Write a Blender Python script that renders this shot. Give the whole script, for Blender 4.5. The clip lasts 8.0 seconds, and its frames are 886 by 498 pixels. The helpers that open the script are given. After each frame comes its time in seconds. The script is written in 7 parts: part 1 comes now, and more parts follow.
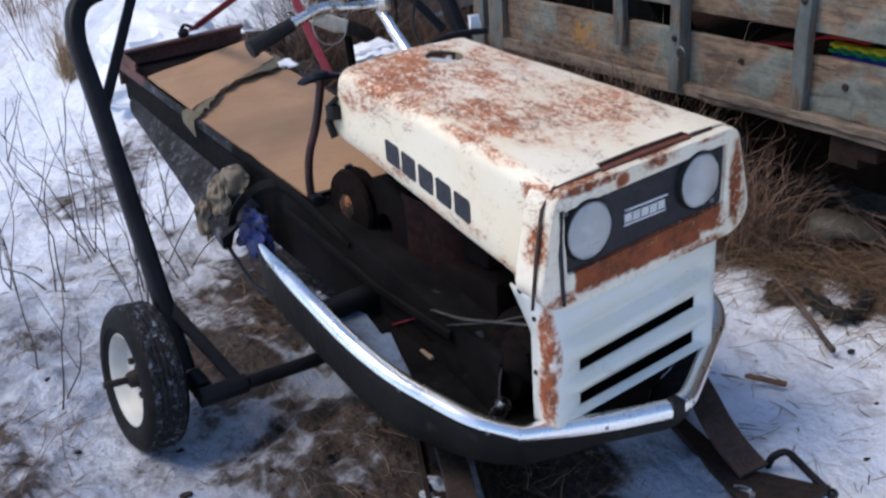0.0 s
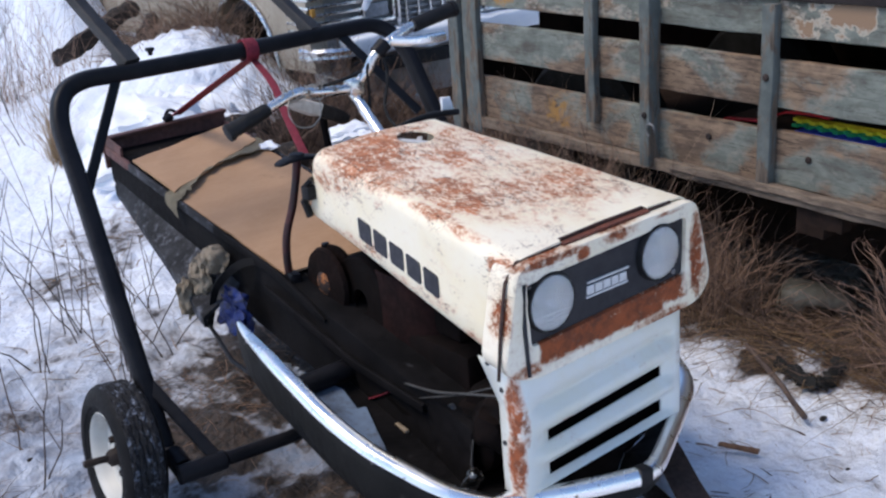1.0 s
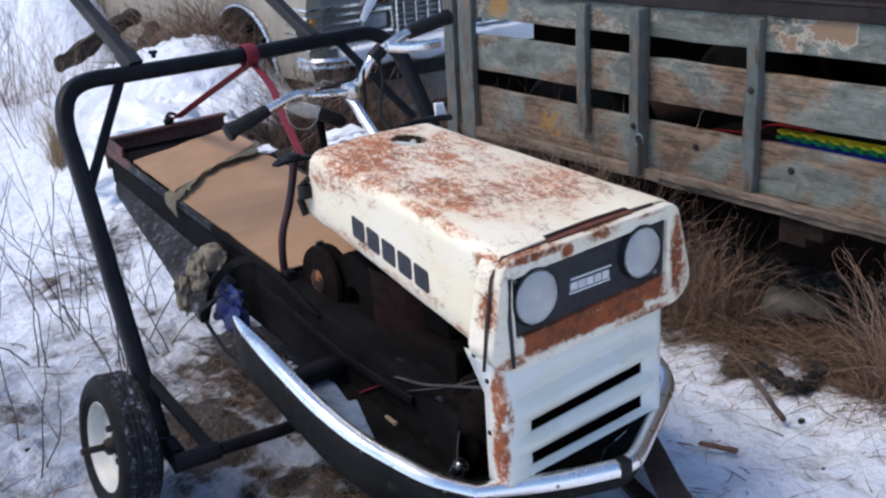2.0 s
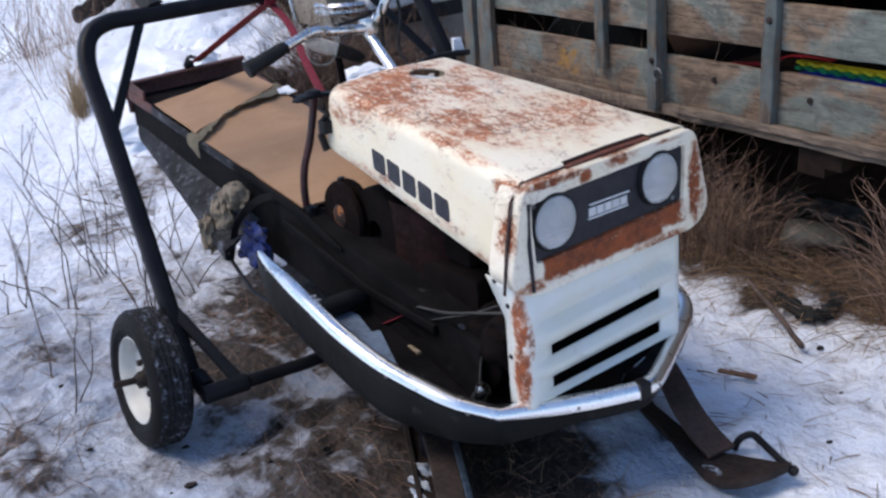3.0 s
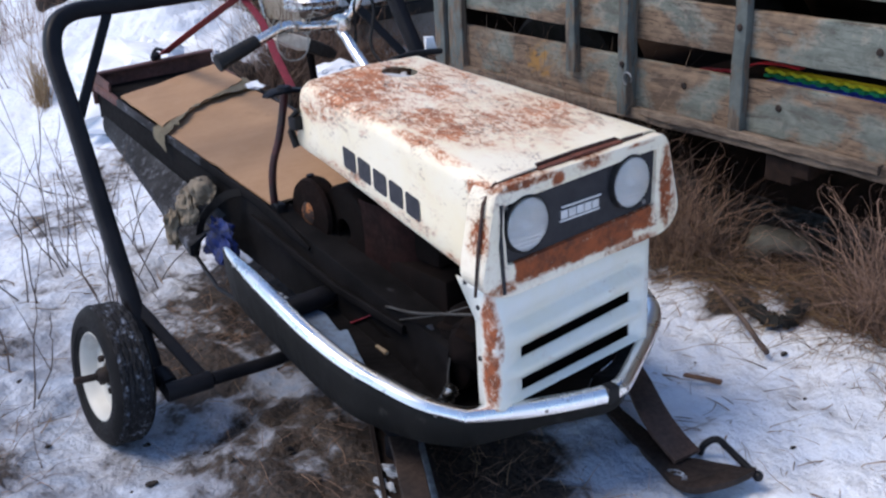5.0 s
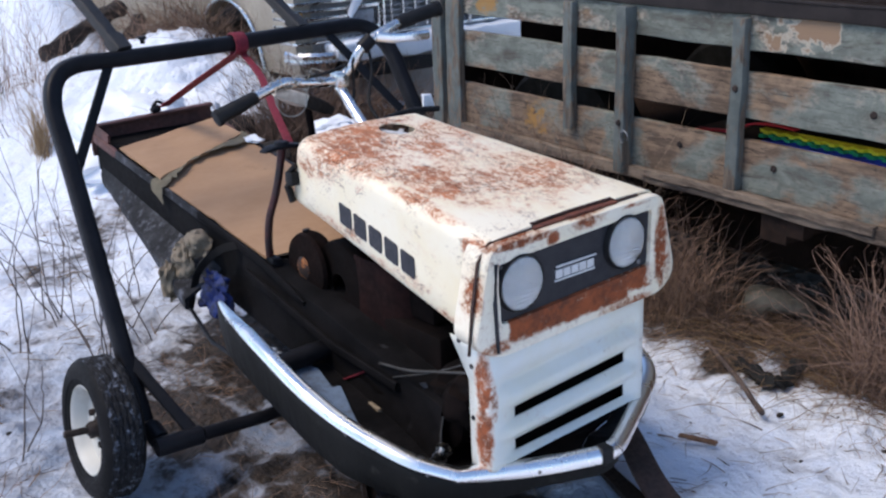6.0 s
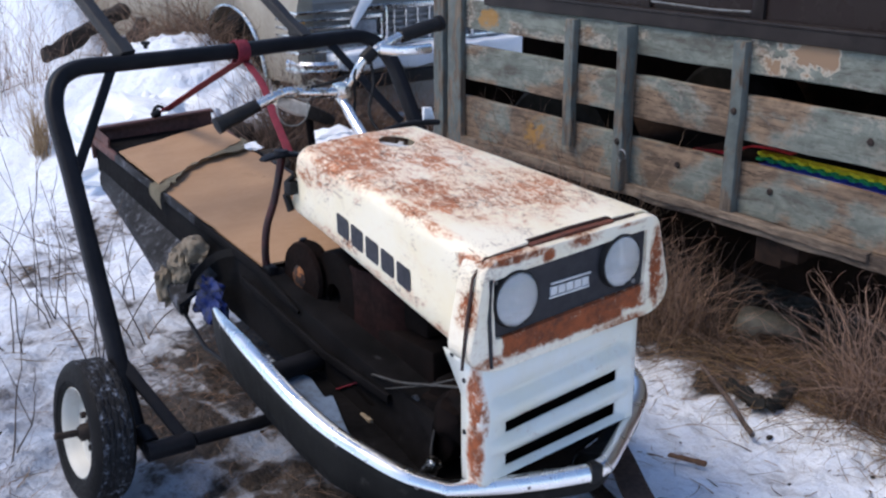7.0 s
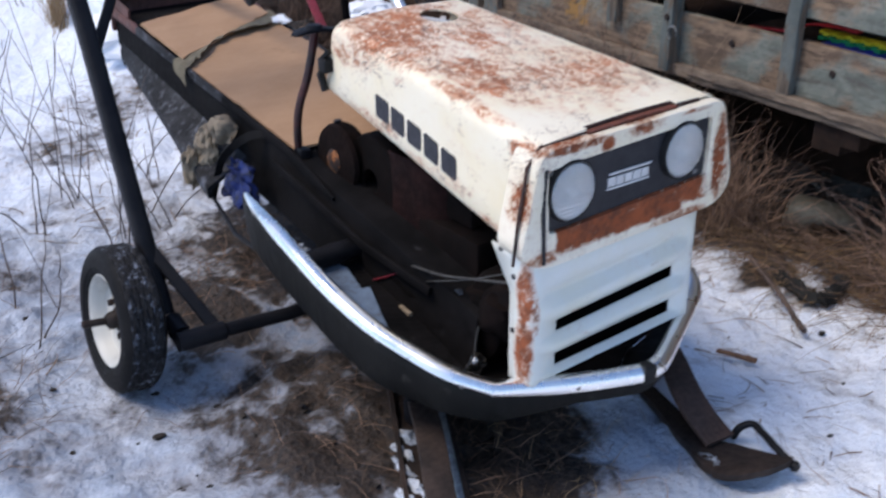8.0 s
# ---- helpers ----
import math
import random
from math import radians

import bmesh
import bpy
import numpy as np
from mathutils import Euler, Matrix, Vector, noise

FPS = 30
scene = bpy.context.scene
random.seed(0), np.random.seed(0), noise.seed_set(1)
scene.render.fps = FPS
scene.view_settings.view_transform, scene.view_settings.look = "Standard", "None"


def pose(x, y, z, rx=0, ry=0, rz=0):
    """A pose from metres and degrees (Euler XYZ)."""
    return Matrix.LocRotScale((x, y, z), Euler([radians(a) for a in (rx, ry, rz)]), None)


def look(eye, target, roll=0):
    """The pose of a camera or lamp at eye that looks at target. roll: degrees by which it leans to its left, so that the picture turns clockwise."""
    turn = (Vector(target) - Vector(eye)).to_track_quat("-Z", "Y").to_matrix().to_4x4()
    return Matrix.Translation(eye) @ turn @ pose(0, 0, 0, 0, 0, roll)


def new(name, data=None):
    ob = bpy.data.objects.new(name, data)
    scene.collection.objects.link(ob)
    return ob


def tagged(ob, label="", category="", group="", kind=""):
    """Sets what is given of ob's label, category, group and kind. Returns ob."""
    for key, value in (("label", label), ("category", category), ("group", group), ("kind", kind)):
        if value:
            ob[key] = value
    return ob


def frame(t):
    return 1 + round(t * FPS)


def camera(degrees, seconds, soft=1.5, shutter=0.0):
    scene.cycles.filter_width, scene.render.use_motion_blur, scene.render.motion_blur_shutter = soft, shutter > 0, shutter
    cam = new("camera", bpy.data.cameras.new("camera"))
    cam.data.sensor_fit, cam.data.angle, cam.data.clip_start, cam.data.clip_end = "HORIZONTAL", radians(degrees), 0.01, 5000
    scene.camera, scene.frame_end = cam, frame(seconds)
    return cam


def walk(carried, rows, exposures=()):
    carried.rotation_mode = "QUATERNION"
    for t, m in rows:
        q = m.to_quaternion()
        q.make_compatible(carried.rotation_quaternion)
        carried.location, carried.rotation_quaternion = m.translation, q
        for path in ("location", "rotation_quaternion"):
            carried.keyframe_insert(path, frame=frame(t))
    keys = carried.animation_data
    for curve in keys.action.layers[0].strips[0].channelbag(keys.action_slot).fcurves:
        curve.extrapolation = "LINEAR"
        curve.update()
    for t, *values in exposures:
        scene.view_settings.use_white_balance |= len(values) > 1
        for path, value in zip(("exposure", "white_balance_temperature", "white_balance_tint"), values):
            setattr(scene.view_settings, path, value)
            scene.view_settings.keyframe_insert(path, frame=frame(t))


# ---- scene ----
# camera
cam = camera(46.3, 8.0, soft=2.35, shutter=0.3)
PATH = [
    (0, (-1.3724, -1.2278, 1.4075), (-0.2954, 0.2528, 0.6028), -4.04),
    (0.5, (-1.3697, -1.2866, 1.4211), (-0.2629, 0.2242, 0.7193), -3.56),
    (1, (-1.3673, -1.3068, 1.4258), (-0.2416, 0.2044, 0.7558), -4.74),
    (1.5, (-1.3912, -1.3291, 1.4260), (-0.2122, 0.1483, 0.7723), -4.28),
    (1.7, (-1.3955, -1.3538, 1.4210), (-0.2333, 0.1384, 0.7695), -4.07),
    (2.8, (-1.4693, -1.4178, 1.4058), (-0.3608, 0.1188, 0.7655), -4.09),
    (3, (-1.4454, -1.4208, 1.3807), (-0.3609, 0.0946, 0.6543), -5.11),
    (3.5, (-1.4237, -1.3967, 1.3731), (-0.2710, 0.0721, 0.6562), -4.52),
    (4, (-1.4511, -1.3861, 1.3859), (-0.3314, 0.1002, 0.6530), -3.13),
    (4.2, (-1.4636, -1.3885, 1.3743), (-0.3385, 0.0740, 0.6029), -3.71),
    (5.3, (-1.4406, -1.3986, 1.3816), (-0.2968, 0.0833, 0.6775), -2.73),
    (5.5, (-1.4370, -1.3970, 1.3854), (-0.2923, 0.0936, 0.7017), -2.42),
    (6, (-1.4407, -1.3974, 1.3895), (-0.2714, 0.0937, 0.7497), -2.42),
    (6.5, (-1.4432, -1.3976, 1.3907), (-0.2703, 0.0966, 0.7648), -0.89),
    (7, (-1.4468, -1.4018, 1.3977), (-0.2656, 0.0885, 0.7781), -0.62),
    (7.5, (-1.4306, -1.3904, 1.3929), (-0.2556, 0.0710, 0.6974), 0.01),
    (8, (-1.4022, -1.2556, 1.3728), (-0.3060, 0.1900, 0.5310), -0.40),
]
walk(cam, [(t, look(eye, target, roll)) for t, eye, target, roll in PATH], exposures=[(0.0, 0.28, 6400, 12.5), (0.5, 0.38, 6400, 12.5), (1.5, 0.41, 6400, 12), (3.0, 0.34, 6400, 13), (4.0, 0.42, 6400, 13), (5.5, 0.44, 6400, 12.5), (8.0, 0.43, 6400, 12.5)])

# world and sun
world = bpy.data.worlds.new("sky")
scene.world = world
world.use_nodes = True
wn = world.node_tree.nodes
sky = wn.new("ShaderNodeTexSky")
sky.sky_type = "NISHITA"
sky.sun_disc = False
sky.sun_elevation = radians(57)
sky.sun_rotation = radians(294)
sky.dust_density = 0.6
sky.ozone_density = 2.5
world.node_tree.links.new(sky.outputs[0], wn["Background"].inputs[0])
wn["Background"].inputs[1].default_value = 0.15
sun_data = bpy.data.lights.new("sun", "SUN")
sun_data.energy = 1.9
sun_data.angle = radians(28)
sun_data.color = (1.0, 0.88, 0.72)
sun = new("sun", sun_data)
sun.matrix_world = look((-3.3, 2.0, 5.6), (0, 0.5, 0))


# ---- node material helpers ----
def node(nt, kind, **values):
    n = nt.nodes.new(kind)
    for key, value in values.items():
        n.inputs[key.replace("_", " ")].default_value = value
    return n


def base_material(name, rough, metal=0.0):
    m = bpy.data.materials.new(name)
    m.use_nodes = True
    nt = m.node_tree
    b = nt.nodes["Principled BSDF"]
    b.inputs["Roughness"].default_value = rough
    b.inputs["Metallic"].default_value = metal
    return m, nt, b


def coords(nt, stretch=(1, 1, 1)):
    tc = nt.nodes.new("ShaderNodeTexCoord")
    mp = nt.nodes.new("ShaderNodeMapping")
    mp.inputs["Scale"].default_value = stretch
    nt.links.new(tc.outputs["Object"], mp.inputs["Vector"])
    return mp.outputs[0]


def noise_of(nt, vec, scale, detail=6.0, rough=0.6, distort=0.0):
    n = node(nt, "ShaderNodeTexNoise", Scale=scale, Detail=detail, Roughness=rough, Distortion=distort)
    nt.links.new(vec, n.inputs["Vector"])
    return n.outputs["Fac"]


def remap(nt, value, a, b, c=0.0, d=1.0, smooth=True):
    n = nt.nodes.new("ShaderNodeMapRange")
    if smooth:
        n.interpolation_type = "SMOOTHSTEP"
    for i, v in enumerate((a, b, c, d)):
        n.inputs[i + 1].default_value = v
    nt.links.new(value, n.inputs[0])
    return n.outputs[0]


def calc(nt, op, a, b):
    n = nt.nodes.new("ShaderNodeMath")
    n.operation = op
    for i, v in enumerate((a, b)):
        if isinstance(v, (int, float)):
            n.inputs[i].default_value = v
        else:
            nt.links.new(v, n.inputs[i])
    return n.outputs[0]


def blend(nt, fac, a, b):
    n = nt.nodes.new("ShaderNodeMix")
    n.data_type = "RGBA"
    for slot, v in ((0, fac), (6, a), (7, b)):
        if isinstance(v, tuple):
            n.inputs[slot].default_value = (*v, 1)
        elif isinstance(v, (int, float)):
            n.inputs[slot].default_value = v
        else:
            nt.links.new(v, n.inputs[slot])
    return n.outputs[2]


def bump(nt, b, height, strength, distance=0.01):
    n = nt.nodes.new("ShaderNodeBump")
    n.inputs["Strength"].default_value = strength
    n.inputs["Distance"].default_value = distance
    nt.links.new(height, n.inputs["Height"])
    nt.links.new(n.outputs[0], b.inputs["Normal"])


def blob(nt, vec, centre, radii, strength):
    """A soft ellipsoid: strength at its centre, nothing at its rim."""
    s = nt.nodes.new("ShaderNodeVectorMath")
    s.operation = "SUBTRACT"
    s.inputs[1].default_value = centre
    nt.links.new(vec, s.inputs[0])
    d = nt.nodes.new("ShaderNodeVectorMath")
    d.operation = "DIVIDE"
    d.inputs[1].default_value = radii
    nt.links.new(s.outputs[0], d.inputs[0])
    ln = nt.nodes.new("ShaderNodeVectorMath")
    ln.operation = "LENGTH"
    nt.links.new(d.outputs[0], ln.inputs[0])
    return remap(nt, ln.outputs["Value"], 1.0, 0.35, 0.0, strength)


def plain(name, col_a, col_b, scale, rough, metal=0.0, relief=0.15, stretch=(1, 1, 1), fine=6.0, dust=0.0, dust_col=(0.6, 0.62, 0.68), spread=(0.35, 0.65)):
    """A worn surface: two colours mixed by coarse and fine grain, with relief, and dust or frost where asked."""
    m, nt, b = base_material(name, rough, metal)
    v = coords(nt, stretch)
    coarse = noise_of(nt, v, scale)
    grain = noise_of(nt, v, scale * fine, 8.0, 0.7)
    mix = calc(nt, "ADD", calc(nt, "MULTIPLY", coarse, 0.6), calc(nt, "MULTIPLY", grain, 0.4))
    col = blend(nt, remap(nt, mix, *spread), col_a, col_b)
    if dust:
        d = remap(nt, noise_of(nt, coords(nt), scale * 2.3, 10.0, 0.75), 0.62 - 0.25 * dust, 0.72)
        col = blend(nt, calc(nt, "MULTIPLY", d, 0.8), col, dust_col)
    nt.links.new(col, b.inputs["Base Color"])
    nt.links.new(remap(nt, grain, 0.3, 0.7, max(0.03, rough - 0.12), min(1, rough + 0.12)), b.inputs["Roughness"])
    bump(nt, b, mix, relief)
    return m


def band(nt, vec, low, high, soft, strength):
    """A soft-edged box: strength inside, fading over the soft width beyond its faces."""
    mid = tuple((a + b) / 2 for a, b in zip(low, high))
    half = tuple((b - a) / 2 for a, b in zip(low, high))
    s = nt.nodes.new("ShaderNodeVectorMath")
    s.operation = "SUBTRACT"
    s.inputs[1].default_value = mid
    nt.links.new(vec, s.inputs[0])
    ab = nt.nodes.new("ShaderNodeVectorMath")
    ab.operation = "ABSOLUTE"
    nt.links.new(s.outputs[0], ab.inputs[0])
    sp = nt.nodes.new("ShaderNodeSeparateXYZ")
    nt.links.new(ab.outputs[0], sp.inputs[0])
    out = None
    for i in range(3):
        one = remap(nt, sp.outputs[i], half[i] + soft[i], half[i], 0.0, strength)
        out = one if out is None else calc(nt, "MINIMUM", out, one)
    return out


def rusted_paint(name, blobs, bands=(), base=0.0, paint=(0.79, 0.755, 0.675), streak=(1.7, 1, 1.7), red=(0.40, 0.125, 0.045), brown=(0.22, 0.07, 0.035), wash_col=(0.62, 0.37, 0.24), fleck=0.0, haze=0.7, crackle=0.0, grainy=(0.36, 0.58, 0.62)):
    """Old white paint with rust through it; blobs and bands: where it has rusted most; haze: how far rust stains the paint; crackle: fine dark scratches."""
    m, nt, b = base_material(name, 0.38)
    v = coords(nt)
    vs = coords(nt, streak)
    amount = None
    for c, r, s in blobs:
        one = blob(nt, v, c, r, s)
        amount = one if amount is None else calc(nt, "MAXIMUM", amount, one)
    for low, high, soft, s in bands:
        one = band(nt, v, low, high, soft, s)
        amount = one if amount is None else calc(nt, "MAXIMUM", amount, one)
    coarse = noise_of(nt, v, 6, 8.0, 0.65, 0.4)
    mid = noise_of(nt, vs, 27, 9.0, 0.75, 0.6)
    fine = noise_of(nt, vs, 105, 8.0, 0.82, 0.3)
    n = calc(nt, "SUBTRACT", calc(nt, "ADD", calc(nt, "ADD", calc(nt, "MULTIPLY", coarse, grainy[0]), calc(nt, "MULTIPLY", mid, grainy[1])), calc(nt, "MULTIPLY", fine, grainy[2])), 0.28)
    level = calc(nt, "ADD", calc(nt, "ADD", n, amount), base)
    wash = calc(nt, "MULTIPLY", remap(nt, level, 0.53, 0.70), remap(nt, amount, 0.0, 0.10, 0.25, 1.0))
    rust = remap(nt, level, 0.645, 0.765)
    chips = remap(nt, noise_of(nt, vs, 85, 6.0, 0.7, 0.5), 0.50, 0.60)
    chips = calc(nt, "MULTIPLY", chips, calc(nt, "MULTIPLY", remap(nt, level, 0.86, 0.70), fleck))
    rust = calc(nt, "MULTIPLY", rust, calc(nt, "SUBTRACT", 1.0, chips))
    wash = calc(nt, "MULTIPLY", wash, calc(nt, "SUBTRACT", 1.0, calc(nt, "MULTIPLY", chips, 0.8)))
    yellow = noise_of(nt, v, 5, 5.0)
    clean = blend(nt, remap(nt, yellow, 0.35, 0.7), paint, (paint[0] * 0.97, paint[1] * 0.93, paint[2] * 0.83))
    specks = remap(nt, noise_of(nt, v, 90, 5.0, 0.65), 0.66, 0.705)
    clean = blend(nt, calc(nt, "MULTIPLY", specks, remap(nt, coarse, 0.42, 0.62, 0.0, 0.85)), clean, (0.24, 0.12, 0.065))
    clean = blend(nt, calc(nt, "MULTIPLY", wash, haze), clean, wash_col)
    rc = blend(nt, remap(nt, noise_of(nt, v, 40, 8.0, 0.7), 0.38, 0.62), red, brown)
    rc = blend(nt, calc(nt, "MULTIPLY", remap(nt, noise_of(nt, v, 15, 6.0, 0.65), 0.46, 0.66), 0.7), rc, tuple(min(1.0, c * 1.35) for c in red))
    col = blend(nt, calc(nt, "MULTIPLY", rust, 0.94), clean, rc)
    where = calc(nt, "MULTIPLY", remap(nt, noise_of(nt, v, 9, 5.0, 0.6), 0.44, 0.58), remap(nt, level, 0.55, 0.66))
    for turn, freq, thin in ((0.0, 24, 0.014), (0.7, 34, 0.012)):
        mp = nt.nodes.new("ShaderNodeMapping")
        mp.inputs["Rotation"].default_value = (0, 0, turn)
        mp.inputs["Scale"].default_value = (1.0, 0.42, 1.0)
        nt.links.new(v, mp.inputs["Vector"])
        ridge = calc(nt, "ABSOLUTE", calc(nt, "SUBTRACT", noise_of(nt, mp.outputs[0], freq, 5.0, 0.62, 0.9), 0.5), 0.0)
        line = calc(nt, "MULTIPLY", remap(nt, ridge, thin, thin * 0.25), where)
        col = blend(nt, calc(nt, "MULTIPLY", line, 0.35 + crackle), col, (0.13, 0.06, 0.04))
    nt.links.new(col, b.inputs["Base Color"])
    nt.links.new(remap(nt, rust, 0, 1, 0.33, 0.85), b.inputs["Roughness"])
    nt.links.new(remap(nt, rust, 0, 1, 0.5, 0.1), b.inputs["Specular IOR Level"])
    bump(nt, b, calc(nt, "SUBTRACT", calc(nt, "MULTIPLY", fine, 0.3), calc(nt, "MULTIPLY", rust, 0.6)), 0.25, 0.004)
    return m


# ---- materials ----
M_HOOD = rusted_paint("rusted_hood_paint", [
    ((-0.10, 0.64, 0.86), (0.17, 0.24, 0.16), 0.21),
    ((-0.02, 0.50, 0.84), (0.30, 0.62, 0.11), 0.150),
    ((0.10, 0.26, 0.80), (0.20, 0.26, 0.07), 0.125),
    ((-0.11, 0.40, 0.82), (0.10, 0.32, 0.08), 0.19),
    ((0.12, 0.12, 0.79), (0.12, 0.10, 0.05), 0.08),
    ((-0.24, 0.25, 0.68), (0.05, 0.60, 0.10), 0.035),
    ((-0.19, 0.63, 0.835), (0.03, 0.14, 0.03), 0.19),
    ((0.10, 0.52, 0.84), (0.14, 0.34, 0.09), 0.12),
    ((0.0, 0.20, 0.80), (0.24, 0.22, 0.07), 0.12),
    ((-0.235, 0.12, 0.775), (0.022, 0.24, 0.026), 0.24),
    ((-0.24, 0.05, 0.745), (0.05, 0.07, 0.05), 0.19),
    ((-0.180, 0.44, 0.822), (0.026, 0.14, 0.03), 0.17),
    ((-0.190, 0.30, 0.800), (0.024, 0.12, 0.03), 0.17),
    ((-0.205, 0.17, 0.785), (0.024, 0.10, 0.03), 0.18),
    ((-0.23, 0.13, 0.570), (0.05, 0.20, 0.030), 0.13),
    ((-0.22, 0.38, 0.618), (0.05, 0.24, 0.034), 0.12),
    ((-0.20, 0.62, 0.665), (0.05, 0.22, 0.034), 0.11),
    ((-0.185, 0.70, 0.795), (0.05, 0.10, 0.05), 0.15),
], base=0.045, fleck=0.95, haze=0.80, crackle=0.6, paint=(0.92, 0.84, 0.665), red=(0.45, 0.165, 0.080), brown=(0.27, 0.095, 0.055), wash_col=(0.80, 0.565, 0.40), grainy=(0.50, 0.62, 0.44))
M_BEZEL = rusted_paint("rusted_bezel_paint", [
    ((0.04, 0.03, 0.757), (0.10, 0.05, 0.026), 0.30),
    ((-0.066, 0.0, 0.744), (0.024, 0.04, 0.020), 0.24),
    ((0.17, 0.03, 0.762), (0.10, 0.05, 0.010), 0.20),
    ((0.02, 0.04, 0.768), (0.14, 0.03, 0.012), 0.34),
    ((-0.15, 0.02, 0.757), (0.12, 0.06, 0.016), 0.20),
    ((0.262, 0.0, 0.648), (0.028, 0.05, 0.13), 0.25),
    ((0.285, 0.02, 0.62), (0.02, 0.04, 0.12), 0.13),
    ((0.0, 0.0, 0.606), (0.22, 0.04, 0.008), 0.20),
    ((-0.258, 0.03, 0.67), (0.016, 0.05, 0.08), 0.16),
    ((-0.22, 0.0, 0.553), (0.06, 0.05, 0.02), 0.13),
    ((0.16, 0.0, 0.545), (0.12, 0.05, 0.016), 0.14),
], [((-0.180, -0.1, 0.566), (0.15, 0.06, 0.602), (0.014, 0.02, 0.020), 0.31),
    ((0.06, -0.1, 0.582), (0.19, 0.06, 0.604), (0.060, 0.02, 0.022), 0.31)],
    base=0.065, crackle=0.4, streak=(1, 1, 1), paint=(0.87, 0.80, 0.66), red=(0.27, 0.064, 0.021), brown=(0.125, 0.034, 0.018), wash_col=(0.56, 0.33, 0.20), fleck=0.75, haze=0.9, grainy=(0.44, 0.66, 0.46))
M_GRILLE = rusted_paint("rusted_grille_paint", [
    ((-0.236, 0.030, 0.475), (0.026, 0.034, 0.11), 0.28),
    ((-0.236, 0.030, 0.355), (0.024, 0.034, 0.12), 0.28),
    ((-0.222, 0.012, 0.43), (0.016, 0.02, 0.06), 0.20),
    ((0.0, 0.01, 0.405), (0.22, 0.02, 0.010), 0.13),
    ((0.0, 0.01, 0.318), (0.22, 0.02, 0.012), 0.17),
], base=0.02, paint=(0.755, 0.775, 0.745), streak=(1, 1, 1), red=(0.31, 0.080, 0.028), brown=(0.15, 0.042, 0.020), fleck=0.6, grainy=(0.44, 0.66, 0.46))
M_PANEL = plain("black_panel", (0.012, 0.013, 0.018), (0.03, 0.03, 0.035), 30, 0.5)
M_DECAL = plain("black_decal", (0.012, 0.013, 0.02), (0.04, 0.04, 0.05), 60, 0.5)
M_BADGE = plain("silver_badge", (0.7, 0.7, 0.7), (0.55, 0.55, 0.55), 80, 0.4, 0.2)


def chrome_material():
    """Smooth old chrome with faint smears and a few pits."""
    m, nt, b = base_material("worn_chrome", 0.2, 1.0)
    v = coords(nt)
    smear = noise_of(nt, v, 9, 4.0)
    pits = remap(nt, noise_of(nt, v, 70, 3.0, 0.5), 0.70, 0.76)
    nt.links.new(blend(nt, calc(nt, "MULTIPLY", pits, 0.6), (0.96, 0.96, 0.96), (0.25, 0.2, 0.17)), b.inputs["Base Color"])
    nt.links.new(remap(nt, smear, 0.3, 0.7, 0.20, 0.36), b.inputs["Roughness"])
    return m


M_CHROME = chrome_material()
M_CHROME_DULL = plain("pitted_chrome", (0.80, 0.80, 0.80), (0.55, 0.53, 0.50), 9, 0.24, 1.0, 0.0)
M_BLACK = plain("black_paint", (0.004, 0.0045, 0.007), (0.011, 0.011, 0.014), 12, 0.5, 0.0, 0.12)
M_BLACK.node_tree.nodes["Principled BSDF"].inputs["Specular IOR Level"].default_value = 0.2
M_STIRRUP = plain("scuffed_black_bar", (0.004, 0.004, 0.005), (0.013, 0.012, 0.012), 18, 0.7, 0.0, 0.2)
M_STIRRUP.node_tree.nodes["Principled BSDF"].inputs["Specular IOR Level"].default_value = 0.15
M_PAN = plain("dark_grey_plastic", (0.005, 0.005, 0.005), (0.012, 0.0117, 0.011), 6, 0.62, 0.0, 0.1, stretch=(1, 1, 0.25), dust=0.12, dust_col=(0.045, 0.043, 0.038))
M_PAN.node_tree.nodes["Principled BSDF"].inputs["Specular IOR Level"].default_value = 0.2
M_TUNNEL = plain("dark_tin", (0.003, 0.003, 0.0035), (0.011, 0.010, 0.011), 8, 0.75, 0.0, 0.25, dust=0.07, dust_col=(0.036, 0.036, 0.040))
M_SCUFFED = plain("scuffed_dark_tin", (0.007, 0.007, 0.009), (0.050, 0.052, 0.060), 11, 0.7, 0.0, 0.4, stretch=(1, 0.5, 1), dust=0.50, dust_col=(0.21, 0.22, 0.26), spread=(0.45, 0.66))
M_RUSTBROWN = plain("dull_maroon_rust", (0.125, 0.048, 0.04), (0.06, 0.03, 0.027), 9, 0.7, 0.0, 0.25, dust=0.35, dust_col=(0.17, 0.11, 0.105))
# M_TUNNEL, M_ENGINE, M_PULLEY, M_SHROUD: the bay's shade is put into their near-black
M_ENGINE = plain("greasy_shaded_iron", (0.003, 0.0026, 0.0026), (0.010, 0.0065, 0.006), 10, 0.8, 0.0, 0.25)
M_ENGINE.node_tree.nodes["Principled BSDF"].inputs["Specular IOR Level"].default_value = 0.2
M_SEAM = plain("dark_rusted_seam", (0.085, 0.038, 0.026), (0.014, 0.010, 0.009), 24, 0.8)
M_RUSTRED = plain("rust_red_steel", (0.20, 0.058, 0.032), (0.085, 0.030, 0.020), 40, 0.8, 0.0, 0.2)
M_ORANGE = plain("orange_rust", (0.020, 0.010, 0.008), (0.34, 0.12, 0.035), 26, 0.8, 0.0, 0.2, spread=(0.47, 0.55))
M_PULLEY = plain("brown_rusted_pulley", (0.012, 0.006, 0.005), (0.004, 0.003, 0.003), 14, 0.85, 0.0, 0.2)
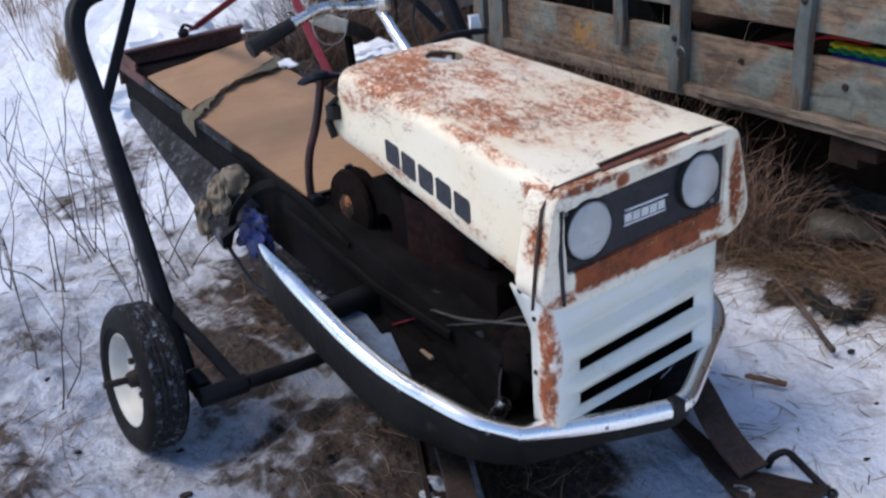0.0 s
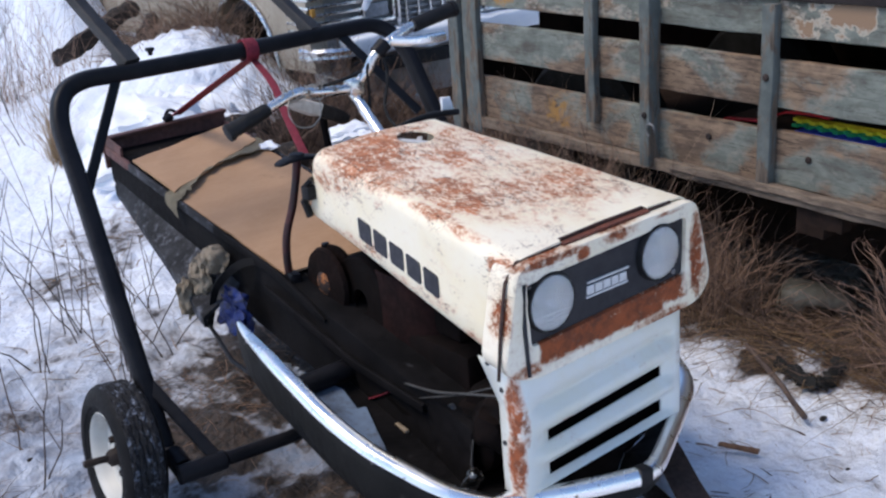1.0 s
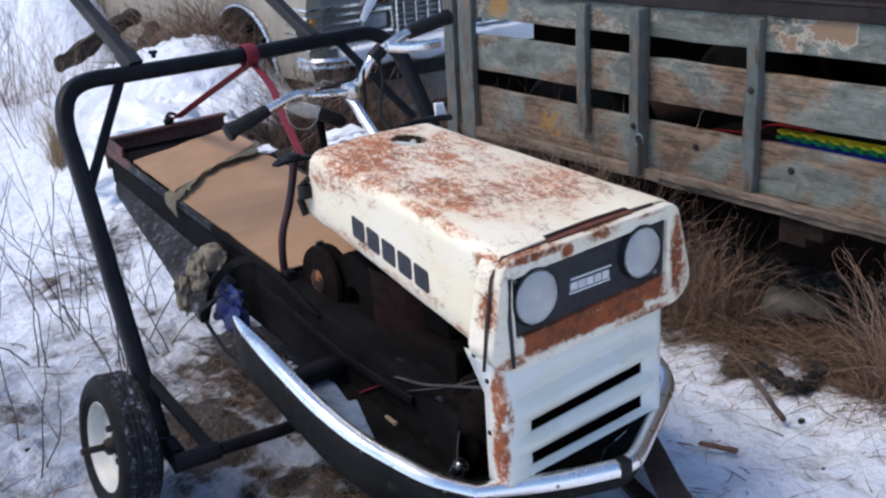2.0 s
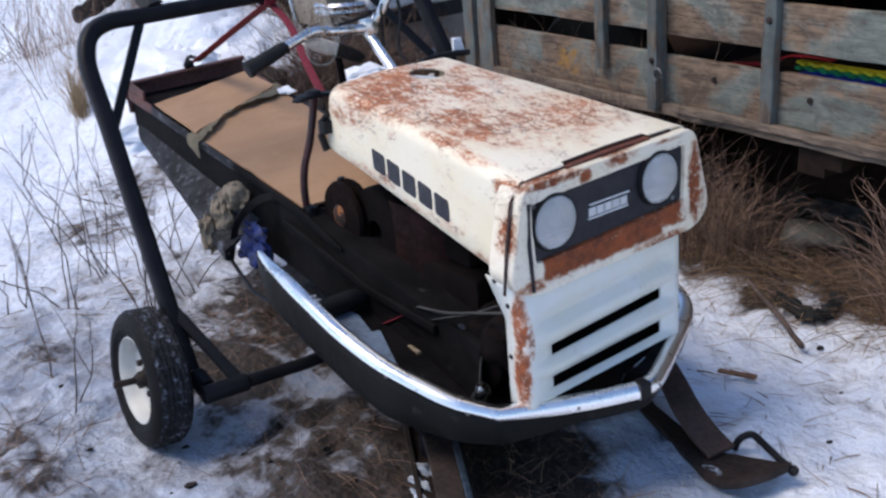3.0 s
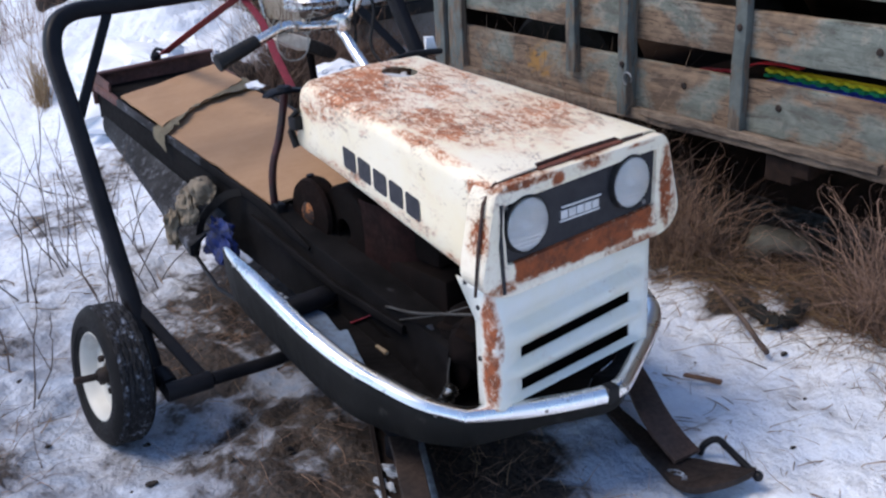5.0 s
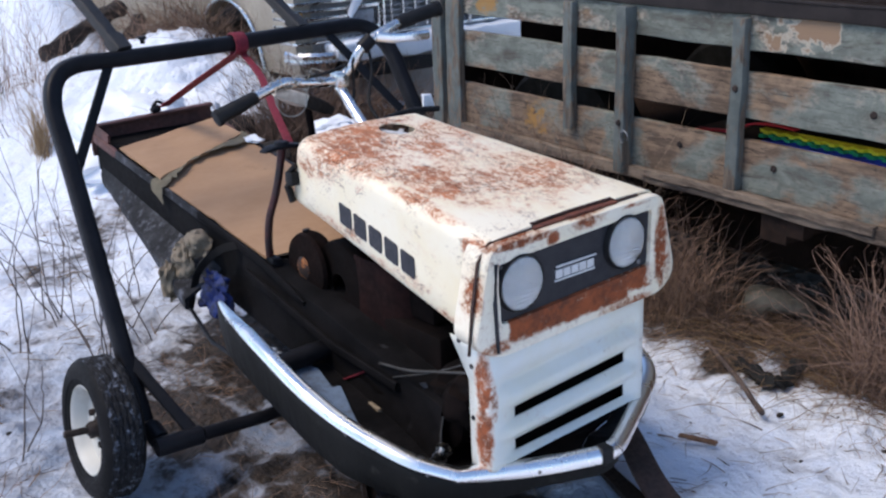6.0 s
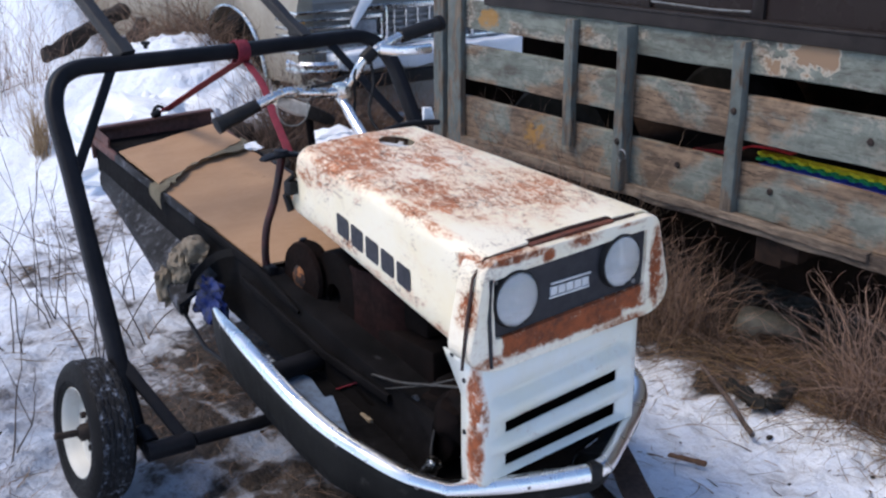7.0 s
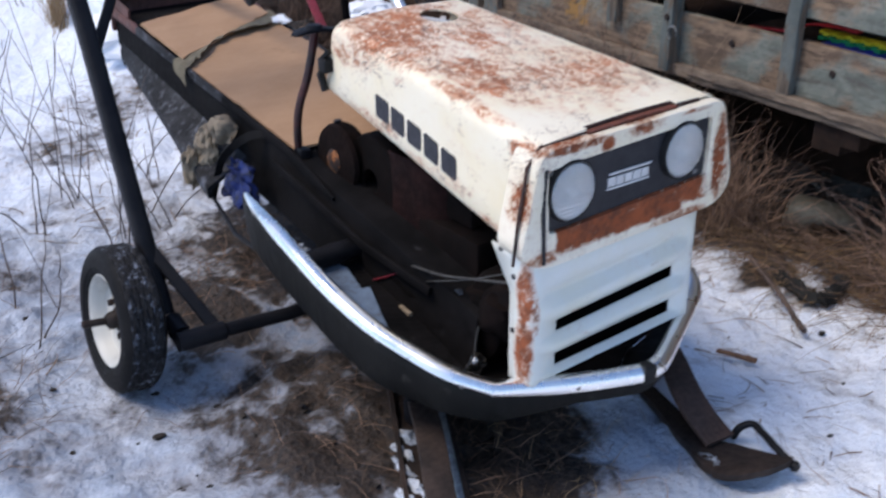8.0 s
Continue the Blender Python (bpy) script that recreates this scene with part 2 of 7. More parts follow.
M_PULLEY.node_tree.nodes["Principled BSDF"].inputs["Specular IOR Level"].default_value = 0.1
M_PLATE = plain("blue_grey_plate", (0.060, 0.070, 0.088), (0.024, 0.028, 0.036), 9, 0.6, 0.0, 0.2)
M_CARD = plain("brown_cardboard", (0.43, 0.265, 0.155), (0.37, 0.22, 0.125), 3, 0.85, 0.0, 0.12, stretch=(1, 5, 1), fine=14, dust=0.10, dust_col=(0.24, 0.14, 0.08))
M_CANVAS = plain("olive_canvas", (0.185, 0.16, 0.108), (0.09, 0.076, 0.052), 14, 0.95, 0.0, 0.25, fine=30)
M_RAG = plain("dirty_tan_rag", (0.29, 0.235, 0.17), (0.20, 0.16, 0.115), 22, 0.95, 0.0, 0.25, fine=30)
M_BLUE = plain("blue_plastic", (0.006, 0.022, 0.15), (0.001, 0.003, 0.016), 22, 0.5, 0.0, 0.7, spread=(0.42, 0.58))
M_STRAP = plain("red_webbing", (0.21, 0.011, 0.030), (0.12, 0.007, 0.017), 60, 0.75, 0.0, 0.3)
M_TYRE = plain("snowy_rubber", (0.008, 0.008, 0.01), (0.02, 0.02, 0.022), 22, 0.8, 0.0, 0.2, dust=0.40, dust_col=(0.36, 0.41, 0.52))
M_SIDEWALL = plain("black_tyre_sidewall", (0.007, 0.007, 0.008), (0.015, 0.0145, 0.015), 16, 0.62, 0.0, 0.1, dust=0.12, dust_col=(0.07, 0.075, 0.085))
M_RUBBER = plain("black_rubber", (0.006, 0.006, 0.007), (0.014, 0.014, 0.015), 20, 0.6)
M_RIM = plain("white_rim_paint", (0.56, 0.55, 0.51), (0.34, 0.31, 0.27), 9, 0.45, 0.0, 0.1, spread=(0.45, 0.75))
M_STEEL = plain("grey_steel", (0.3, 0.3, 0.3), (0.14, 0.13, 0.12), 18, 0.4, 0.8)
M_SKI = plain("rusty_dark_ski", (0.055, 0.038, 0.032), (0.02, 0.016, 0.015), 12, 0.65, 0.2, 0.25)
M_PALESTEEL = plain("pale_worn_steel", (0.50, 0.52, 0.55), (0.22, 0.22, 0.23), 14, 0.5, 0.3, 0.15)
M_ICE = plain("grey_ice", (0.17, 0.235, 0.34), (0.09, 0.11, 0.15), 9, 0.4, 0.0, 0.4, dust=0.25, dust_col=(0.07, 0.055, 0.045), spread=(0.4, 0.62))
M_WIRE = plain("pale_wire", (0.44, 0.41, 0.35), (0.24, 0.22, 0.19), 20, 0.4, 0.5)
M_TAN = plain("tan_leather", (0.30, 0.24, 0.17), (0.12, 0.09, 0.06), 14, 0.8, 0.0, 0.3)
M_LOG = plain("weathered_log", (0.032, 0.023, 0.018), (0.009, 0.007, 0.006), 6, 0.9, 0.0, 0.5)
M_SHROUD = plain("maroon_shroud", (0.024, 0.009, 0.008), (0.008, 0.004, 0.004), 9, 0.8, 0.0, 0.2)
M_CABLE = plain("grey_cable", (0.060, 0.057, 0.054), (0.022, 0.020, 0.019), 25, 0.6)
M_SKIRUST = plain("rust_brown_steel", (0.085, 0.045, 0.034), (0.035, 0.022, 0.018), 14, 0.75, 0.0, 0.25)
M_STICK = plain("grey_brown_stick", (0.12, 0.085, 0.07), (0.05, 0.034, 0.03), 12, 0.9, 0.0, 0.4)
M_GRIT = plain("gritty_snow", (0.42, 0.47, 0.55), (0.03, 0.03, 0.035), 60, 0.85, 0.0, 0.5)
M_PALEWOOD = plain("pale_weathered_stick", (0.78, 0.73, 0.66), (0.42, 0.35, 0.28), 9, 0.85, 0.0, 0.3)
M_PACKED = plain("packed_snow", (0.62, 0.68, 0.78), (0.34, 0.38, 0.44), 14, 0.7, 0.0, 0.4)
M_CHIP = plain("split_wood", (0.25, 0.125, 0.065), (0.12, 0.06, 0.035), 20, 0.85, 0.0, 0.3)


def lens_material():
    """Pressed headlight glass, a little fogged."""
    m, nt, b = base_material("ribbed_lens", 0.07)
    b.inputs["Base Color"].default_value = (0.93, 0.95, 0.96, 1)
    b.inputs["Transmission Weight"].default_value = 0.78
    nt.links.new(remap(nt, noise_of(nt, coords(nt), 30, 5.0), 0.35, 0.7, 0.10, 0.24), b.inputs["Roughness"])
    return m


M_LENS = lens_material()
M_REFLECTOR = plain("clouded_reflector", (0.95, 0.96, 0.97), (0.86, 0.87, 0.90), 20, 0.16, 1.0, 0.0)


def board_material():
    """Grey-green paint peeling off weathered boards, grain along x."""
    m, nt, b = base_material("peeling_green_boards", 0.85)
    info = nt.nodes.new("ShaderNodeObjectInfo")
    shift = nt.nodes.new("ShaderNodeVectorMath")
    shift.operation = "ADD"
    tc = nt.nodes.new("ShaderNodeTexCoord")
    comb = nt.nodes.new("ShaderNodeCombineXYZ")
    nt.links.new(calc(nt, "MULTIPLY", info.outputs["Random"], 7.0), comb.inputs[0])
    nt.links.new(calc(nt, "MULTIPLY", info.outputs["Random"], 3.0), comb.inputs[2])
    nt.links.new(tc.outputs["Object"], shift.inputs[0])
    nt.links.new(comb.outputs[0], shift.inputs[1])

    def scaled(s):
        mp = nt.nodes.new("ShaderNodeMapping")
        mp.inputs["Scale"].default_value = s
        nt.links.new(shift.outputs[0], mp.inputs["Vector"])
        return mp.outputs[0]

    grain = noise_of(nt, scaled((1.4, 22, 30)), 2.2, 10.0, 0.68, 0.5)
    crack = calc(nt, "ABSOLUTE", calc(nt, "SUBTRACT", noise_of(nt, scaled((0.9, 9, 16)), 1.8, 5.0, 0.6, 0.3), 0.5), 0.0)
    patch = noise_of(nt, scaled((1.5, 2.0, 2.3)), 1.9, 7.0, 0.52, 0.5)
    blotch = noise_of(nt, scaled((1, 1, 1.6)), 11, 8.0, 0.72, 0.6)
    wood = blend(nt, remap(nt, calc(nt, "ADD", calc(nt, "MULTIPLY", grain, 0.4), calc(nt, "MULTIPLY", blotch, 0.6)), 0.36, 0.64), (0.085, 0.056, 0.039), (0.275, 0.190, 0.126))
    wood = blend(nt, remap(nt, noise_of(nt, scaled((3, 3, 6)), 5.0, 3.0), 0.66, 0.72), wood, (0.03, 0.023, 0.02))
    wood = blend(nt, calc(nt, "MULTIPLY", remap(nt, crack, 0.012, 0.003), 0.85), wood, (0.02, 0.015, 0.012))
    paint = blend(nt, remap(nt, blotch, 0.32, 0.68), (0.116, 0.130, 0.114), (0.218, 0.238, 0.205))
    paint = blend(nt, calc(nt, "MULTIPLY", remap(nt, crack, 0.008, 0.002), 0.7), paint, (0.05, 0.045, 0.04))
    xyz = nt.nodes.new("ShaderNodeSeparateXYZ")
    nt.links.new(tc.outputs["Object"], xyz.inputs[0])
    worn = calc(nt, "ADD", remap(nt, xyz.outputs[2], 0.5, 1.0, 0.060, -0.050, False), calc(nt, "MULTIPLY", calc(nt, "SUBTRACT", info.outputs["Random"], 0.4), 0.11))
    level = calc(nt, "ADD", calc(nt, "ADD", calc(nt, "MULTIPLY", patch, 0.78), calc(nt, "MULTIPLY", blotch, 0.22)), worn)
    kept = blob(nt, tc.outputs["Object"], (-0.24, 0, 0.52), (0.26, 0.1, 0.10), 0.14)
    level = calc(nt, "SUBTRACT", level, kept)
    bare = remap(nt, level, 0.484, 0.570)
    primer = calc(nt, "MULTIPLY", calc(nt, "MULTIPLY", remap(nt, level, 0.475, 0.505), remap(nt, level, 0.58, 0.525)), remap(nt, noise_of(nt, scaled((1, 1, 2)), 30, 6.0, 0.7), 0.46, 0.56))
    spot_a = blob(nt, tc.outputs["Object"], (1.235, 0, 0.965), (0.13, 0.1, 0.07), 0.42)
    spot_b = blob(nt, tc.outputs["Object"], (0.915, 0, 0.565), (0.14, 0.1, 0.11), 0.34)
    stain = remap(nt, calc(nt, "ADD", calc(nt, "ADD", calc(nt, "MULTIPLY", patch, 0.55), calc(nt, "MULTIPLY", noise_of(nt, scaled((1, 1, 1)), 19, 8.0, 0.75, 0.5), 1.25)), calc(nt, "MAXIMUM", spot_a, spot_b)), 1.12, 1.30)
    col = blend(nt, bare, paint, wood)
    grime = noise_of(nt, scaled((1.4, 3, 5)), 3.1, 7.0, 0.7, 0.4)
    col = blend(nt, calc(nt, "MULTIPLY", remap(nt, grime, 0.46, 0.68), 0.72), col, (0.055, 0.038, 0.028))
    col = blend(nt, calc(nt, "MULTIPLY", primer, remap(nt, xyz.outputs[2], 0.7, 0.95, 0.15, 0.6, False)), col, (0.42, 0.37, 0.31))
    peel = blob(nt, tc.outputs["Object"], (-0.25, 0, 0.985), (0.24, 0.1, 0.12), 0.30)
    ragged = calc(nt, "ADD", peel, calc(nt, "MULTIPLY", noise_of(nt, scaled((1, 1, 1.3)), 8, 5.0, 0.58, 0.3), 1.0))
    col = blend(nt, calc(nt, "MULTIPLY", remap(nt, ragged, 0.735, 0.765), 0.8), col, (0.46, 0.40, 0.32))
    col = blend(nt, calc(nt, "MULTIPLY", remap(nt, ragged, 0.765, 0.80), 0.9), col, (0.24, 0.145, 0.085))
    nt.links.new(blend(nt, calc(nt, "MULTIPLY", stain, 0.8), col, (0.34, 0.175, 0.04)), b.inputs["Base Color"])
    bump(nt, b, calc(nt, "SUBTRACT", calc(nt, "MULTIPLY", grain, 0.7), calc(nt, "MULTIPLY", bare, 0.5)), 0.35, 0.006)
    return m


M_BOARD = board_material()


def stake_material():
    m, nt, b = base_material("weathered_green_stakes", 0.85)
    grain = noise_of(nt, coords(nt, (30, 30, 2.5)), 2.0, 10.0, 0.7, 0.6)
    patch = noise_of(nt, coords(nt, (5, 5, 1.6)), 4.0, 8.0, 0.66, 0.4)
    wood = blend(nt, remap(nt, grain, 0.32, 0.68), (0.055, 0.042, 0.033), (0.20, 0.155, 0.115))
    paint = blend(nt, remap(nt, noise_of(nt, coords(nt), 12, 8.0, 0.7), 0.3, 0.7), (0.080, 0.094, 0.091), (0.140, 0.156, 0.148))
    nt.links.new(blend(nt, remap(nt, patch, 0.47, 0.57), paint, wood), b.inputs["Base Color"])
    bump(nt, b, grain, 0.4, 0.005)
    return m


M_STAKE = stake_material()
M_LEDGE = plain("splintered_grey_wood", (0.25, 0.19, 0.14), (0.045, 0.032, 0.025), 3.5, 0.9, 0.0, 0.8, stretch=(1, 4, 6), fine=6)
M_CAP = plain("dark_brown_trim", (0.015, 0.012, 0.012), (0.034, 0.027, 0.026), 6, 0.45)
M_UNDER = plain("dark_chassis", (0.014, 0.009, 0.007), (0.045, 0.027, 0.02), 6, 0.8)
M_CAR = plain("faded_beige_paint", (0.36, 0.32, 0.26), (0.27, 0.235, 0.185), 2.5, 0.42, 0.0, 0.08, dust=0.15, dust_col=(0.16, 0.12, 0.09))
M_CARHOOD = plain("silver_grey_paint", (0.30, 0.305, 0.315), (0.21, 0.21, 0.215), 2.5, 0.35)
M_AMBER = plain("amber_plastic", (0.55, 0.27, 0.05), (0.4, 0.2, 0.04), 20, 0.3)
M_GREYBIN = plain("faded_grey_plastic", (0.135, 0.13, 0.11), (0.055, 0.05, 0.043), 6, 0.7, 0.0, 0.2, dust=0.2, dust_col=(0.08, 0.06, 0.05))
M_DEEP = plain("black_void_rubber", (0.008, 0.008, 0.008), (0.02, 0.02, 0.02), 20, 0.8)


def glass_material():
    m, nt, b = base_material("tinted_glass", 0.08)
    b.inputs["Base Color"].default_value = (0.020, 0.013, 0.012, 1)
    b.inputs["Specular IOR Level"].default_value = 0.22
    v = coords(nt)
    nt.links.new(remap(nt, noise_of(nt, v, 9, 8.0), 0.3, 0.7, 0.12, 0.40), b.inputs["Roughness"])
    return m


M_GLASS = glass_material()


def straw_material(name, a, b_col):
    m, nt, b = base_material(name, 0.9)
    geo = nt.nodes.new("ShaderNodeNewGeometry")
    col = blend(nt, geo.outputs["Random Per Island"], a, b_col)
    nt.links.new(col, b.inputs["Base Color"])
    return m


M_STRAW = straw_material("dry_straw", (0.30, 0.19, 0.13), (0.04, 0.025, 0.019))
M_FENCESTRAW = straw_material("brown_matted_grass", (0.245, 0.155, 0.112), (0.034, 0.021, 0.016))
M_STALK = straw_material("brown_weathered_stalks", (0.24, 0.165, 0.11), (0.10, 0.066, 0.045))
M_CURL = straw_material("pale_curled_leaves", (0.35, 0.225, 0.165), (0.10, 0.058, 0.043))
M_PINKSTRAW = straw_material("reddish_dry_stalks", (0.40, 0.25, 0.17), (0.07, 0.040, 0.030))
M_YELLOWSTRAW = straw_material("yellowish_fallen_straw", (0.28, 0.18, 0.095), (0.08, 0.05, 0.03))
# brown brush, darkened to include the shadow among the dense weeds
M_DARKSTRAW = straw_material("dark_brush", (0.10, 0.06, 0.042), (0.03, 0.019, 0.015))
M_WEED = straw_material("dry_weed_stems", (0.12, 0.088, 0.075), (0.045, 0.034, 0.032))
M_PALEGRASS = straw_material("pale_dry_grass", (0.42, 0.30, 0.17), (0.22, 0.14, 0.08))


def snow_material():
    m, nt, b = base_material("trampled_snow", 0.75)
    v = coords(nt)
    fine = noise_of(nt, v, 60, 6.0, 0.65)
    mid = noise_of(nt, v, 8.5, 6.0, 0.58, 0.0)
    lump = noise_of(nt, v, 22, 4.0, 0.55, 0.1)
    big = noise_of(nt, v, 2.2, 6.0, 0.6)
    snow = blend(nt, remap(nt, mid, 0.3, 0.7), (0.73, 0.785, 0.89), (0.84, 0.88, 0.95))
    # bluish shade beside the sled, cart and nose, put into the snow colour
    snow_shade = blob(nt, v, (-0.90, 0.85, 0), (1.35, 1.95, 0.8), 0.84)
    snow_shade = calc(nt, "MULTIPLY", snow_shade, remap(nt, calc(nt, "ADD", calc(nt, "MULTIPLY", lump, 0.5), calc(nt, "MULTIPLY", big, 0.5)), 0.36, 0.60, 0.45, 1.0))
    snow_shade = calc(nt, "MAXIMUM", snow_shade, blob(nt, v, (-0.36, 0.34, 0), (0.62, 0.85, 0.8), 0.95))
    snow_shade = calc(nt, "MAXIMUM", snow_shade, blob(nt, v, (0.06, -0.06, 0), (0.26, 0.34, 0.8), 0.8))
    snow_shade = calc(nt, "MAXIMUM", snow_shade, blob(nt, v, (-0.34, 0.88, 0), (0.34, 0.50, 0.8), 1.1))
    snow_shade = calc(nt, "MAXIMUM", snow_shade, blob(nt, v, (-0.50, 0.72, 0), (0.42, 0.60, 0.8), 0.85))
    snow = blend(nt, calc(nt, "MULTIPLY", snow_shade, 0.95), snow, (0.165, 0.218, 0.315))
    soil = blend(nt, remap(nt, fine, 0.35, 0.65), (0.011, 0.009, 0.009), (0.054, 0.036, 0.027))
    amount = None
    for c, r, s in (
        ((-0.20, 1.40, 0), (0.50, 0.55, 0.6), 0.21),
        ((-0.17, 0.28, 0), (0.36, 0.46, 0.6), 0.42),
        ((0.16, 0.30, 0), (0.22, 0.24, 0.6), 0.16),
        ((0.05, 1.1, 0), (0.45, 1.3, 0.6), 0.28),
        ((-0.40, 0.50, 0), (0.48, 0.60, 0.6), 0.235),
        ((-0.38, 0.12, 0), (0.46, 0.60, 0.6), 0.225),
        ((-0.62, 0.80, 0), (0.60, 0.60, 0.6), 0.11),
        ((-0.40, 1.12, 0), (0.22, 0.34, 0.6), 0.30),
        ((-0.47, 0.95, 0), (0.30, 0.40, 0.6), 0.17),
        ((-0.98, 1.22, 0), (0.30, 0.50, 0.6), 0.12),
        ((-1.01, 1.09, 0), (0.14, 0.34, 0.6), 0.18),
        ((1.48, 0.9, 0), (0.56, 2.6, 0.6), 0.36),
        ((1.08, 0.33, 0), (0.25, 0.32, 0.6), 0.13),
        ((1.07, 0.37, 0), (0.13, 0.16, 0.6), 0.30),
        ((2.2, 1.0, 0), (1.3, 3.0, 0.6), 0.5),
        ((0.3, 5.2, 0.4), (0.8, 0.9, 0.6), 0.06),
        ((1.4, 3.0, 0), (1.0, 0.9, 0.9), 0.38),
        ((0.95, 2.85, 0), (0.5, 0.45, 0.6), 0.34),
        ((0.16, 3.15, 0), (0.34, 0.42, 0.6), 0.16),
        ((-0.20, 2.80, 0), (0.40, 0.36, 0.6), 0.15),
        ((-0.40, 2.05, 0), (0.30, 0.50, 0.6), 0.11),
        ((-0.75, 1.75, 0), (0.34, 0.60, 0.6), 0.09),
        ((-0.10, 1.95, 0), (0.40, 0.45, 0.6), 0.12),
    ):
        one = blob(nt, v, c, r, s)
        amount = one if amount is None else calc(nt, "MAXIMUM", amount, one)
    level = calc(nt, "ADD", calc(nt, "ADD", calc(nt, "MULTIPLY", mid, 0.45), calc(nt, "MULTIPLY", lump, 0.22)), calc(nt, "ADD", calc(nt, "ADD", calc(nt, "MULTIPLY", big, 0.23), calc(nt, "MULTIPLY", fine, 0.10)), amount))
    dirt = remap(nt, level, 0.622, 0.735)
    grime = calc(nt, "MULTIPLY", remap(nt, level, 0.52, 0.66), 0.55)
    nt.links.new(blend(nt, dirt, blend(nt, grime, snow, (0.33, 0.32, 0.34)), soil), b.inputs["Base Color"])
    soft = noise_of(nt, v, 15, 3.0, 0.5, 0.0)
    bump(nt, b, calc(nt, "ADD", soft, calc(nt, "MULTIPLY", noise_of(nt, v, 42, 5.0, 0.6), 0.55)), 0.85, 0.03)
    return m


M_SNOW = snow_material()
M_CLEANSNOW = plain("fresh_snow", (0.80, 0.83, 0.88), (0.88, 0.9, 0.93), 6, 0.75, 0.0, 0.4)


for m_dull, spec in ((M_TUNNEL, 0.08), (M_SHROUD, 0.12), (M_SCUFFED, 0.25), (M_ENGINE, 0.08), (M_RUBBER, 0.25), (M_SIDEWALL, 0.10), (M_DEEP, 0.2), (M_CAP, 0.2), (M_UNDER, 0.15), (M_TYRE, 0.25), (M_SKI, 0.25), (M_PANEL, 0.3)):
    m_dull.node_tree.nodes["Principled BSDF"].inputs["Specular IOR Level"].default_value = spec


# ---- mesh helpers ----
def part(name, bm, material, parent=None, label="", smooth=True, flat_over=40):
    me = bpy.data.meshes.new(name)
    bmesh.ops.recalc_face_normals(bm, faces=bm.faces)
    bm.to_mesh(me)
    bm.free()
    me.materials.append(material)
    if smooth:
        me.shade_smooth()
        me.set_sharp_from_angle(angle=radians(flat_over))
    ob = new(name, me)
    ob.parent = parent
    if label:
        tagged(ob, label)
    return ob


def thing(name, label, category, at=(0, 0, 0), group="", kind="", m=None):
    ob = new(name)
    ob.empty_display_size = 0.1
    ob.matrix_basis = m if m else Matrix.Translation(at)
    return tagged(ob, label, category, group, kind)


def joined(*bms):
    out = bmesh.new()
    for bm in bms:
        me = bpy.data.meshes.new("tmp")
        bm.to_mesh(me)
        bm.free()
        out.from_mesh(me)
        bpy.data.meshes.remove(me)
    return out


def box_bm(x0, x1, y0, y1, z0, z1, bevel=0.003):
    bm = bmesh.new()
    bmesh.ops.create_cube(bm, size=1)
    for v in bm.verts:
        v.co = Vector(((x0 + x1) / 2 + v.co.x * (x1 - x0), (y0 + y1) / 2 + v.co.y * (y1 - y0), (z0 + z1) / 2 + v.co.z * (z1 - z0)))
    if bevel:
        bmesh.ops.bevel(bm, geom=list(bm.edges), offset=bevel, segments=2, profile=0.5, affect="EDGES")
    return bm


def spline(pts, k=6, closed=False):
    pts = [Vector(p) for p in pts]
    out = []
    n = len(pts)
    for i in range(n if closed else n - 1):
        p0 = pts[(i - 1) % n] if closed or i > 0 else pts[0]
        p1, p2 = pts[i], pts[(i + 1) % n]
        p3 = pts[(i + 2) % n] if closed or i + 2 < n else pts[-1]
        for j in range(k):
            t = j / k
            out.append(0.5 * (2 * p1 + (p2 - p0) * t + (2 * p0 - 5 * p1 + 4 * p2 - p3) * t * t + (3 * p1 - p0 - 3 * p2 + p3) * t ** 3))
    if not closed:
        out.append(pts[-1])
    return out


def loft(rings, ring_closed=True, path_closed=False, cap=True):
    bm = bmesh.new()
    vs = [[bm.verts.new(p) for p in r] for r in rings]
    n = len(rings[0])
    m = len(rings)
    for i in range(m if path_closed else m - 1):
        a, b = vs[i], vs[(i + 1) % m]
        for j in range(n if ring_closed else n - 1):
            k = (j + 1) % n
            bm.faces.new((a[j], a[k], b[k], b[j]))
    if cap and ring_closed and not path_closed:
        bm.faces.new(vs[0])
        bm.faces.new(vs[-1])
    return bm


def sweep(pts, profile, up=(0, 0, 1), closed=False, scale=None):
    """Carries a profile of (side, up) pairs along a line."""
    pts = [Vector(p) for p in pts]
    rings = []
    n = len(pts)
    for i, p in enumerate(pts):
        a = pts[(i - 1) % n] if closed or i else pts[0]
        b = pts[(i + 1) % n] if closed or i + 1 < n else pts[-1]
        t = (b - a).normalized()
        side = t.cross(Vector(up))
        if side.length < 1e-3:
            side = t.cross(Vector((0, 1, 0.01)))
        side.normalize()
        above = side.cross(t)
        s = scale[i] if scale else 1.0
        rings.append([p + side * u * s + above * v * s for u, v in profile])
    return loft(rings, path_closed=closed)


def disc(r, n=10):
    return [(r * math.cos(2 * math.pi * i / n), r * math.sin(2 * math.pi * i / n)) for i in range(n)]


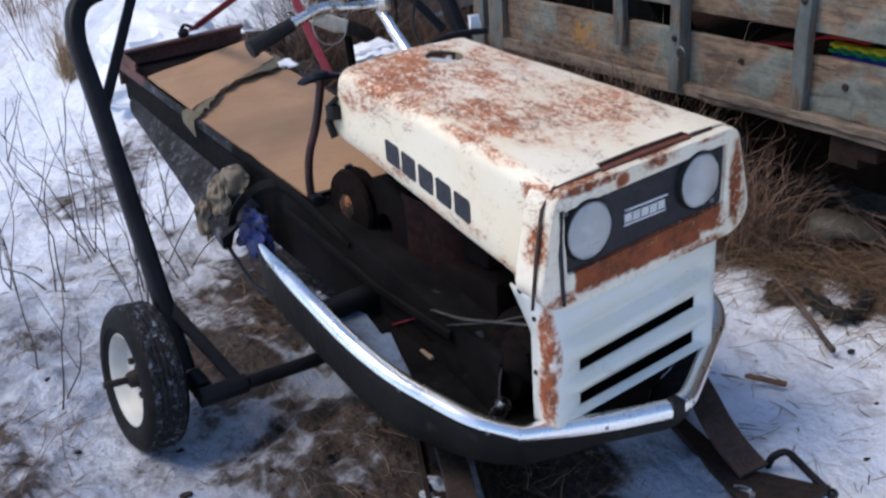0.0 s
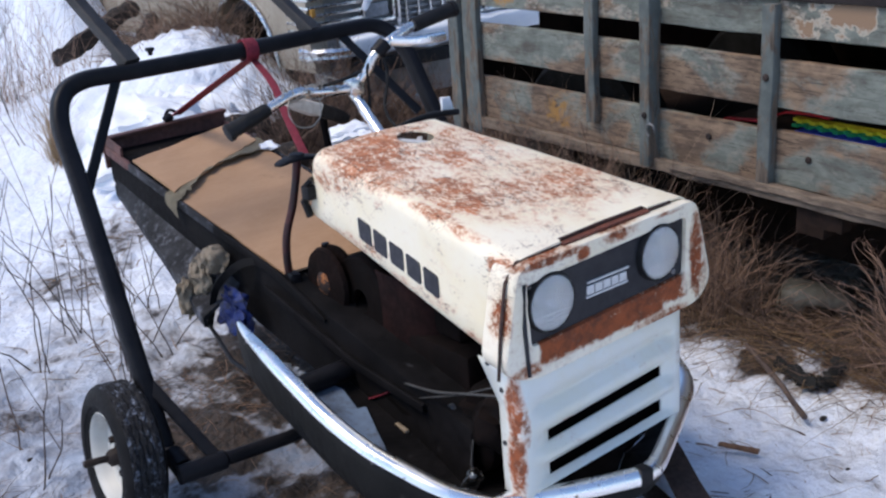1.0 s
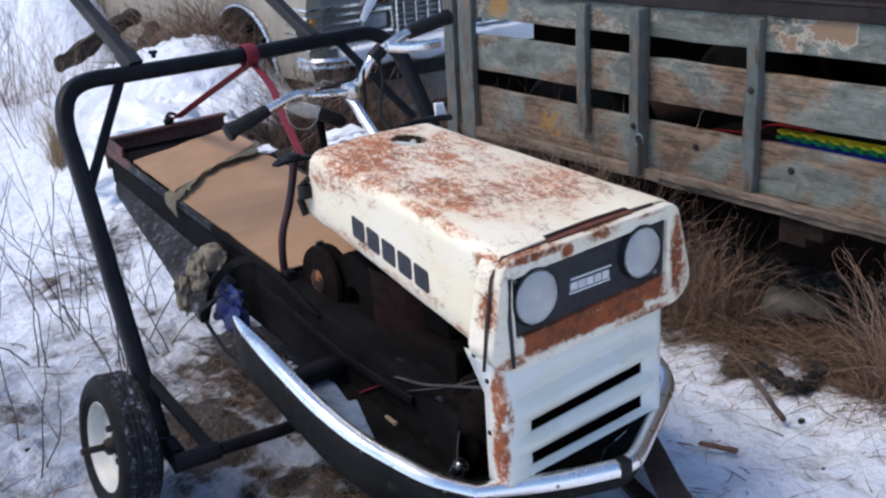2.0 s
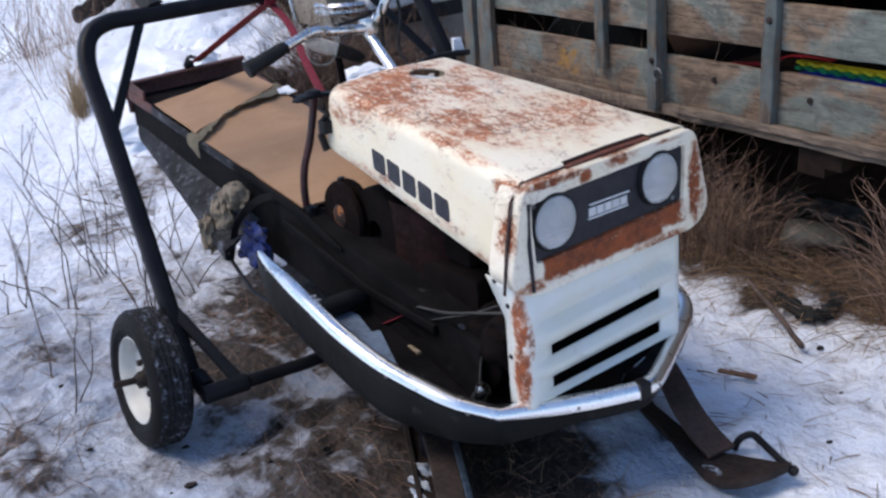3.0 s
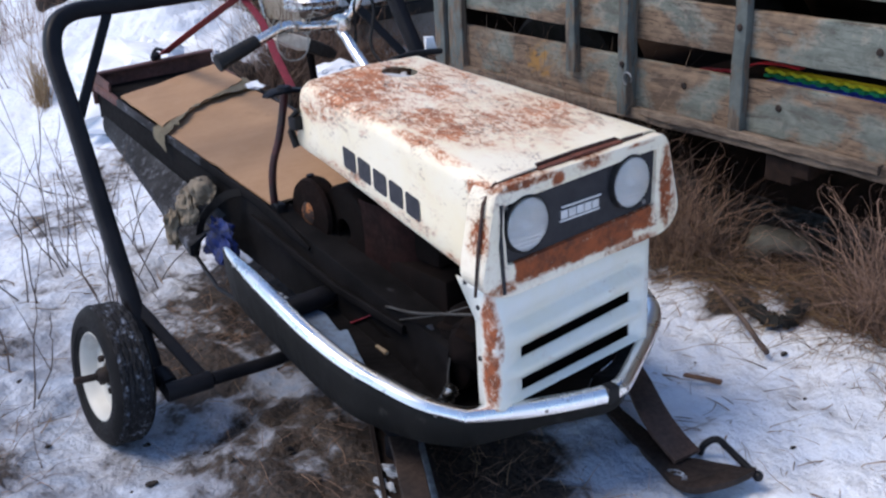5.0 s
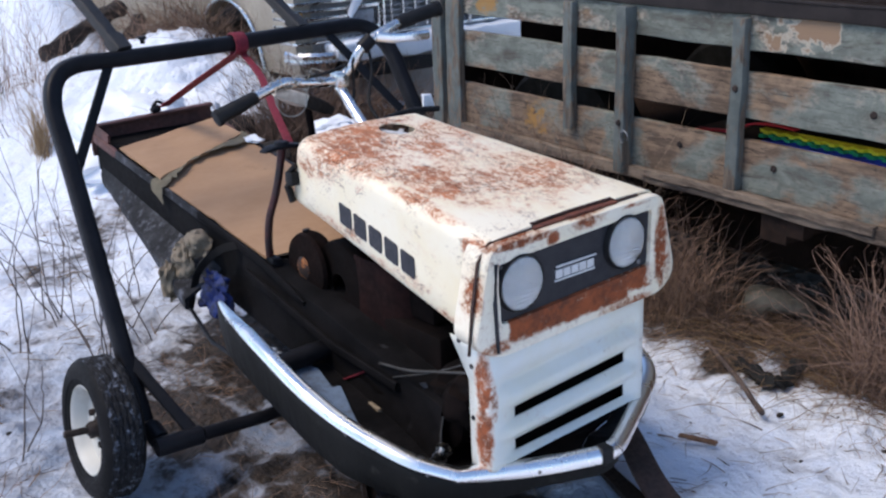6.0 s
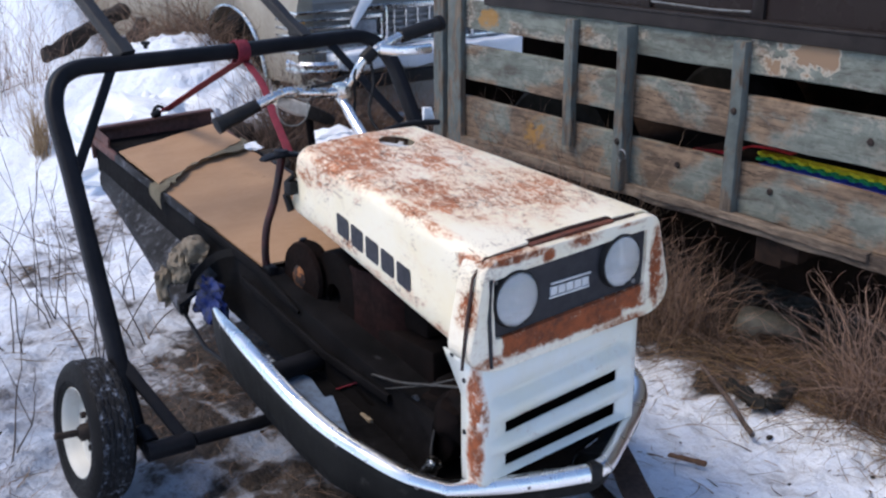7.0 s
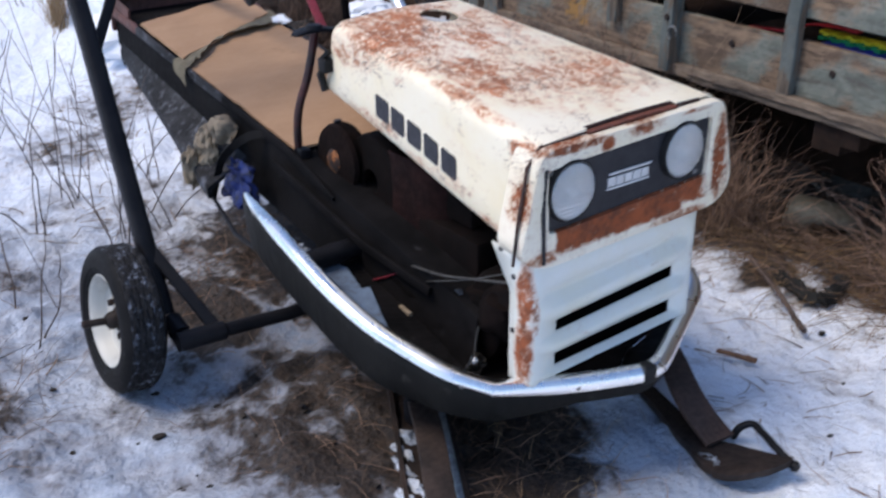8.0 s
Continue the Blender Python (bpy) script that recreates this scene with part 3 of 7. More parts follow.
def rect(w, h, r=0.0):
    if not r:
        return [(-w / 2, -h / 2), (w / 2, -h / 2), (w / 2, h / 2), (-w / 2, h / 2)]
    out = []
    for cx, cy, a0 in ((w / 2 - r, -h / 2 + r, -90), (w / 2 - r, h / 2 - r, 0), (-w / 2 + r, h / 2 - r, 90), (-w / 2 + r, -h / 2 + r, 180)):
        for k in range(4):
            a = radians(a0 + 30 * k)
            out.append((cx + r * math.cos(a), cy + r * math.sin(a)))
    return out


def tube(pts, r, n=10, closed=False, up=(0, 0, 1), taper=None):
    return sweep(pts, disc(r, n), up, closed, taper)


def lathe(profile, centre, axis, n=28, closed=False):
    """Turns (radius, along) pairs about an axis."""
    axis = Vector(axis).normalized()
    side = axis.cross(Vector((0, 0, 1)))
    if side.length < 1e-3:
        side = Vector((1, 0, 0))
    side.normalize()
    above = side.cross(axis)
    c = Vector(centre)
    rings = []
    for i in range(n):
        a = 2 * math.pi * i / n
        d = side * math.cos(a) + above * math.sin(a)
        rings.append([c + d * r + axis * h for r, h in profile])
    bm = loft(rings, ring_closed=closed, path_closed=True, cap=False)
    bmesh.ops.remove_doubles(bm, verts=bm.verts, dist=1e-5)
    return bm


def rounded_outline(corners, r, k=5):
    out = []
    n = len(corners)
    for i in range(n):
        p = Vector(corners[i])
        a = (Vector(corners[i - 1]) - p)
        b = (Vector(corners[(i + 1) % n]) - p)
        ra = min(r, a.length * 0.45)
        rb = min(r, b.length * 0.45)
        a, b = p + a.normalized() * ra, p + b.normalized() * rb
        for j in range(k + 1):
            t = j / k
            out.append((1 - t) ** 2 * a + 2 * t * (1 - t) * p + t * t * b)
    return out


def wavy(bm, amount, size, seed=0.0):
    """Pushes the points about by smooth noise."""
    for v in bm.verts:
        v.co += noise.noise_vector(v.co * size + Vector((seed, seed * 1.7, -seed))) * amount
    return bm


def crumple(centre, radii, amount, size, seed, sub=4, drop=None):
    bm = bmesh.new()
    bmesh.ops.create_icosphere(bm, subdivisions=sub, radius=1)
    for v in bm.verts:
        d = v.co.copy()
        k = 1 + amount * noise.fractal(d * size + Vector((seed, 0, seed)), 0.8, 2.1, 4)
        v.co = Vector(centre) + Vector((d.x * radii[0] * k, d.y * radii[1] * k, d.z * radii[2] * k))
    return bm


# ---- ground ----
def ground_height(x, y):
    h = 0.70 * math.exp(-((x - 1.2) / 0.78) ** 2 - ((y - 4.45) / 1.05) ** 2) + 1.12 * math.exp(-((x - 1.22) / 0.48) ** 2 - ((y - 6.75) / 0.75) ** 2)
    h += 0.25 * math.exp(-((x - 0.2) / 0.8) ** 2 - ((y - 5.6) / 0.9) ** 2)
    p = Vector((x, y, 0))
    near = max(0.0, 1 - math.hypot(x, y - 1.5) / 7)
    h += 0.045 * near * noise.fractal(p * 1.7, 0.9, 2.0, 4)
    h += 0.022 * near * noise.fractal(p * 9 + Vector((3, 1, 0)), 0.7, 2.2, 3)
    h += 0.030 * near * (abs(noise.noise(p * 4.3 + Vector((7, 2, 0)))) - 0.25)
    drift = math.exp(-((x - 1.0) / 0.9) ** 2 - ((y - 4.2) / 1.6) ** 2)
    h += 0.10 * drift * noise.fractal(p * 2.6 + Vector((2, 6, 0)), 0.8, 2.1, 4)
    trodden = math.exp(-((x + 0.7) / 0.9) ** 2 - ((y - 0.9) / 1.4) ** 2)
    h += 0.024 * trodden * max(0.0, noise.noise(p * 12 + Vector((1, 5, 0))) + 0.1) ** 0.5
    h += 0.012 * trodden * abs(noise.noise(p * 26 + Vector((4, 2, 0))))
    flat = math.exp(-((x + 0.70) / 0.16) ** 2 - ((y - 0.93) / 0.2) ** 2) + math.exp(-((x - 0.70) / 0.16) ** 2 - ((y - 0.93) / 0.2) ** 2)
    return h * (1 - min(1.0, flat)) - 0.004


def ground_axis(lo, hi, step, far):
    mid = list(np.arange(lo, hi + step / 2, step))
    out, d = [], step
    x = hi
    while x < far:
        d *= 1.35
        x += d
        out.append(x)
    low, d = [], step
    x = lo
    while x > -far:
        d *= 1.35
        x -= d
        low.append(x)
    return low[::-1] + mid + out


def build_ground():
    xs, ys = ground_axis(-1.6, 2.2, 0.022, 600), ground_axis(-0.8, 6.4, 0.025, 600)
    verts = [(x, y, ground_height(x, y)) for y in ys for x in xs]
    n = len(xs)
    faces = [(j * n + i, j * n + i + 1, (j + 1) * n + i + 1, (j + 1) * n + i) for j in range(len(ys) - 1) for i in range(n - 1)]
    me = bpy.data.meshes.new("ground")
    me.from_pydata(verts, [], faces)
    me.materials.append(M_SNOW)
    me.shade_smooth()
    return tagged(new("ground", me), "trampled bluish snow with brown soil and dead grass showing", "ground", kind="structure")


build_ground()

# ---- snowmobile ----
ROLL = 0.022


def rolled(x, y, z):
    return Vector((x, y, z + ROLL * x))


sled = thing("snowmobile", "old snowmobile wearing a rusty white tractor hood", "snowmobile")


def hood_half(y):
    return 0.243 + (0.183 - 0.243) * (y - 0.03) / 0.73


def hood_mid(y):
    return 0.016 * (1 - (y - 0.03) / 0.73)


def hood_top(y):
    return 0.774 + 0.122 * (y - 0.03)


def hood_low(y):
    return 0.548 + 0.195 * (y - 0.05)


def hood_ring(y, drop=0.0, pull=0.0):
    hw, cx, zt, zb = hood_half(y) - pull, hood_mid(y), hood_top(y) - drop, hood_low(y)
    r = 0.030

    def line(inset):
        h, t, rr = hw - inset, zt - inset, r - inset * 0.5
        pts = [(-h + 0.006, zb), (-h - 0.002, zb + 0.02), (-h, zb + 0.06), (-h, (zb + t) / 2), (-h, t - rr - 0.01)]
        for k in range(6):
            a = radians(180 - 18 * k)
            pts.append((-h + rr + rr * math.cos(a), t - rr + rr * math.sin(a)))
        for s in (-0.80, -0.56, -0.535, -0.2, 0.15, 0.55, 0.575, 0.80):
            pts.append((s * (h - rr), t + 0.006 * (1 - s * s)))
        for k in range(6):
            a = radians(90 - 18 * k)
            pts.append((h - rr + rr * math.cos(a), t - rr + rr * math.sin(a)))
        pts += [(h, t - rr - 0.01), (h, (zb + t) / 2), (h, zb + 0.06), (h + 0.002, zb + 0.02), (h - 0.006, zb)]
        return pts

    return [rolled(cx + x, y, z) for x, z in line(0) + line(0.004)[::-1]]


def build_hood():
    ys = [0.022 + 0.72 * i / 24 for i in range(25)]
    rings = [hood_ring(y) for y in ys]
    for y, d, p in ((0.752, 0.003, 0.001), (0.761, 0.010, 0.004), (0.766, 0.020, 0.010)):
        rings.append(hood_ring(y, d, p))
    bm = loft(rings)
    # the rear edge slopes back towards the bottom, and the sheet is dented
    for v in bm.verts:
        y, z = v.co.y, v.co.z - ROLL * v.co.x
        if y > 0.6:
            f = min(1.0, max(0.0, (hood_top(y) - z) / (hood_top(y) - hood_low(y))))
            v.co.y += 0.048 * f * (y - 0.6) / 0.166
            v.co.z += 0.008 * f * (y - 0.6) / 0.166
    # the front edge as a strip of quads, its middle cut back
    bm.verts.ensure_lookup_table()
    bmesh.ops.delete(bm, geom=[f for f in bm.faces if len(f.verts) > 8 and all(v.co.y < 0.03 for v in f.verts)], context="FACES_ONLY")
    bm.verts.ensure_lookup_table()
    count = len(rings[0])
    for i in range(count // 2 - 1):
        bm.faces.new((bm.verts[i + 1], bm.verts[i], bm.verts[count - 1 - i], bm.verts[count - 2 - i]))
    for v in bm.verts:
        if v.co.y < 0.03 and v.co.z > 0.74 and -0.1015 < v.co.x < 0.1365:
            v.co.y += 0.013
    for v in bm.verts:
        if v.co.z > 0.7:
            v.co.z += 0.0025 * noise.noise(v.co * 9)
        v.co.x += 0.0015 * noise.noise(v.co * 11)
    hood = part("hood", bm, M_HOOD, sled, "white painted steel hood with orange rust across the top")
    cut = new("cutter", bpy.data.meshes.new("cutter"))
    cb = bmesh.new()
    bmesh.ops.create_cone(cb, segments=36, radius1=0.045, radius2=0.045, depth=0.2, cap_ends=True)
    bmesh.ops.translate(cb, verts=cb.verts, vec=(0.040, 0.655, 0.86))
    cb.to_mesh(cut.data)
    cb.free()
    mod = hood.modifiers.new("hole", "BOOLEAN")
    mod.object, mod.operation, mod.solver = cut, "DIFFERENCE", "EXACT"
    bpy.context.view_layer.update()
    done = bpy.data.meshes.new_from_object(hood.evaluated_get(bpy.context.evaluated_depsgraph_get()))
    hood.modifiers.clear()
    hood.data = done
    hood.data.name = "hood"
    bpy.data.objects.remove(cut)
    return hood


hood = build_hood()
# brand mark on the side: five plain dark blocks
for i in range(5):
    y0 = 0.575 - i * 0.0640
    bm = bmesh.new()
    ring = []
    for yy, zz in rounded_outline([(y0, 0.0), (y0 - 0.052, 0.0), (y0 - 0.052, 0.050), (y0, 0.050)], 0.007, 3):
        base = 0.681 - 0.19 * (0.565 - yy)
        ring.append(rolled(hood_mid(yy) - hood_half(yy), yy, base + zz + ROLL * 0.2))
    outer = [bm.verts.new(p + Vector((-0.0022, 0, 0))) for p in ring]
    inner = [bm.verts.new(p + Vector((0.002, 0, 0))) for p in ring]
    bm.faces.new(outer)
    for a in range(len(ring)):
        b = (a + 1) % len(ring)
        bm.faces.new((outer[a], outer[b], inner[b], inner[a]))
    part("decal_block", bm, M_DECAL, hood, smooth=False)

# bezel round the headlights
OUTER = rounded_outline([(-0.236, 0.769), (0.267, 0.766), (0.317, 0.574), (0.274, 0.533), (-0.218, 0.533), (-0.280, 0.572)], 0.035, 6)
INNER = rounded_outline([(-0.210, 0.727), (0.230, 0.734), (0.225, 0.611), (-0.203, 0.604)], 0.010, 4)


def ray_outline(outline, centre, angle):
    d = Vector((math.cos(angle), math.sin(angle)))
    best = None
    n = len(outline)
    for i in range(n):
        a, b = Vector(outline[i]) - centre, Vector(outline[(i + 1) % n]) - centre
        e = b - a
        den = d.x * e.y - d.y * e.x
        if abs(den) < 1e-9:
            continue
        t = (a.x * e.y - a.y * e.x) / den
        s = (a.x * d.y - a.y * d.x) / den
        if t > 0 and -1e-6 <= s <= 1 + 1e-6:
            best = t if best is None else max(best, t)
    return centre + d * best


def build_bezel():
    c = Vector((0.003, 0.667))
    angles = sorted(set(round(math.atan2(p.y - c.y, p.x - c.x), 4) for p in OUTER + INNER) | {round(-math.pi + 0.02 + i * math.pi / 40, 4) for i in range(80)})
    out = [ray_outline(OUTER, c, a) for a in angles]
    inn = [ray_outline(INNER, c, a) for a in angles]

    def ring(y, k, pts=out):
        return [rolled(c.x + (p.x - c.x) * k, y, c.y + (p.y - c.y) * k) for p in pts]

    def mixed(y, f):
        return [rolled(a.x + (b.x - a.x) * f, y, a.y + (b.y - a.y) * f) for a, b in zip(out, inn)]

    rings = [ring(0.035, 0.955), ring(0.075, 0.962), ring(0.075, 0.975), ring(0.045, 0.982), ring(0.022, 1.0), ring(0.010, 1.0), ring(0.003, 0.992), ring(0.0, 0.978),
             mixed(0.001, 0.55), mixed(0.0, 0.86), mixed(0.002, 0.95), mixed(0.010, 1.0), mixed(0.022, 1.0)]
    bezel = part("bezel", loft(rings, cap=False), M_BEZEL, sled, "white headlight surround with a band of orange rust")
    bm = bmesh.new()
    f = bm.faces.new([bm.verts.new(rolled(p.x, 0.009, p.y)) for p in INNER])
    r = bmesh.ops.extrude_face_region(bm, geom=[f])
    bmesh.ops.translate(bm, verts=[v for v in r["geom"] if isinstance(v, bmesh.types.BMVert)], vec=(0, 0.01, 0))
    panel = part("light_panel", bm, M_PANEL, bezel, "matt black panel between the headlights", smooth=False)
    # gaskets: dark tubes standing for the shadow gap by the panel and the seams
    part("gasket", tube([rolled(-0.219, 0.0, 0.732), rolled(-0.224, -0.001, 0.65), rolled(-0.218, 0.0, 0.548)], 0.0045, 6), M_PANEL, bezel)
    part("gasket", tube([rolled(-0.283, 0.012, 0.560), rolled(-0.268, 0.016, 0.65), rolled(-0.248, 0.020, 0.738), rolled(-0.215, 0.024, 0.768), rolled(-0.106, 0.025, 0.772), rolled(-0.100, 0.0325, 0.7755), rolled(0.02, 0.0325, 0.7775), rolled(0.132, 0.0325, 0.7755), rolled(0.138, 0.022, 0.771), rolled(0.205, 0.022, 0.769)], 0.0036, 6), M_SEAM, bezel)
    part("flange", sweep([rolled(-0.103, 0.030, 0.7695), rolled(0.02, 0.030, 0.7715), rolled(0.136, 0.030, 0.7695)], rect(0.030, 0.006, 0.001)), M_RUSTRED, bezel, "rust-red flange bared under the hood lip")
    part("gasket", tube([rolled(0.266, 0.0055, 0.742), rolled(0.288, 0.004, 0.66), rolled(0.301, 0.004, 0.598), rolled(0.292, 0.004, 0.570)], 0.0024, 6), M_SEAM, bezel)
    for z in (0.626, 0.655):
        x0 = -0.056 + (0.004 if z > 0.64 else 0)
        part("badge_bar", box_bm(x0, x0 + 0.116, 0.0055, 0.0095, z + 0.021, z + 0.0255, 0.001), M_BADGE, bezel, smooth=False)
    for i in range(5):
        x0 = -0.054 + i * 0.0228
        part("badge_block", box_bm(x0, x0 + 0.0195, 0.0055, 0.0095, 0.6535, 0.6715, 0.001), M_BADGE, bezel, smooth=False)
    for x, z in ((0.2, 0.622), (-0.196, 0.716), (0.19, 0.718)):
        part("screw", lathe([(0, -0.004), (0.004, -0.003), (0.006, 0)], rolled(x, 0.009, z), (0, 1, 0), 10), M_STEEL, bezel)
    return bezel


bezel = build_bezel()


def ribbed_disc(at, r):
    """A domed glass disc with pressed upright flutes crossed by shallow steps, as thick glass."""
    n = 120
    bm = bmesh.new()
    grid = {}
    for i in range(n + 1):
        for j in range(n + 1):
            u, w = -1 + 2 * i / n, -1 + 2 * j / n
            # square to circle
            x, z = u * math.sqrt(1 - w * w / 2), w * math.sqrt(1 - u * u / 2)
            d2 = min(1.0, x * x + z * z)
            high = min(1.0, max(0.0, 0.5 + 1.6 * z))
            face = 0.0022 * high * abs(math.sin(math.pi * x * r / 0.0066)) + 0.0026 * (1 - high) * abs(math.sin(math.pi * (z * r + 0.010 * x * x) / 0.0095))
            y = -0.012 - 0.014 * (1 - d2) - face * min(1.0, (1 - d2) * 8)
            grid[i, j] = (bm.verts.new(Vector(at) + Vector((x * r, y, z * r))), bm.verts.new(Vector(at) + Vector((x * r, -0.009 - 0.013 * (1 - d2), z * r))))
    for i in range(n):
        for j in range(n):
            a, b, c, d = grid[i, j], grid[i + 1, j], grid[i + 1, j + 1], grid[i, j + 1]
            bm.faces.new((a[0], b[0], c[0], d[0]))
            bm.faces.new((a[1], d[1], c[1], b[1]))
    rim = [(i, 0) for i in range(n)] + [(n, j) for j in range(n)] + [(i, n) for i in range(n, 0, -1)] + [(0, j) for j in range(n, 0, -1)]
    for k in range(len(rim)):
        a, b = grid[rim[k]], grid[rim[(k + 1) % len(rim)]]
        bm.faces.new((a[0], a[1], b[1], b[0]))
    return bm


for x in (-0.154, 0.148):
    at = rolled(x, 0.009, 0.6765 + (0.0 if x < 0 else 0.006))
    lamp = part("headlight", lathe([(0.052, -0.012), (0.0575, -0.0135), (0.0595, -0.010), (0.0605, 0.012), (0.05, 0.012)], at, (0, 1, 0), 40, True), M_RUBBER, sled, "round sealed-beam headlight with a ribbed clear lens")
    part("lens", ribbed_disc(at, 0.0555), M_LENS, lamp, flat_over=80).visible_shadow = False
    part("reflector", lathe([(0.0, 0.030)] + [(0.0545 * k / 9, 0.030 - 0.032 * (k / 9) ** 2) for k in range(1, 10)], at - Vector((0, 0.008, 0)), (0, 1, 0), 40), M_REFLECTOR, lamp)
    part("bulb", lathe([(0.0, -0.012), (0.006, -0.010), (0.008, -0.004), (0.008, 0.004)], at - Vector((0, 0.004, 0)), (0, 1, 0), 16), M_REFLECTOR, lamp)


def build_grille():
    xs = [-0.232, -0.225, -0.210, -0.184, -0.163, -0.06, 0.05, 0.168, 0.186, 0.205, 0.222, 0.230]
    levels = [(0.556, 0.028), (0.540, 0.016), (0.526, 0.009), (0.486, 0.009), (0.478, 0.017), (0.468, 0.016), (0.452, 0.003), (0.433, 0.001), (0.419, 0.010), (0.411, 0.013), (0.386, 0.013), (0.379, 0.011),
              (0.369, 0.001), (0.355, 0.000), (0.343, 0.010), (0.334, 0.013), (0.306, 0.013), (0.300, 0.010), (0.294, 0.002), (0.290, 0.006), (0.286, 0.014), (0.282, 0.024)]
    bm = bmesh.new()

    def cols(z, y):
        back = 0.072 + max(0.0, (z - 0.48) * 0.75)
        wide = 0.0 if z > 0.33 else (0.33 - z) * 0.12
        row = [(-0.236, back), (-0.236, 0.045), (-0.2355, 0.022)]
        for x in xs:
            edge = y
            if abs(x) > 0.195 and z < 0.53:
                edge = 0.008 if abs(x) < 0.228 else 0.013
            elif abs(x) > 0.228:
                edge = y + 0.006
            row.append((x, edge))
        row += [(0.234, 0.022), (0.2345, 0.045), (0.2345, back)]
        return [(x * (1 - wide), yy) for x, yy in row]

    grid = [[bm.verts.new(rolled(x, y * 1.35 if 0.0 < y < 0.02 else y, z + 0.038 * x * min(1.0, (0.556 - z) / 0.1) * (1.0 if z > 0.40 else max(0.25, 1 - (0.40 - z) * 8)))) for x, y in cols(z, y0)] for z, y0 in levels]
    for i in range(len(levels) - 1):
        for j in range(len(grid[0]) - 1):
            slot = i in (9, 15) and 7 <= j <= 9
            if not slot:
                bm.faces.new((grid[i][j], grid[i][j + 1], grid[i + 1][j + 1], grid[i + 1][j]))
    ob = part("grille_panel", bm, M_GRILLE, sled, "white pressed-steel grille with two slots and a rusted flank", flat_over=62)
    mod = ob.modifiers.new("thickness", "SOLIDIFY")
    mod.thickness, mod.offset = 0.004, -1
    # near-black sheet added behind the slots to keep them in shade
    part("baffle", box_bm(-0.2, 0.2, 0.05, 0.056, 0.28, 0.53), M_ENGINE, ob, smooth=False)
    for x, y, z in ((-0.237, 0.10, 0.545), (-0.237, 0.062, 0.50), (-0.237, 0.062, 0.385)):
        part("bolt_hole", lathe([(0.0, -0.001), (0.005, -0.001), (0.006, 0.001)], (x, y, z), (1, 0, 0), 10), M_PANEL, ob)


build_grille()

# chrome trim along the belly pan
LEFT_TRIM = [(-0.391, 0.857, 0.457), (-0.411, 0.776, 0.455), (-0.424, 0.68, 0.445), (-0.434, 0.549, 0.423), (-0.436, 0.408, 0.390), (-0.417, 0.295, 0.352), (-0.383, 0.204, 0.320), (-0.346, 0.124, 0.294), (-0.286, 0.057, 0.271)]
NOSE_TRIM = [(-0.286, 0.057, 0.271), (-0.201, 0.015, 0.267), (-0.101, -0.036, 0.267), (-0.009, -0.078, 0.270)]
RIGHT_TRIM = [(0.010, -0.082, 0.271), (0.05, -0.075, 0.272), (0.12, -0.04, 0.274), (0.25, 0.03, 0.279), (0.34, 0.085, 0.288), (0.385, 0.15, 0.300), (0.412, 0.25, 0.32), (0.428, 0.42, 0.36), (0.420, 0.62, 0.408), (0.388, 0.857, 0.453)]
# outer side positive: a rounded face with a flange lapping inwards over the pan's rim
trim_profile = [(0.0095, -0.0150), (0.0120, -0.0140), (0.0135, -0.009), (0.0132, -0.003), (0.0115, 0.003), (0.0085, 0.0085), (0.004, 0.0120), (-0.001, 0.0135), (-0.009, 0.0138), (-0.014, 0.0130), (-0.0170, 0.010), (-0.0170, 0.006), (-0.010, 0.0065), (0.001, 0.005), (0.0065, 0.0), (0.0080, -0.006), (0.0080, -0.0150)]


left_line = spline(LEFT_TRIM, 6) + [Vector(p) for p in spline(NOSE_TRIM, 6)[1:]]
right_line = spline(RIGHT_TRIM, 6)
taper = [0.22 + 0.78 * min(1, i / 16) ** 0.7 for i in range(len(left_line))]
left_strip = sweep(left_line, trim_profile, scale=[1.08 * k for k in taper])
left_strip.verts.ensure_lookup_table()
for i in range(len(left_line)):
    narrow = min(1.0, max(0.0, (56 - i) / 14))
    for j, (a, h) in enumerate(trim_profile):
        if h < 0.001:
            left_strip.verts[i * len(trim_profile) + j].co.z += narrow * taper[i] * 0.75 * (0.001 - h)
part("trim_strip", left_strip, M_CHROME, sled, "bright chrome trim strip along the belly pan")
part("trim_strip", sweep(right_line, trim_profile, scale=[1.08] * len(right_line)), M_CHROME, sled, "bright chrome trim strip along the belly pan")
for line, picks in ((left_line, (8, 20, 32, 44, 58)), (right_line, (5, 14, 24, 36, 46))):
    for k in picks:
        out = Vector((line[k].x, line[k].y - 0.25, 0)).normalized()
        part("trim_screw", lathe([(0.0, 0.003), (0.004, 0.0022), (0.0055, 0.0)], line[k] + out * 0.0125 + Vector((0, 0, -0.006)), out, 10), M_STEEL, sled)
liner = [(-0.0205, -0.052), (-0.0168, -0.052), (-0.0168, 0.008), (-0.0205, 0.006)]
part("pan_liner", sweep(right_line, liner), M_PAN, sled)
part("trim_clamp", sweep([(-0.010, -0.077, 0.269), (0.0, -0.081, 0.269), (0.010, -0.081, 0.269)], rect(0.034, 0.042, 0.008)), M_RUBBER, sled, "black rubber joiner at the nose")


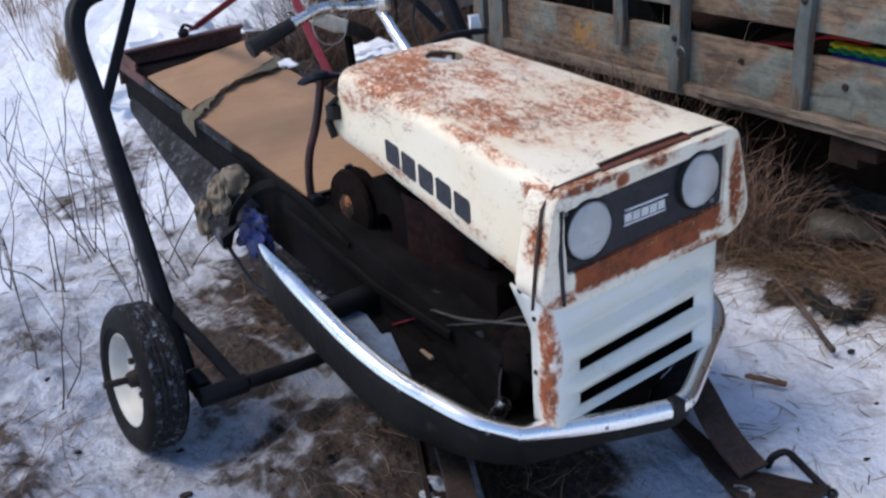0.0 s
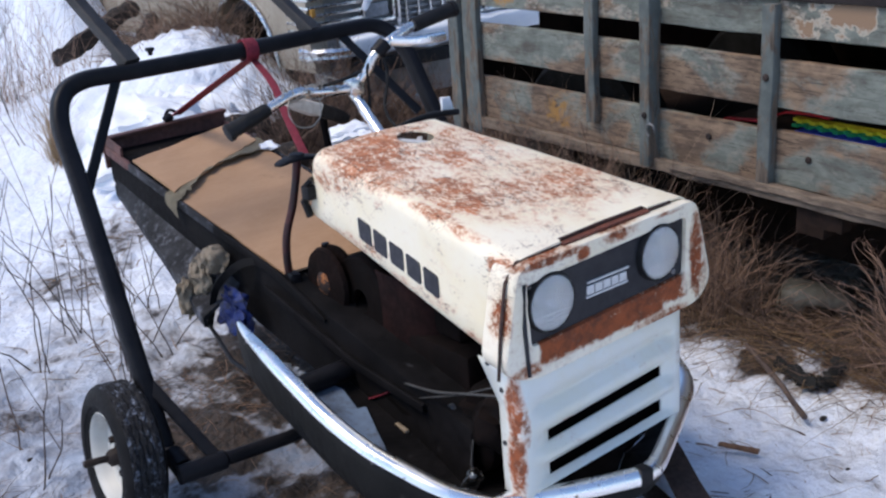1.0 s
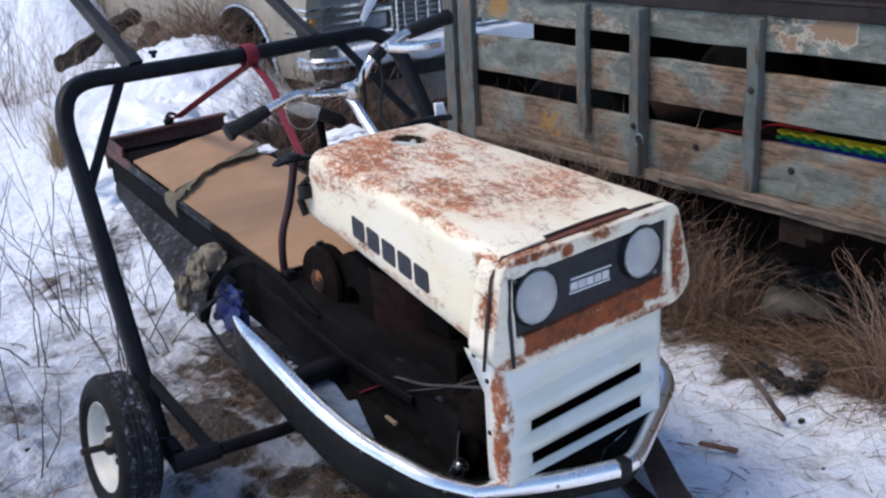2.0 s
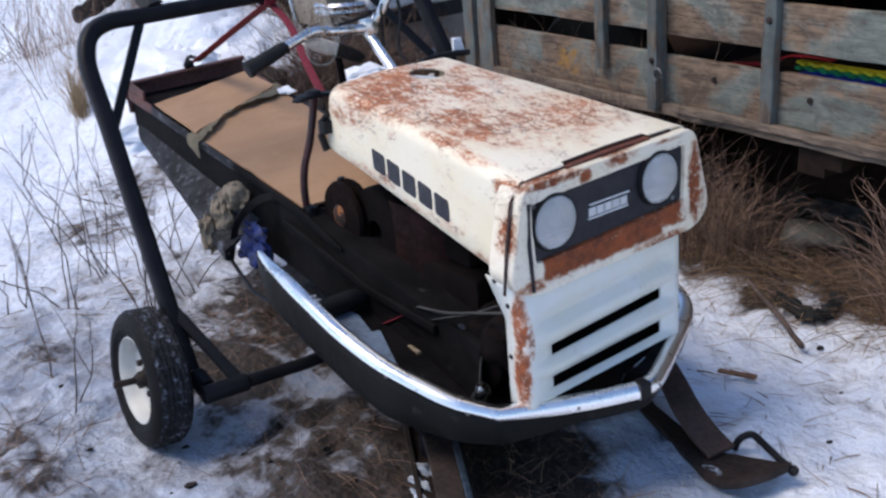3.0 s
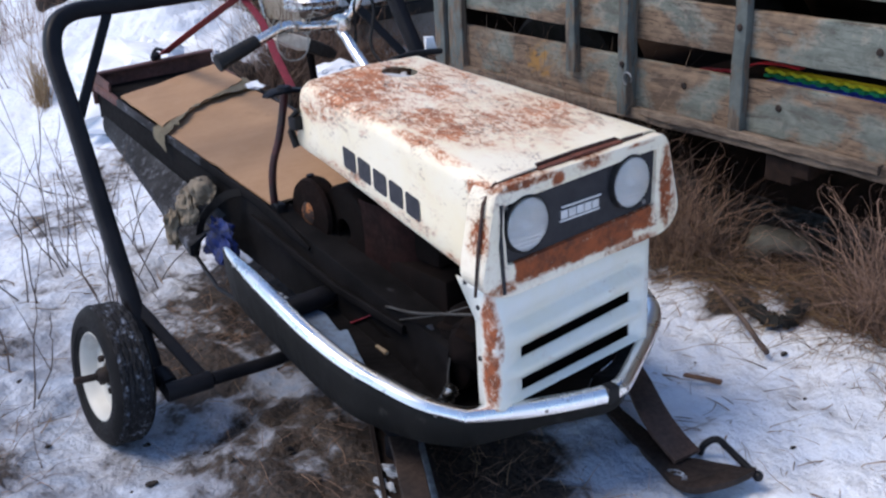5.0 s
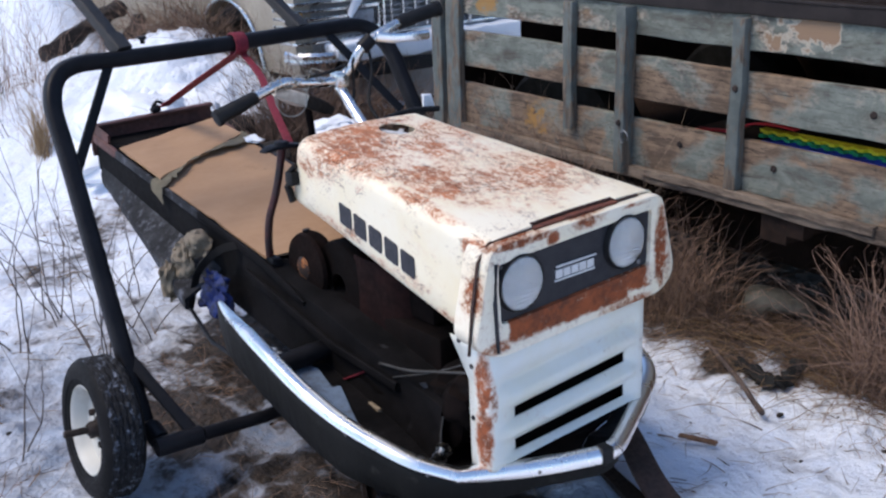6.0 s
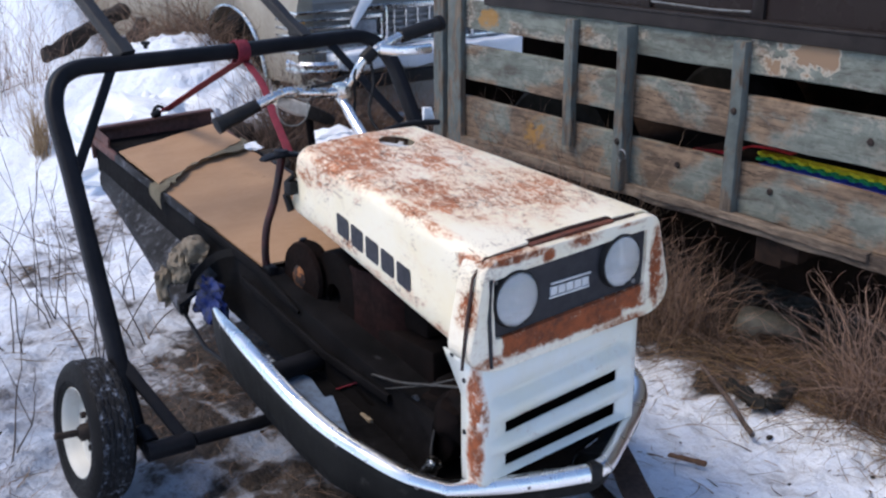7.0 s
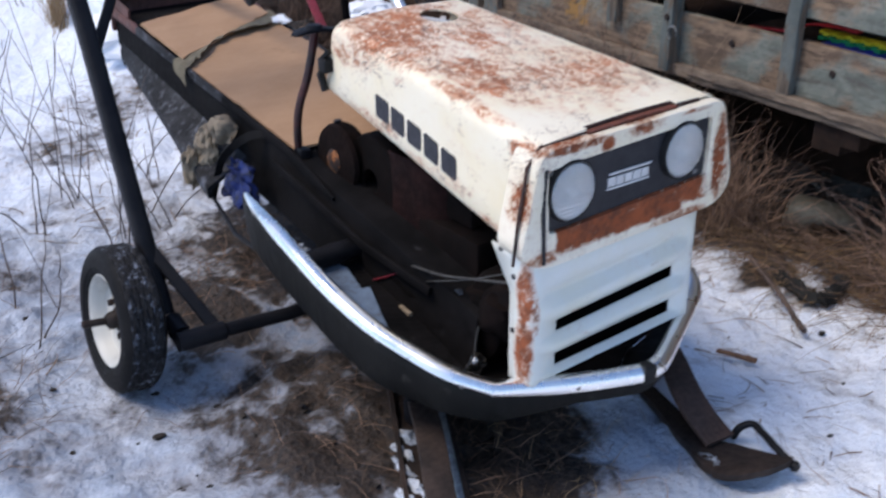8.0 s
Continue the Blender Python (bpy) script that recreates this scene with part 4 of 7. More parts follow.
def build_pan():
    line = left_line + right_line[1:]
    rings = []
    n = len(line)
    for i, p in enumerate(line):
        inward = Vector((-p.x, 0.25 - p.y, 0)).normalized()
        tall = 0.062 + 0.098 * min(1.0, max(0.0, (p.y + 0.02) / 0.32)) ** 0.8
        ring = []
        for f, ins in ((0.0, -0.002), (0.25, -0.002), (0.55, 0.003), (0.82, 0.012), (0.95, 0.035), (1.0, 0.10)):
            ring.append(p + inward * ins + Vector((0, 0, -tall * f)))
        rings.append(ring)
    bm = loft(rings, ring_closed=False, cap=False)
    ob = part("belly_pan", bm, M_PAN, sled, "dark grey belly pan below the chrome strip")
    mod = ob.modifiers.new("thickness", "SOLIDIFY")
    mod.thickness, mod.offset = 0.005, 1
    # floor of the pan
    bm = bmesh.new()
    lows = [r[-1] for r in rings]
    up = [bm.verts.new(p + Vector((0, 0, 0.012))) for p in lows]
    dn = [bm.verts.new(p + Vector((0, 0, 0.004))) for p in lows]
    half = len(lows) // 2
    for i in range(len(lows) - 1):
        bm.faces.new((up[i], up[i + 1], dn[i + 1], dn[i]))
    for i in range(min(half, len(lows) - half) - 1):
        j = len(lows) - 1 - i
        if j - 1 > i + 1:
            bm.faces.new((up[i], up[i + 1], up[j - 1], up[j]))
            bm.faces.new((dn[i], dn[j], dn[j - 1], dn[i + 1]))
    part("pan_floor", bm, M_TUNNEL, ob, smooth=False)


build_pan()


# tunnel with its running boards and rear plate
def tunnel_top(y):
    return 0.505 + 0.150 * (y - 0.94)


def build_tunnel():
    rings = []
    for i in range(15):
        y = 0.20 + 1.86 * i / 14
        t = tunnel_top(y) - 0.012
        if y < 0.9:
            t = 0.487 - 0.20 * (0.9 - y)
        w = 0.212
        low = t - (0.20 if y < 1.4 else 0.20 - 0.10 * (y - 1.4) / 0.66)
        out = [(-w, low), (-w, t - 0.012), (-w + 0.004, t - 0.003), (-w + 0.014, t), (0, t + 0.002), (w - 0.014, t), (w - 0.004, t - 0.003), (w, t - 0.012), (w, low)]
        inn = [(x * 0.985, z - (0.004 if abs(x) < w else 0)) for x, z in out][::-1]
        rings.append([Vector((x, y, z)) for x, z in out + inn])
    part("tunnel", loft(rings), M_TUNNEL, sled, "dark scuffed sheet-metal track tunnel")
    # raised edge angle along each side
    for s in (-1, 1):
        line = [(s * 0.217, y, tunnel_top(y) - 0.004) for y in np.linspace(1.86, 2.05, 8)]
        part("edge_rail", sweep(line, rect(0.014, 0.03, 0.004), scale=[0.5] + [1.0] * 7), M_RUSTBROWN, sled)
        line = [(s * 0.217, y, tunnel_top(y) - 0.006 - max(0.0, 0.95 - y) * 0.15) for y in np.linspace(1.30, 1.87, 8)]
        part("edge_rail", sweep(line, rect(0.012, 0.026, 0.004)), M_SCUFFED, sled)
        line = [(s * 0.217, y, tunnel_top(y) - 0.006 - max(0.0, 0.95 - y) * 0.15) for y in np.linspace(0.74, 1.30, 8)]
        part("edge_rail", sweep(line, rect(0.012, 0.026, 0.004), scale=[0.4] + [1.0] * 7), M_TUNNEL, sled)
        outer = spline([(s * 0.335, 1.20, 0.35), (s * 0.318, 1.32, 0.375), (s * 0.272, 1.6, 0.432), (s * 0.222, 2.03, 0.548)], 6)
        inner = spline([(s * 0.21, 1.20, 0.415), (s * 0.21, 1.32, 0.44), (s * 0.21, 1.6, 0.49), (s * 0.21, 2.03, 0.575)], 6)
        bm = loft([[a, a + Vector((0, 0, -0.03)), a + Vector((-s * 0.01, 0, -0.03)), a + Vector((-s * 0.01, 0, -0.008)), b + Vector((0, 0, -0.008)), b] for a, b in zip(outer, inner)])
        part("running_board", bm, M_SCUFFED, sled, "sloping side board dusted with snow and grit")
        hoop = spline([(s * 0.217, 1.07, 0.514), (s * 0.25, 1.10, 0.506), (s * 0.276, 1.145, 0.470), (s * 0.289, 1.195, 0.420), (s * 0.293, 1.235, 0.345), (s * 0.294, 1.262, 0.292)], 6)
        rings = []
        for i, p in enumerate(hoop):
            k = i / (len(hoop) - 1)
            along = (hoop[min(i + 1, len(hoop) - 1)] - hoop[max(i - 1, 0)]).normalized()
            wide = Vector((-s * 0.2, 0.45, 0.87)).lerp(Vector((s, 0.35, 0)), min(1, k * 1.4))
            wide = (wide - along * wide.dot(along)).normalized() * (0.011 - 0.003 * k * k)
            thick = along.cross(wide).normalized() * 0.004
            rings.append([p - wide - thick, p + wide - thick, p + wide + thick, p - wide + thick])
        part("foot_stirrup", loft(rings), M_STIRRUP, sled, "black flat-bar foot stirrup")
        part("lower_rod", tube([(s * 0.294, 1.262, 0.296), (s * 0.35, 1.02, 0.285), (s * 0.36, 0.8, 0.29)], 0.006, 8), M_BLACK, sled)


build_tunnel()
rear = part("rear_plate", joined(
    sweep([(-0.225, 2.065, 0.655), (0.225, 2.065, 0.668)], rect(0.012, 0.10, 0.003)),
    sweep([(-0.225, 2.058, 0.705), (0.225, 2.058, 0.718)], rect(0.035, 0.012, 0.004)),
    sweep([(-0.215, 2.055, 0.69), (-0.215, 1.93, 0.665)], rect(0.008, 0.06, 0.003))), M_RUSTBROWN, sled, "maroon rusted plate closing the tunnel's tail")
part("tail_snow_flap", sweep([(-0.2, 2.075, 0.55), (0.2, 2.075, 0.555)], rect(0.01, 0.13, 0.003)), M_TUNNEL, rear)

# engine bay, its shade carried by near-black base colours
engine = part("engine_block", box_bm(-0.13, 0.15, 0.30, 0.66, 0.26, 0.45, 0.012), M_ENGINE, sled, "greasy engine block, near-black for the bay's shade")
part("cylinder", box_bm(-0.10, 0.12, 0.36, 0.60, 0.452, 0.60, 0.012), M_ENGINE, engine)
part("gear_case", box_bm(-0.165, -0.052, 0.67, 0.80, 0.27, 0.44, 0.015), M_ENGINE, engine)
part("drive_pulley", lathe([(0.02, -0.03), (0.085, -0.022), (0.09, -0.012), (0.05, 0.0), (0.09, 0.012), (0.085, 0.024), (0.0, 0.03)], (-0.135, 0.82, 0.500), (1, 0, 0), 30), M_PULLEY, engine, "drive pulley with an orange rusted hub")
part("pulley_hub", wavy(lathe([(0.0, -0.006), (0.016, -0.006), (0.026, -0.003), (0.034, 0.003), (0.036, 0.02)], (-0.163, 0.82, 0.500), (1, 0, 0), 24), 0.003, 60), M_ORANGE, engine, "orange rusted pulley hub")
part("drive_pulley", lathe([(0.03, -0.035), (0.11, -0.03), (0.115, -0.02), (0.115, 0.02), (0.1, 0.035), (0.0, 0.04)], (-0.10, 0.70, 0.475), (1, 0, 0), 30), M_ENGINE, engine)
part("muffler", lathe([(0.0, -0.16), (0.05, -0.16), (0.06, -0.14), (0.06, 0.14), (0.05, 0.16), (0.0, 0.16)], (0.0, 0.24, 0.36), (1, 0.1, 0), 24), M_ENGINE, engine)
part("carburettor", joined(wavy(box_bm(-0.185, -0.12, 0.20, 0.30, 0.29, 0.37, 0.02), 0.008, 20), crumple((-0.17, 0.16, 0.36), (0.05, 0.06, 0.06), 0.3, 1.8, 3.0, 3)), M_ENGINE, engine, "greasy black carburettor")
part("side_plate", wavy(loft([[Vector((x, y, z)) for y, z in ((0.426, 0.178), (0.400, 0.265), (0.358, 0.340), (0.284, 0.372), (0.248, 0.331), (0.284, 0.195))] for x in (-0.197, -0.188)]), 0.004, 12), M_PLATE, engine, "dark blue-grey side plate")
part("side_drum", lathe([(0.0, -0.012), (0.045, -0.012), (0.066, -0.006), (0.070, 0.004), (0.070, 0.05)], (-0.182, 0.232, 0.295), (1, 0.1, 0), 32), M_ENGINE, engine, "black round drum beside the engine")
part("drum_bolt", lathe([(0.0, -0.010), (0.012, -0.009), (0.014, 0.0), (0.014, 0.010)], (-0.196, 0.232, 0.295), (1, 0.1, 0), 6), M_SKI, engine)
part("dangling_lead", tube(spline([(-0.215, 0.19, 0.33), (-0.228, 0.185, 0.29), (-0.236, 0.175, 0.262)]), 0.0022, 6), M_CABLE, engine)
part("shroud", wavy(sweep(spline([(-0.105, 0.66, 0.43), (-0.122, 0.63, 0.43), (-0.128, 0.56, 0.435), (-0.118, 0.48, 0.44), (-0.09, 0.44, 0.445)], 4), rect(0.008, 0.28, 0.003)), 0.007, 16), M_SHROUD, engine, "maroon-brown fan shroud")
part("filter_canister", joined(lathe([(0.0, -0.030), (0.015, -0.029), (0.017, -0.025), (0.017, 0.014), (0.0185, 0.015), (0.0185, 0.024), (0.012, 0.030), (0.0, 0.031)], (-0.252, 0.160, 0.258), (0.50, -0.20, 0.75), 20)), M_CHROME_DULL, engine, "small bright metal canister")
part("bracket", wavy(box_bm(-0.224, -0.212, 0.425, 0.470, 0.228, 0.262, 0.004), 0.004, 40), M_TAN, engine, "tan scrap of gasket board")
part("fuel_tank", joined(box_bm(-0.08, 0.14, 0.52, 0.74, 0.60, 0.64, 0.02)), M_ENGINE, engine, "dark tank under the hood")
part("hood_prop", joined(sweep([(0.10, 0.61, 0.828), (0.045, 0.65, 0.842), (0.015, 0.705, 0.846)], rect(0.020, 0.008, 0.002)), sweep([(0.030, 0.635, 0.838), (0.075, 0.685, 0.842)], rect(0.014, 0.006, 0.002))), M_BADGE, engine, "pale metal arm under the hood hole")
part("cross_beam", tube([(-0.36, 0.66, 0.335), (0.36, 0.66, 0.345)], 0.026, 12), M_BLACK, sled, "black tubular cross beam")
part("frame_rail", sweep([(-0.235, 1.0, 0.46), (-0.235, 0.6, 0.375), (-0.22, 0.35, 0.345)], rect(0.010, 0.022, 0.003)), M_TUNNEL, sled)
part("frame_rail", sweep([(0.235, 1.0, 0.46), (0.235, 0.6, 0.375), (0.22, 0.35, 0.345)], rect(0.010, 0.022, 0.003)), M_TUNNEL, sled)
part("control_cable", tube(spline([(-0.19, 0.47, 0.355), (-0.215, 0.41, 0.381), (-0.218, 0.308, 0.401), (-0.215, 0.20, 0.433), (-0.215, 0.09, 0.468)]), 0.0032, 8), M_CABLE, sled, "grey control cable sheath")
part("red_wire", tube(spline([(-0.20, 0.43, 0.370), (-0.215, 0.47, 0.345), (-0.215, 0.53, 0.31), (-0.215, 0.60, 0.272)]), 0.0026, 6), M_STRAP, sled, "short red wire")
part("thin_wire", tube(spline([(-0.215, 0.371, 0.361), (-0.22, 0.322, 0.383), (-0.215, 0.22, 0.425), (-0.215, 0.106, 0.483)]), 0.0018, 5), M_CABLE, sled)
part("wiring", wavy(tube(spline([(-0.19, 0.62, 0.33), (-0.2, 0.5, 0.315), (-0.2, 0.40, 0.30), (-0.19, 0.30, 0.30), (-0.17, 0.2, 0.31)]), 0.014, 10), 0.006, 24), M_ENGINE, sled, "greasy taped wiring")

# steering
post_top, post_low = Vector((0.02, 0.875, 0.940)), Vector((0.012, 0.70, 0.80))
part("steering_post", tube([post_low - (post_top - post_low) * 1.2, post_low, post_top], 0.0145, 14), M_CHROME, sled, "chromed steering post")
bar = part("handlebar", tube(spline([(-0.235, 0.895, 0.934), (-0.195, 0.89, 0.950), (-0.135, 0.885, 0.968), (-0.09, 0.88, 0.962), (-0.02, 0.872, 0.956), (0.02, 0.866, 0.960), (0.05, 0.85, 0.992), (0.07, 0.842, 1.028), (0.103, 0.836, 1.052), (0.145, 0.828, 1.073), (0.19, 0.826, 1.089)], 5), 0.0125, 14), M_CHROME_DULL, sled, "bent chrome handlebar turned to one side")
part("grip", joined(wavy(tube(spline([(-0.212, 0.895, 0.943), (-0.24, 0.896, 0.933), (-0.275, 0.898, 0.921), (-0.312, 0.90, 0.908)], 5), 0.0175, 14, taper=[0.92 + 0.16 * k / 15 + 0.05 * (k % 2) for k in range(16)]), 0.002, 40), lathe([(0.0, 0.0), (0.0215, 0.0), (0.0215, 0.012), (0.0, 0.015)], (-0.312, 0.90, 0.908), (-0.052, 0.003, -0.018), 16)), M_RUBBER, bar, "black rubber grip dusted with frost")
part("grip", joined(tube([(0.185, 0.826, 1.088), (0.24, 0.824, 1.099), (0.305, 0.822, 1.111)], 0.0185, 14), lathe([(0.0, 0.0), (0.0215, 0.0), (0.0215, 0.012), (0.0, 0.015)], (0.305, 0.822, 1.111), (0.065, -0.002, 0.012), 16)), M_RUBBER, bar, "black rubber grip")
part("bar_clamp", box_bm(0.0, 0.042, 0.848, 0.888, 0.938, 0.978, 0.008), M_CHROME_DULL, bar)
part("lever_mount", lathe([(0.0, -0.02), (0.019, -0.018), (0.019, 0.018), (0.0, 0.02)], (0.09, 0.838, 1.045), (0.6, -0.1, 0.5), 14), M_BLACK, bar)
part("brake_lever", sweep(spline([(0.115, 0.826, 1.060), (0.16, 0.81, 1.053), (0.21, 0.80, 1.052), (0.262, 0.80, 1.052)]), rect(0.018, 0.026, 0.008)), M_CHROME, bar, "flat chrome brake lever")
for seed in range(5):
    rnd = random.Random(seed)
    pts = []
    for i in range(9):
        a = i / 8 * math.pi * (1.6 + rnd.random())
        pts.append((-0.16 + 0.045 * i / 3 + 0.022 * math.cos(a * 2 + seed), 0.875 + 0.02 * math.sin(a * 3), 0.968 + 0.018 * math.sin(a * 2 + seed) + rnd.uniform(-0.008, 0.008)))
    part("wire_wrap", tube(spline(pts, 4), 0.0013, 5), M_WIRE, bar)
part("wire_loop", tube(spline([(-0.165, 0.87, 0.965), (-0.178, 0.86, 0.93), (-0.16, 0.855, 0.895), (-0.12, 0.855, 0.888), (-0.09, 0.86, 0.91), (-0.082, 0.87, 0.95)], 5), 0.0016, 6), M_WIRE, bar, "loop of thin pale wire")
for pts in ([(0.075, 0.85, 1.03), (0.045, 0.84, 1.0), (0.05, 0.85, 0.93), (0.03, 0.83, 0.86), (0.05, 0.78, 0.84)], [(0.09, 0.84, 1.05), (0.09, 0.82, 0.98), (0.06, 0.80, 0.90), (0.06, 0.74, 0.85)], [(0.06, 0.86, 1.0), (-0.02, 0.85, 0.985), (-0.08, 0.87, 0.975)]):
    part("brake_cable", tube(spline(pts, 6), 0.0042, 7), M_RUBBER, bar)

# upright lever behind the hood
lever = part("shift_lever", tube(spline([(-0.150, 0.90, 0.800), (-0.158, 0.907, 0.745), (-0.172, 0.915, 0.681), (-0.190, 0.925, 0.62), (-0.196, 0.932, 0.56), (-0.193, 0.938, 0.50)]), 0.0105, 10), plain("dark_red_lever", (0.07, 0.010, 0.010), (0.012, 0.008, 0.008), 14, 0.5), sled, "dark red and black upright lever")
part("lever_plate", joined(sweep(spline([(-0.206, 0.90, 0.800), (-0.17, 0.905, 0.806), (-0.13, 0.90, 0.806), (-0.090, 0.888, 0.800)]), rect(0.044, 0.011, 0.004), scale=[0.35 + 0.65 * math.sin(math.pi * (k + 2) / 22) for k in range(19)]), lathe([(0.0, 0.012), (0.018, 0.01), (0.022, 0.0), (0.0, -0.004)], (-0.150, 0.90, 0.809), (0, 0, 1), 16)), M_BLACK, lever)
part("lever_base", joined(wavy(box_bm(-0.206, -0.176, 0.905, 0.945, 0.46, 0.512, 0.008), 0.006, 30), tube(spline([(-0.13, 0.87, 0.53), (-0.12, 0.86, 0.555), (-0.122, 0.862, 0.585)]), 0.011, 8), tube(spline([(-0.15, 0.94, 0.49), (-0.15, 0.85, 0.46), (-0.16, 0.80, 0.43)]), 0.005, 8)), M_BLACK, lever)
part("hood_catch", joined(sweep([(-0.186, 0.772, 0.785), (-0.196, 0.792, 0.765), (-0.200, 0.798, 0.73), (-0.194, 0.788, 0.69)], rect(0.022, 0.012, 0.004)), box_bm(-0.206, -0.176, 0.765, 0.800, 0.735, 0.768, 0.004)), M_RUBBER, hood, "black rubber hood catch")
part("red_wire", tube(spline([(-0.18, 0.785, 0.735), (-0.165, 0.83, 0.725), (-0.15, 0.88, 0.70)]), 0.003, 6), M_STRAP, sled)
part("seat_slat", wavy(sweep([(-0.128, 0.95, 0.936), (-0.098, 0.95, 0.926), (-0.070, 0.95, 0.914), (-0.048, 0.95, 0.904)], rect(0.05, 0.034, 0.006), scale=[0.55, 0.8, 0.95, 1.0]), 0.007, 25), M_PALEWOOD, sled, "pale splintered slat behind the handlebar")
part("slat_end", wavy(sweep([(-0.052, 0.952, 0.906), (-0.015, 0.952, 0.890), (0.02, 0.952, 0.874), (0.042, 0.952, 0.862)], rect(0.048, 0.034, 0.006), scale=[1.0, 1.0, 0.9, 0.6]), 0.006, 25), M_LOG, sled, "dark broken end of the slat")
part("slat_post", tube([(-0.03, 0.955, 0.89), (-0.02, 0.95, 0.72)], 0.010, 8), M_ENGINE, sled)
part("hose", tube(spline([(0.0, 0.80, 0.82), (0.1, 0.83, 0.835), (0.22, 0.85, 0.845), (0.32, 0.84, 0.84)]), 0.008, 10), M_RUBBER, sled, "black hose behind the hood")
part("console", joined(box_bm(0.03, 0.16, 0.80, 0.93, 0.50, 0.74, 0.02), crumple((0.17, 1.06, 0.66), (0.12, 0.14, 0.10), 0.3, 1.6, 8, 3)), M_ENGINE, sled, "dark brown clutter behind the hood")


# skis
def build_ski(ox):
    d = Vector((-0.5, -0.866, 0))
    base = Vector((0.352 + ox, 0.09, 0))
    prof = [(-0.066, 0.0), (-0.066, 0.022), (-0.056, 0.022), (-0.052, 0.006), (-0.012, 0.004), (0.0, 0.014), (0.012, 0.004), (0.052, 0.006), (0.056, 0.022), (0.066, 0.022), (0.066, 0.0)]
    pts, wid = [], []
    for i in range(15):
        s = -0.55 + 0.95 * i / 14
        lift = 0.016 + 0.035 * max(0, (s - 0.22) / 0.18) ** 2 if s > 0.22 else 0.016
        pts.append(base + d * s + Vector((0, 0, lift)))
        wid.append(1.0 if s < 0.25 else 1.0 - 0.35 * ((s - 0.25) / 0.15) ** 2)
    ski = part("ski", sweep(pts, prof, scale=wid), M_SKI, sled, "rusty dark steel ski resting on the snow")
    side = d.cross(Vector((0, 0, 1)))
    spring = [base + d * s + Vector((0, 0, z)) for s, z in ((-0.42, 0.03), (-0.3, 0.075), (-0.12, 0.105), (0.06, 0.085), (0.22, 0.035))]
    part("leaf_spring", sweep(spline(spring), rect(0.06, 0.016, 0.003)), M_SKI, ski)
    top = Vector((base.x * 0.85, 0.45, 0.23))
    part("ski_leg", joined(tube([base + d * -0.30 + Vector((0, 0, 0.07)), top], 0.018, 10), box_bm(*[c for k in range(3) for c in ((base + d * -0.30)[k] - 0.03 + (0.05 if k == 2 else 0), (base + d * -0.30)[k] + 0.03 + (0.05 if k == 2 else 0))], 0.006)), M_BLACK, ski)
    a, b = base + d * 0.225 - side * 0.036, base + d * 0.42 - side * 0.03
    loop = spline([a + Vector((0, 0, 0.02)), a - side * 0.012 + d * 0.015 + Vector((0, 0, 0.06)), a - side * 0.014 + d * 0.04 + Vector((0, 0, 0.08)), b - side * 0.01 - d * 0.03 + Vector((0, 0, 0.085)), b - side * 0.006 + Vector((0, 0, 0.07)), b + Vector((0, 0, 0.04))], 5)
    part("ski_loop", tube(loop, 0.0095, 8), M_BLACK, ski, "black steel hand loop")
    part("wear_edge", sweep([base + d * s - side * 0.053 + Vector((0, 0, 0.030)) for s in (-0.5, -0.35, -0.2, -0.1, 0.0, 0.15, 0.25)], rect(0.024, 0.012, 0.004)), M_PALESTEEL, ski, "pale worn steel edge rail")
    for k, s in enumerate((-0.24, -0.19, -0.13, -0.06, -0.02, 0.05, 0.10, 0.17)):
        r = random.Random(70 + k)
        part("packed_snow", wavy(crumple(base + d * s + side * (0.055 if k % 3 else 0.035) + Vector((0, 0, 0.026)), (r.uniform(0.006, 0.013), r.uniform(0.022, 0.045), 0.005), 0.6, 2.4, k * 2.1, 4), 0.009, 60), M_PACKED, ski)
    return ski


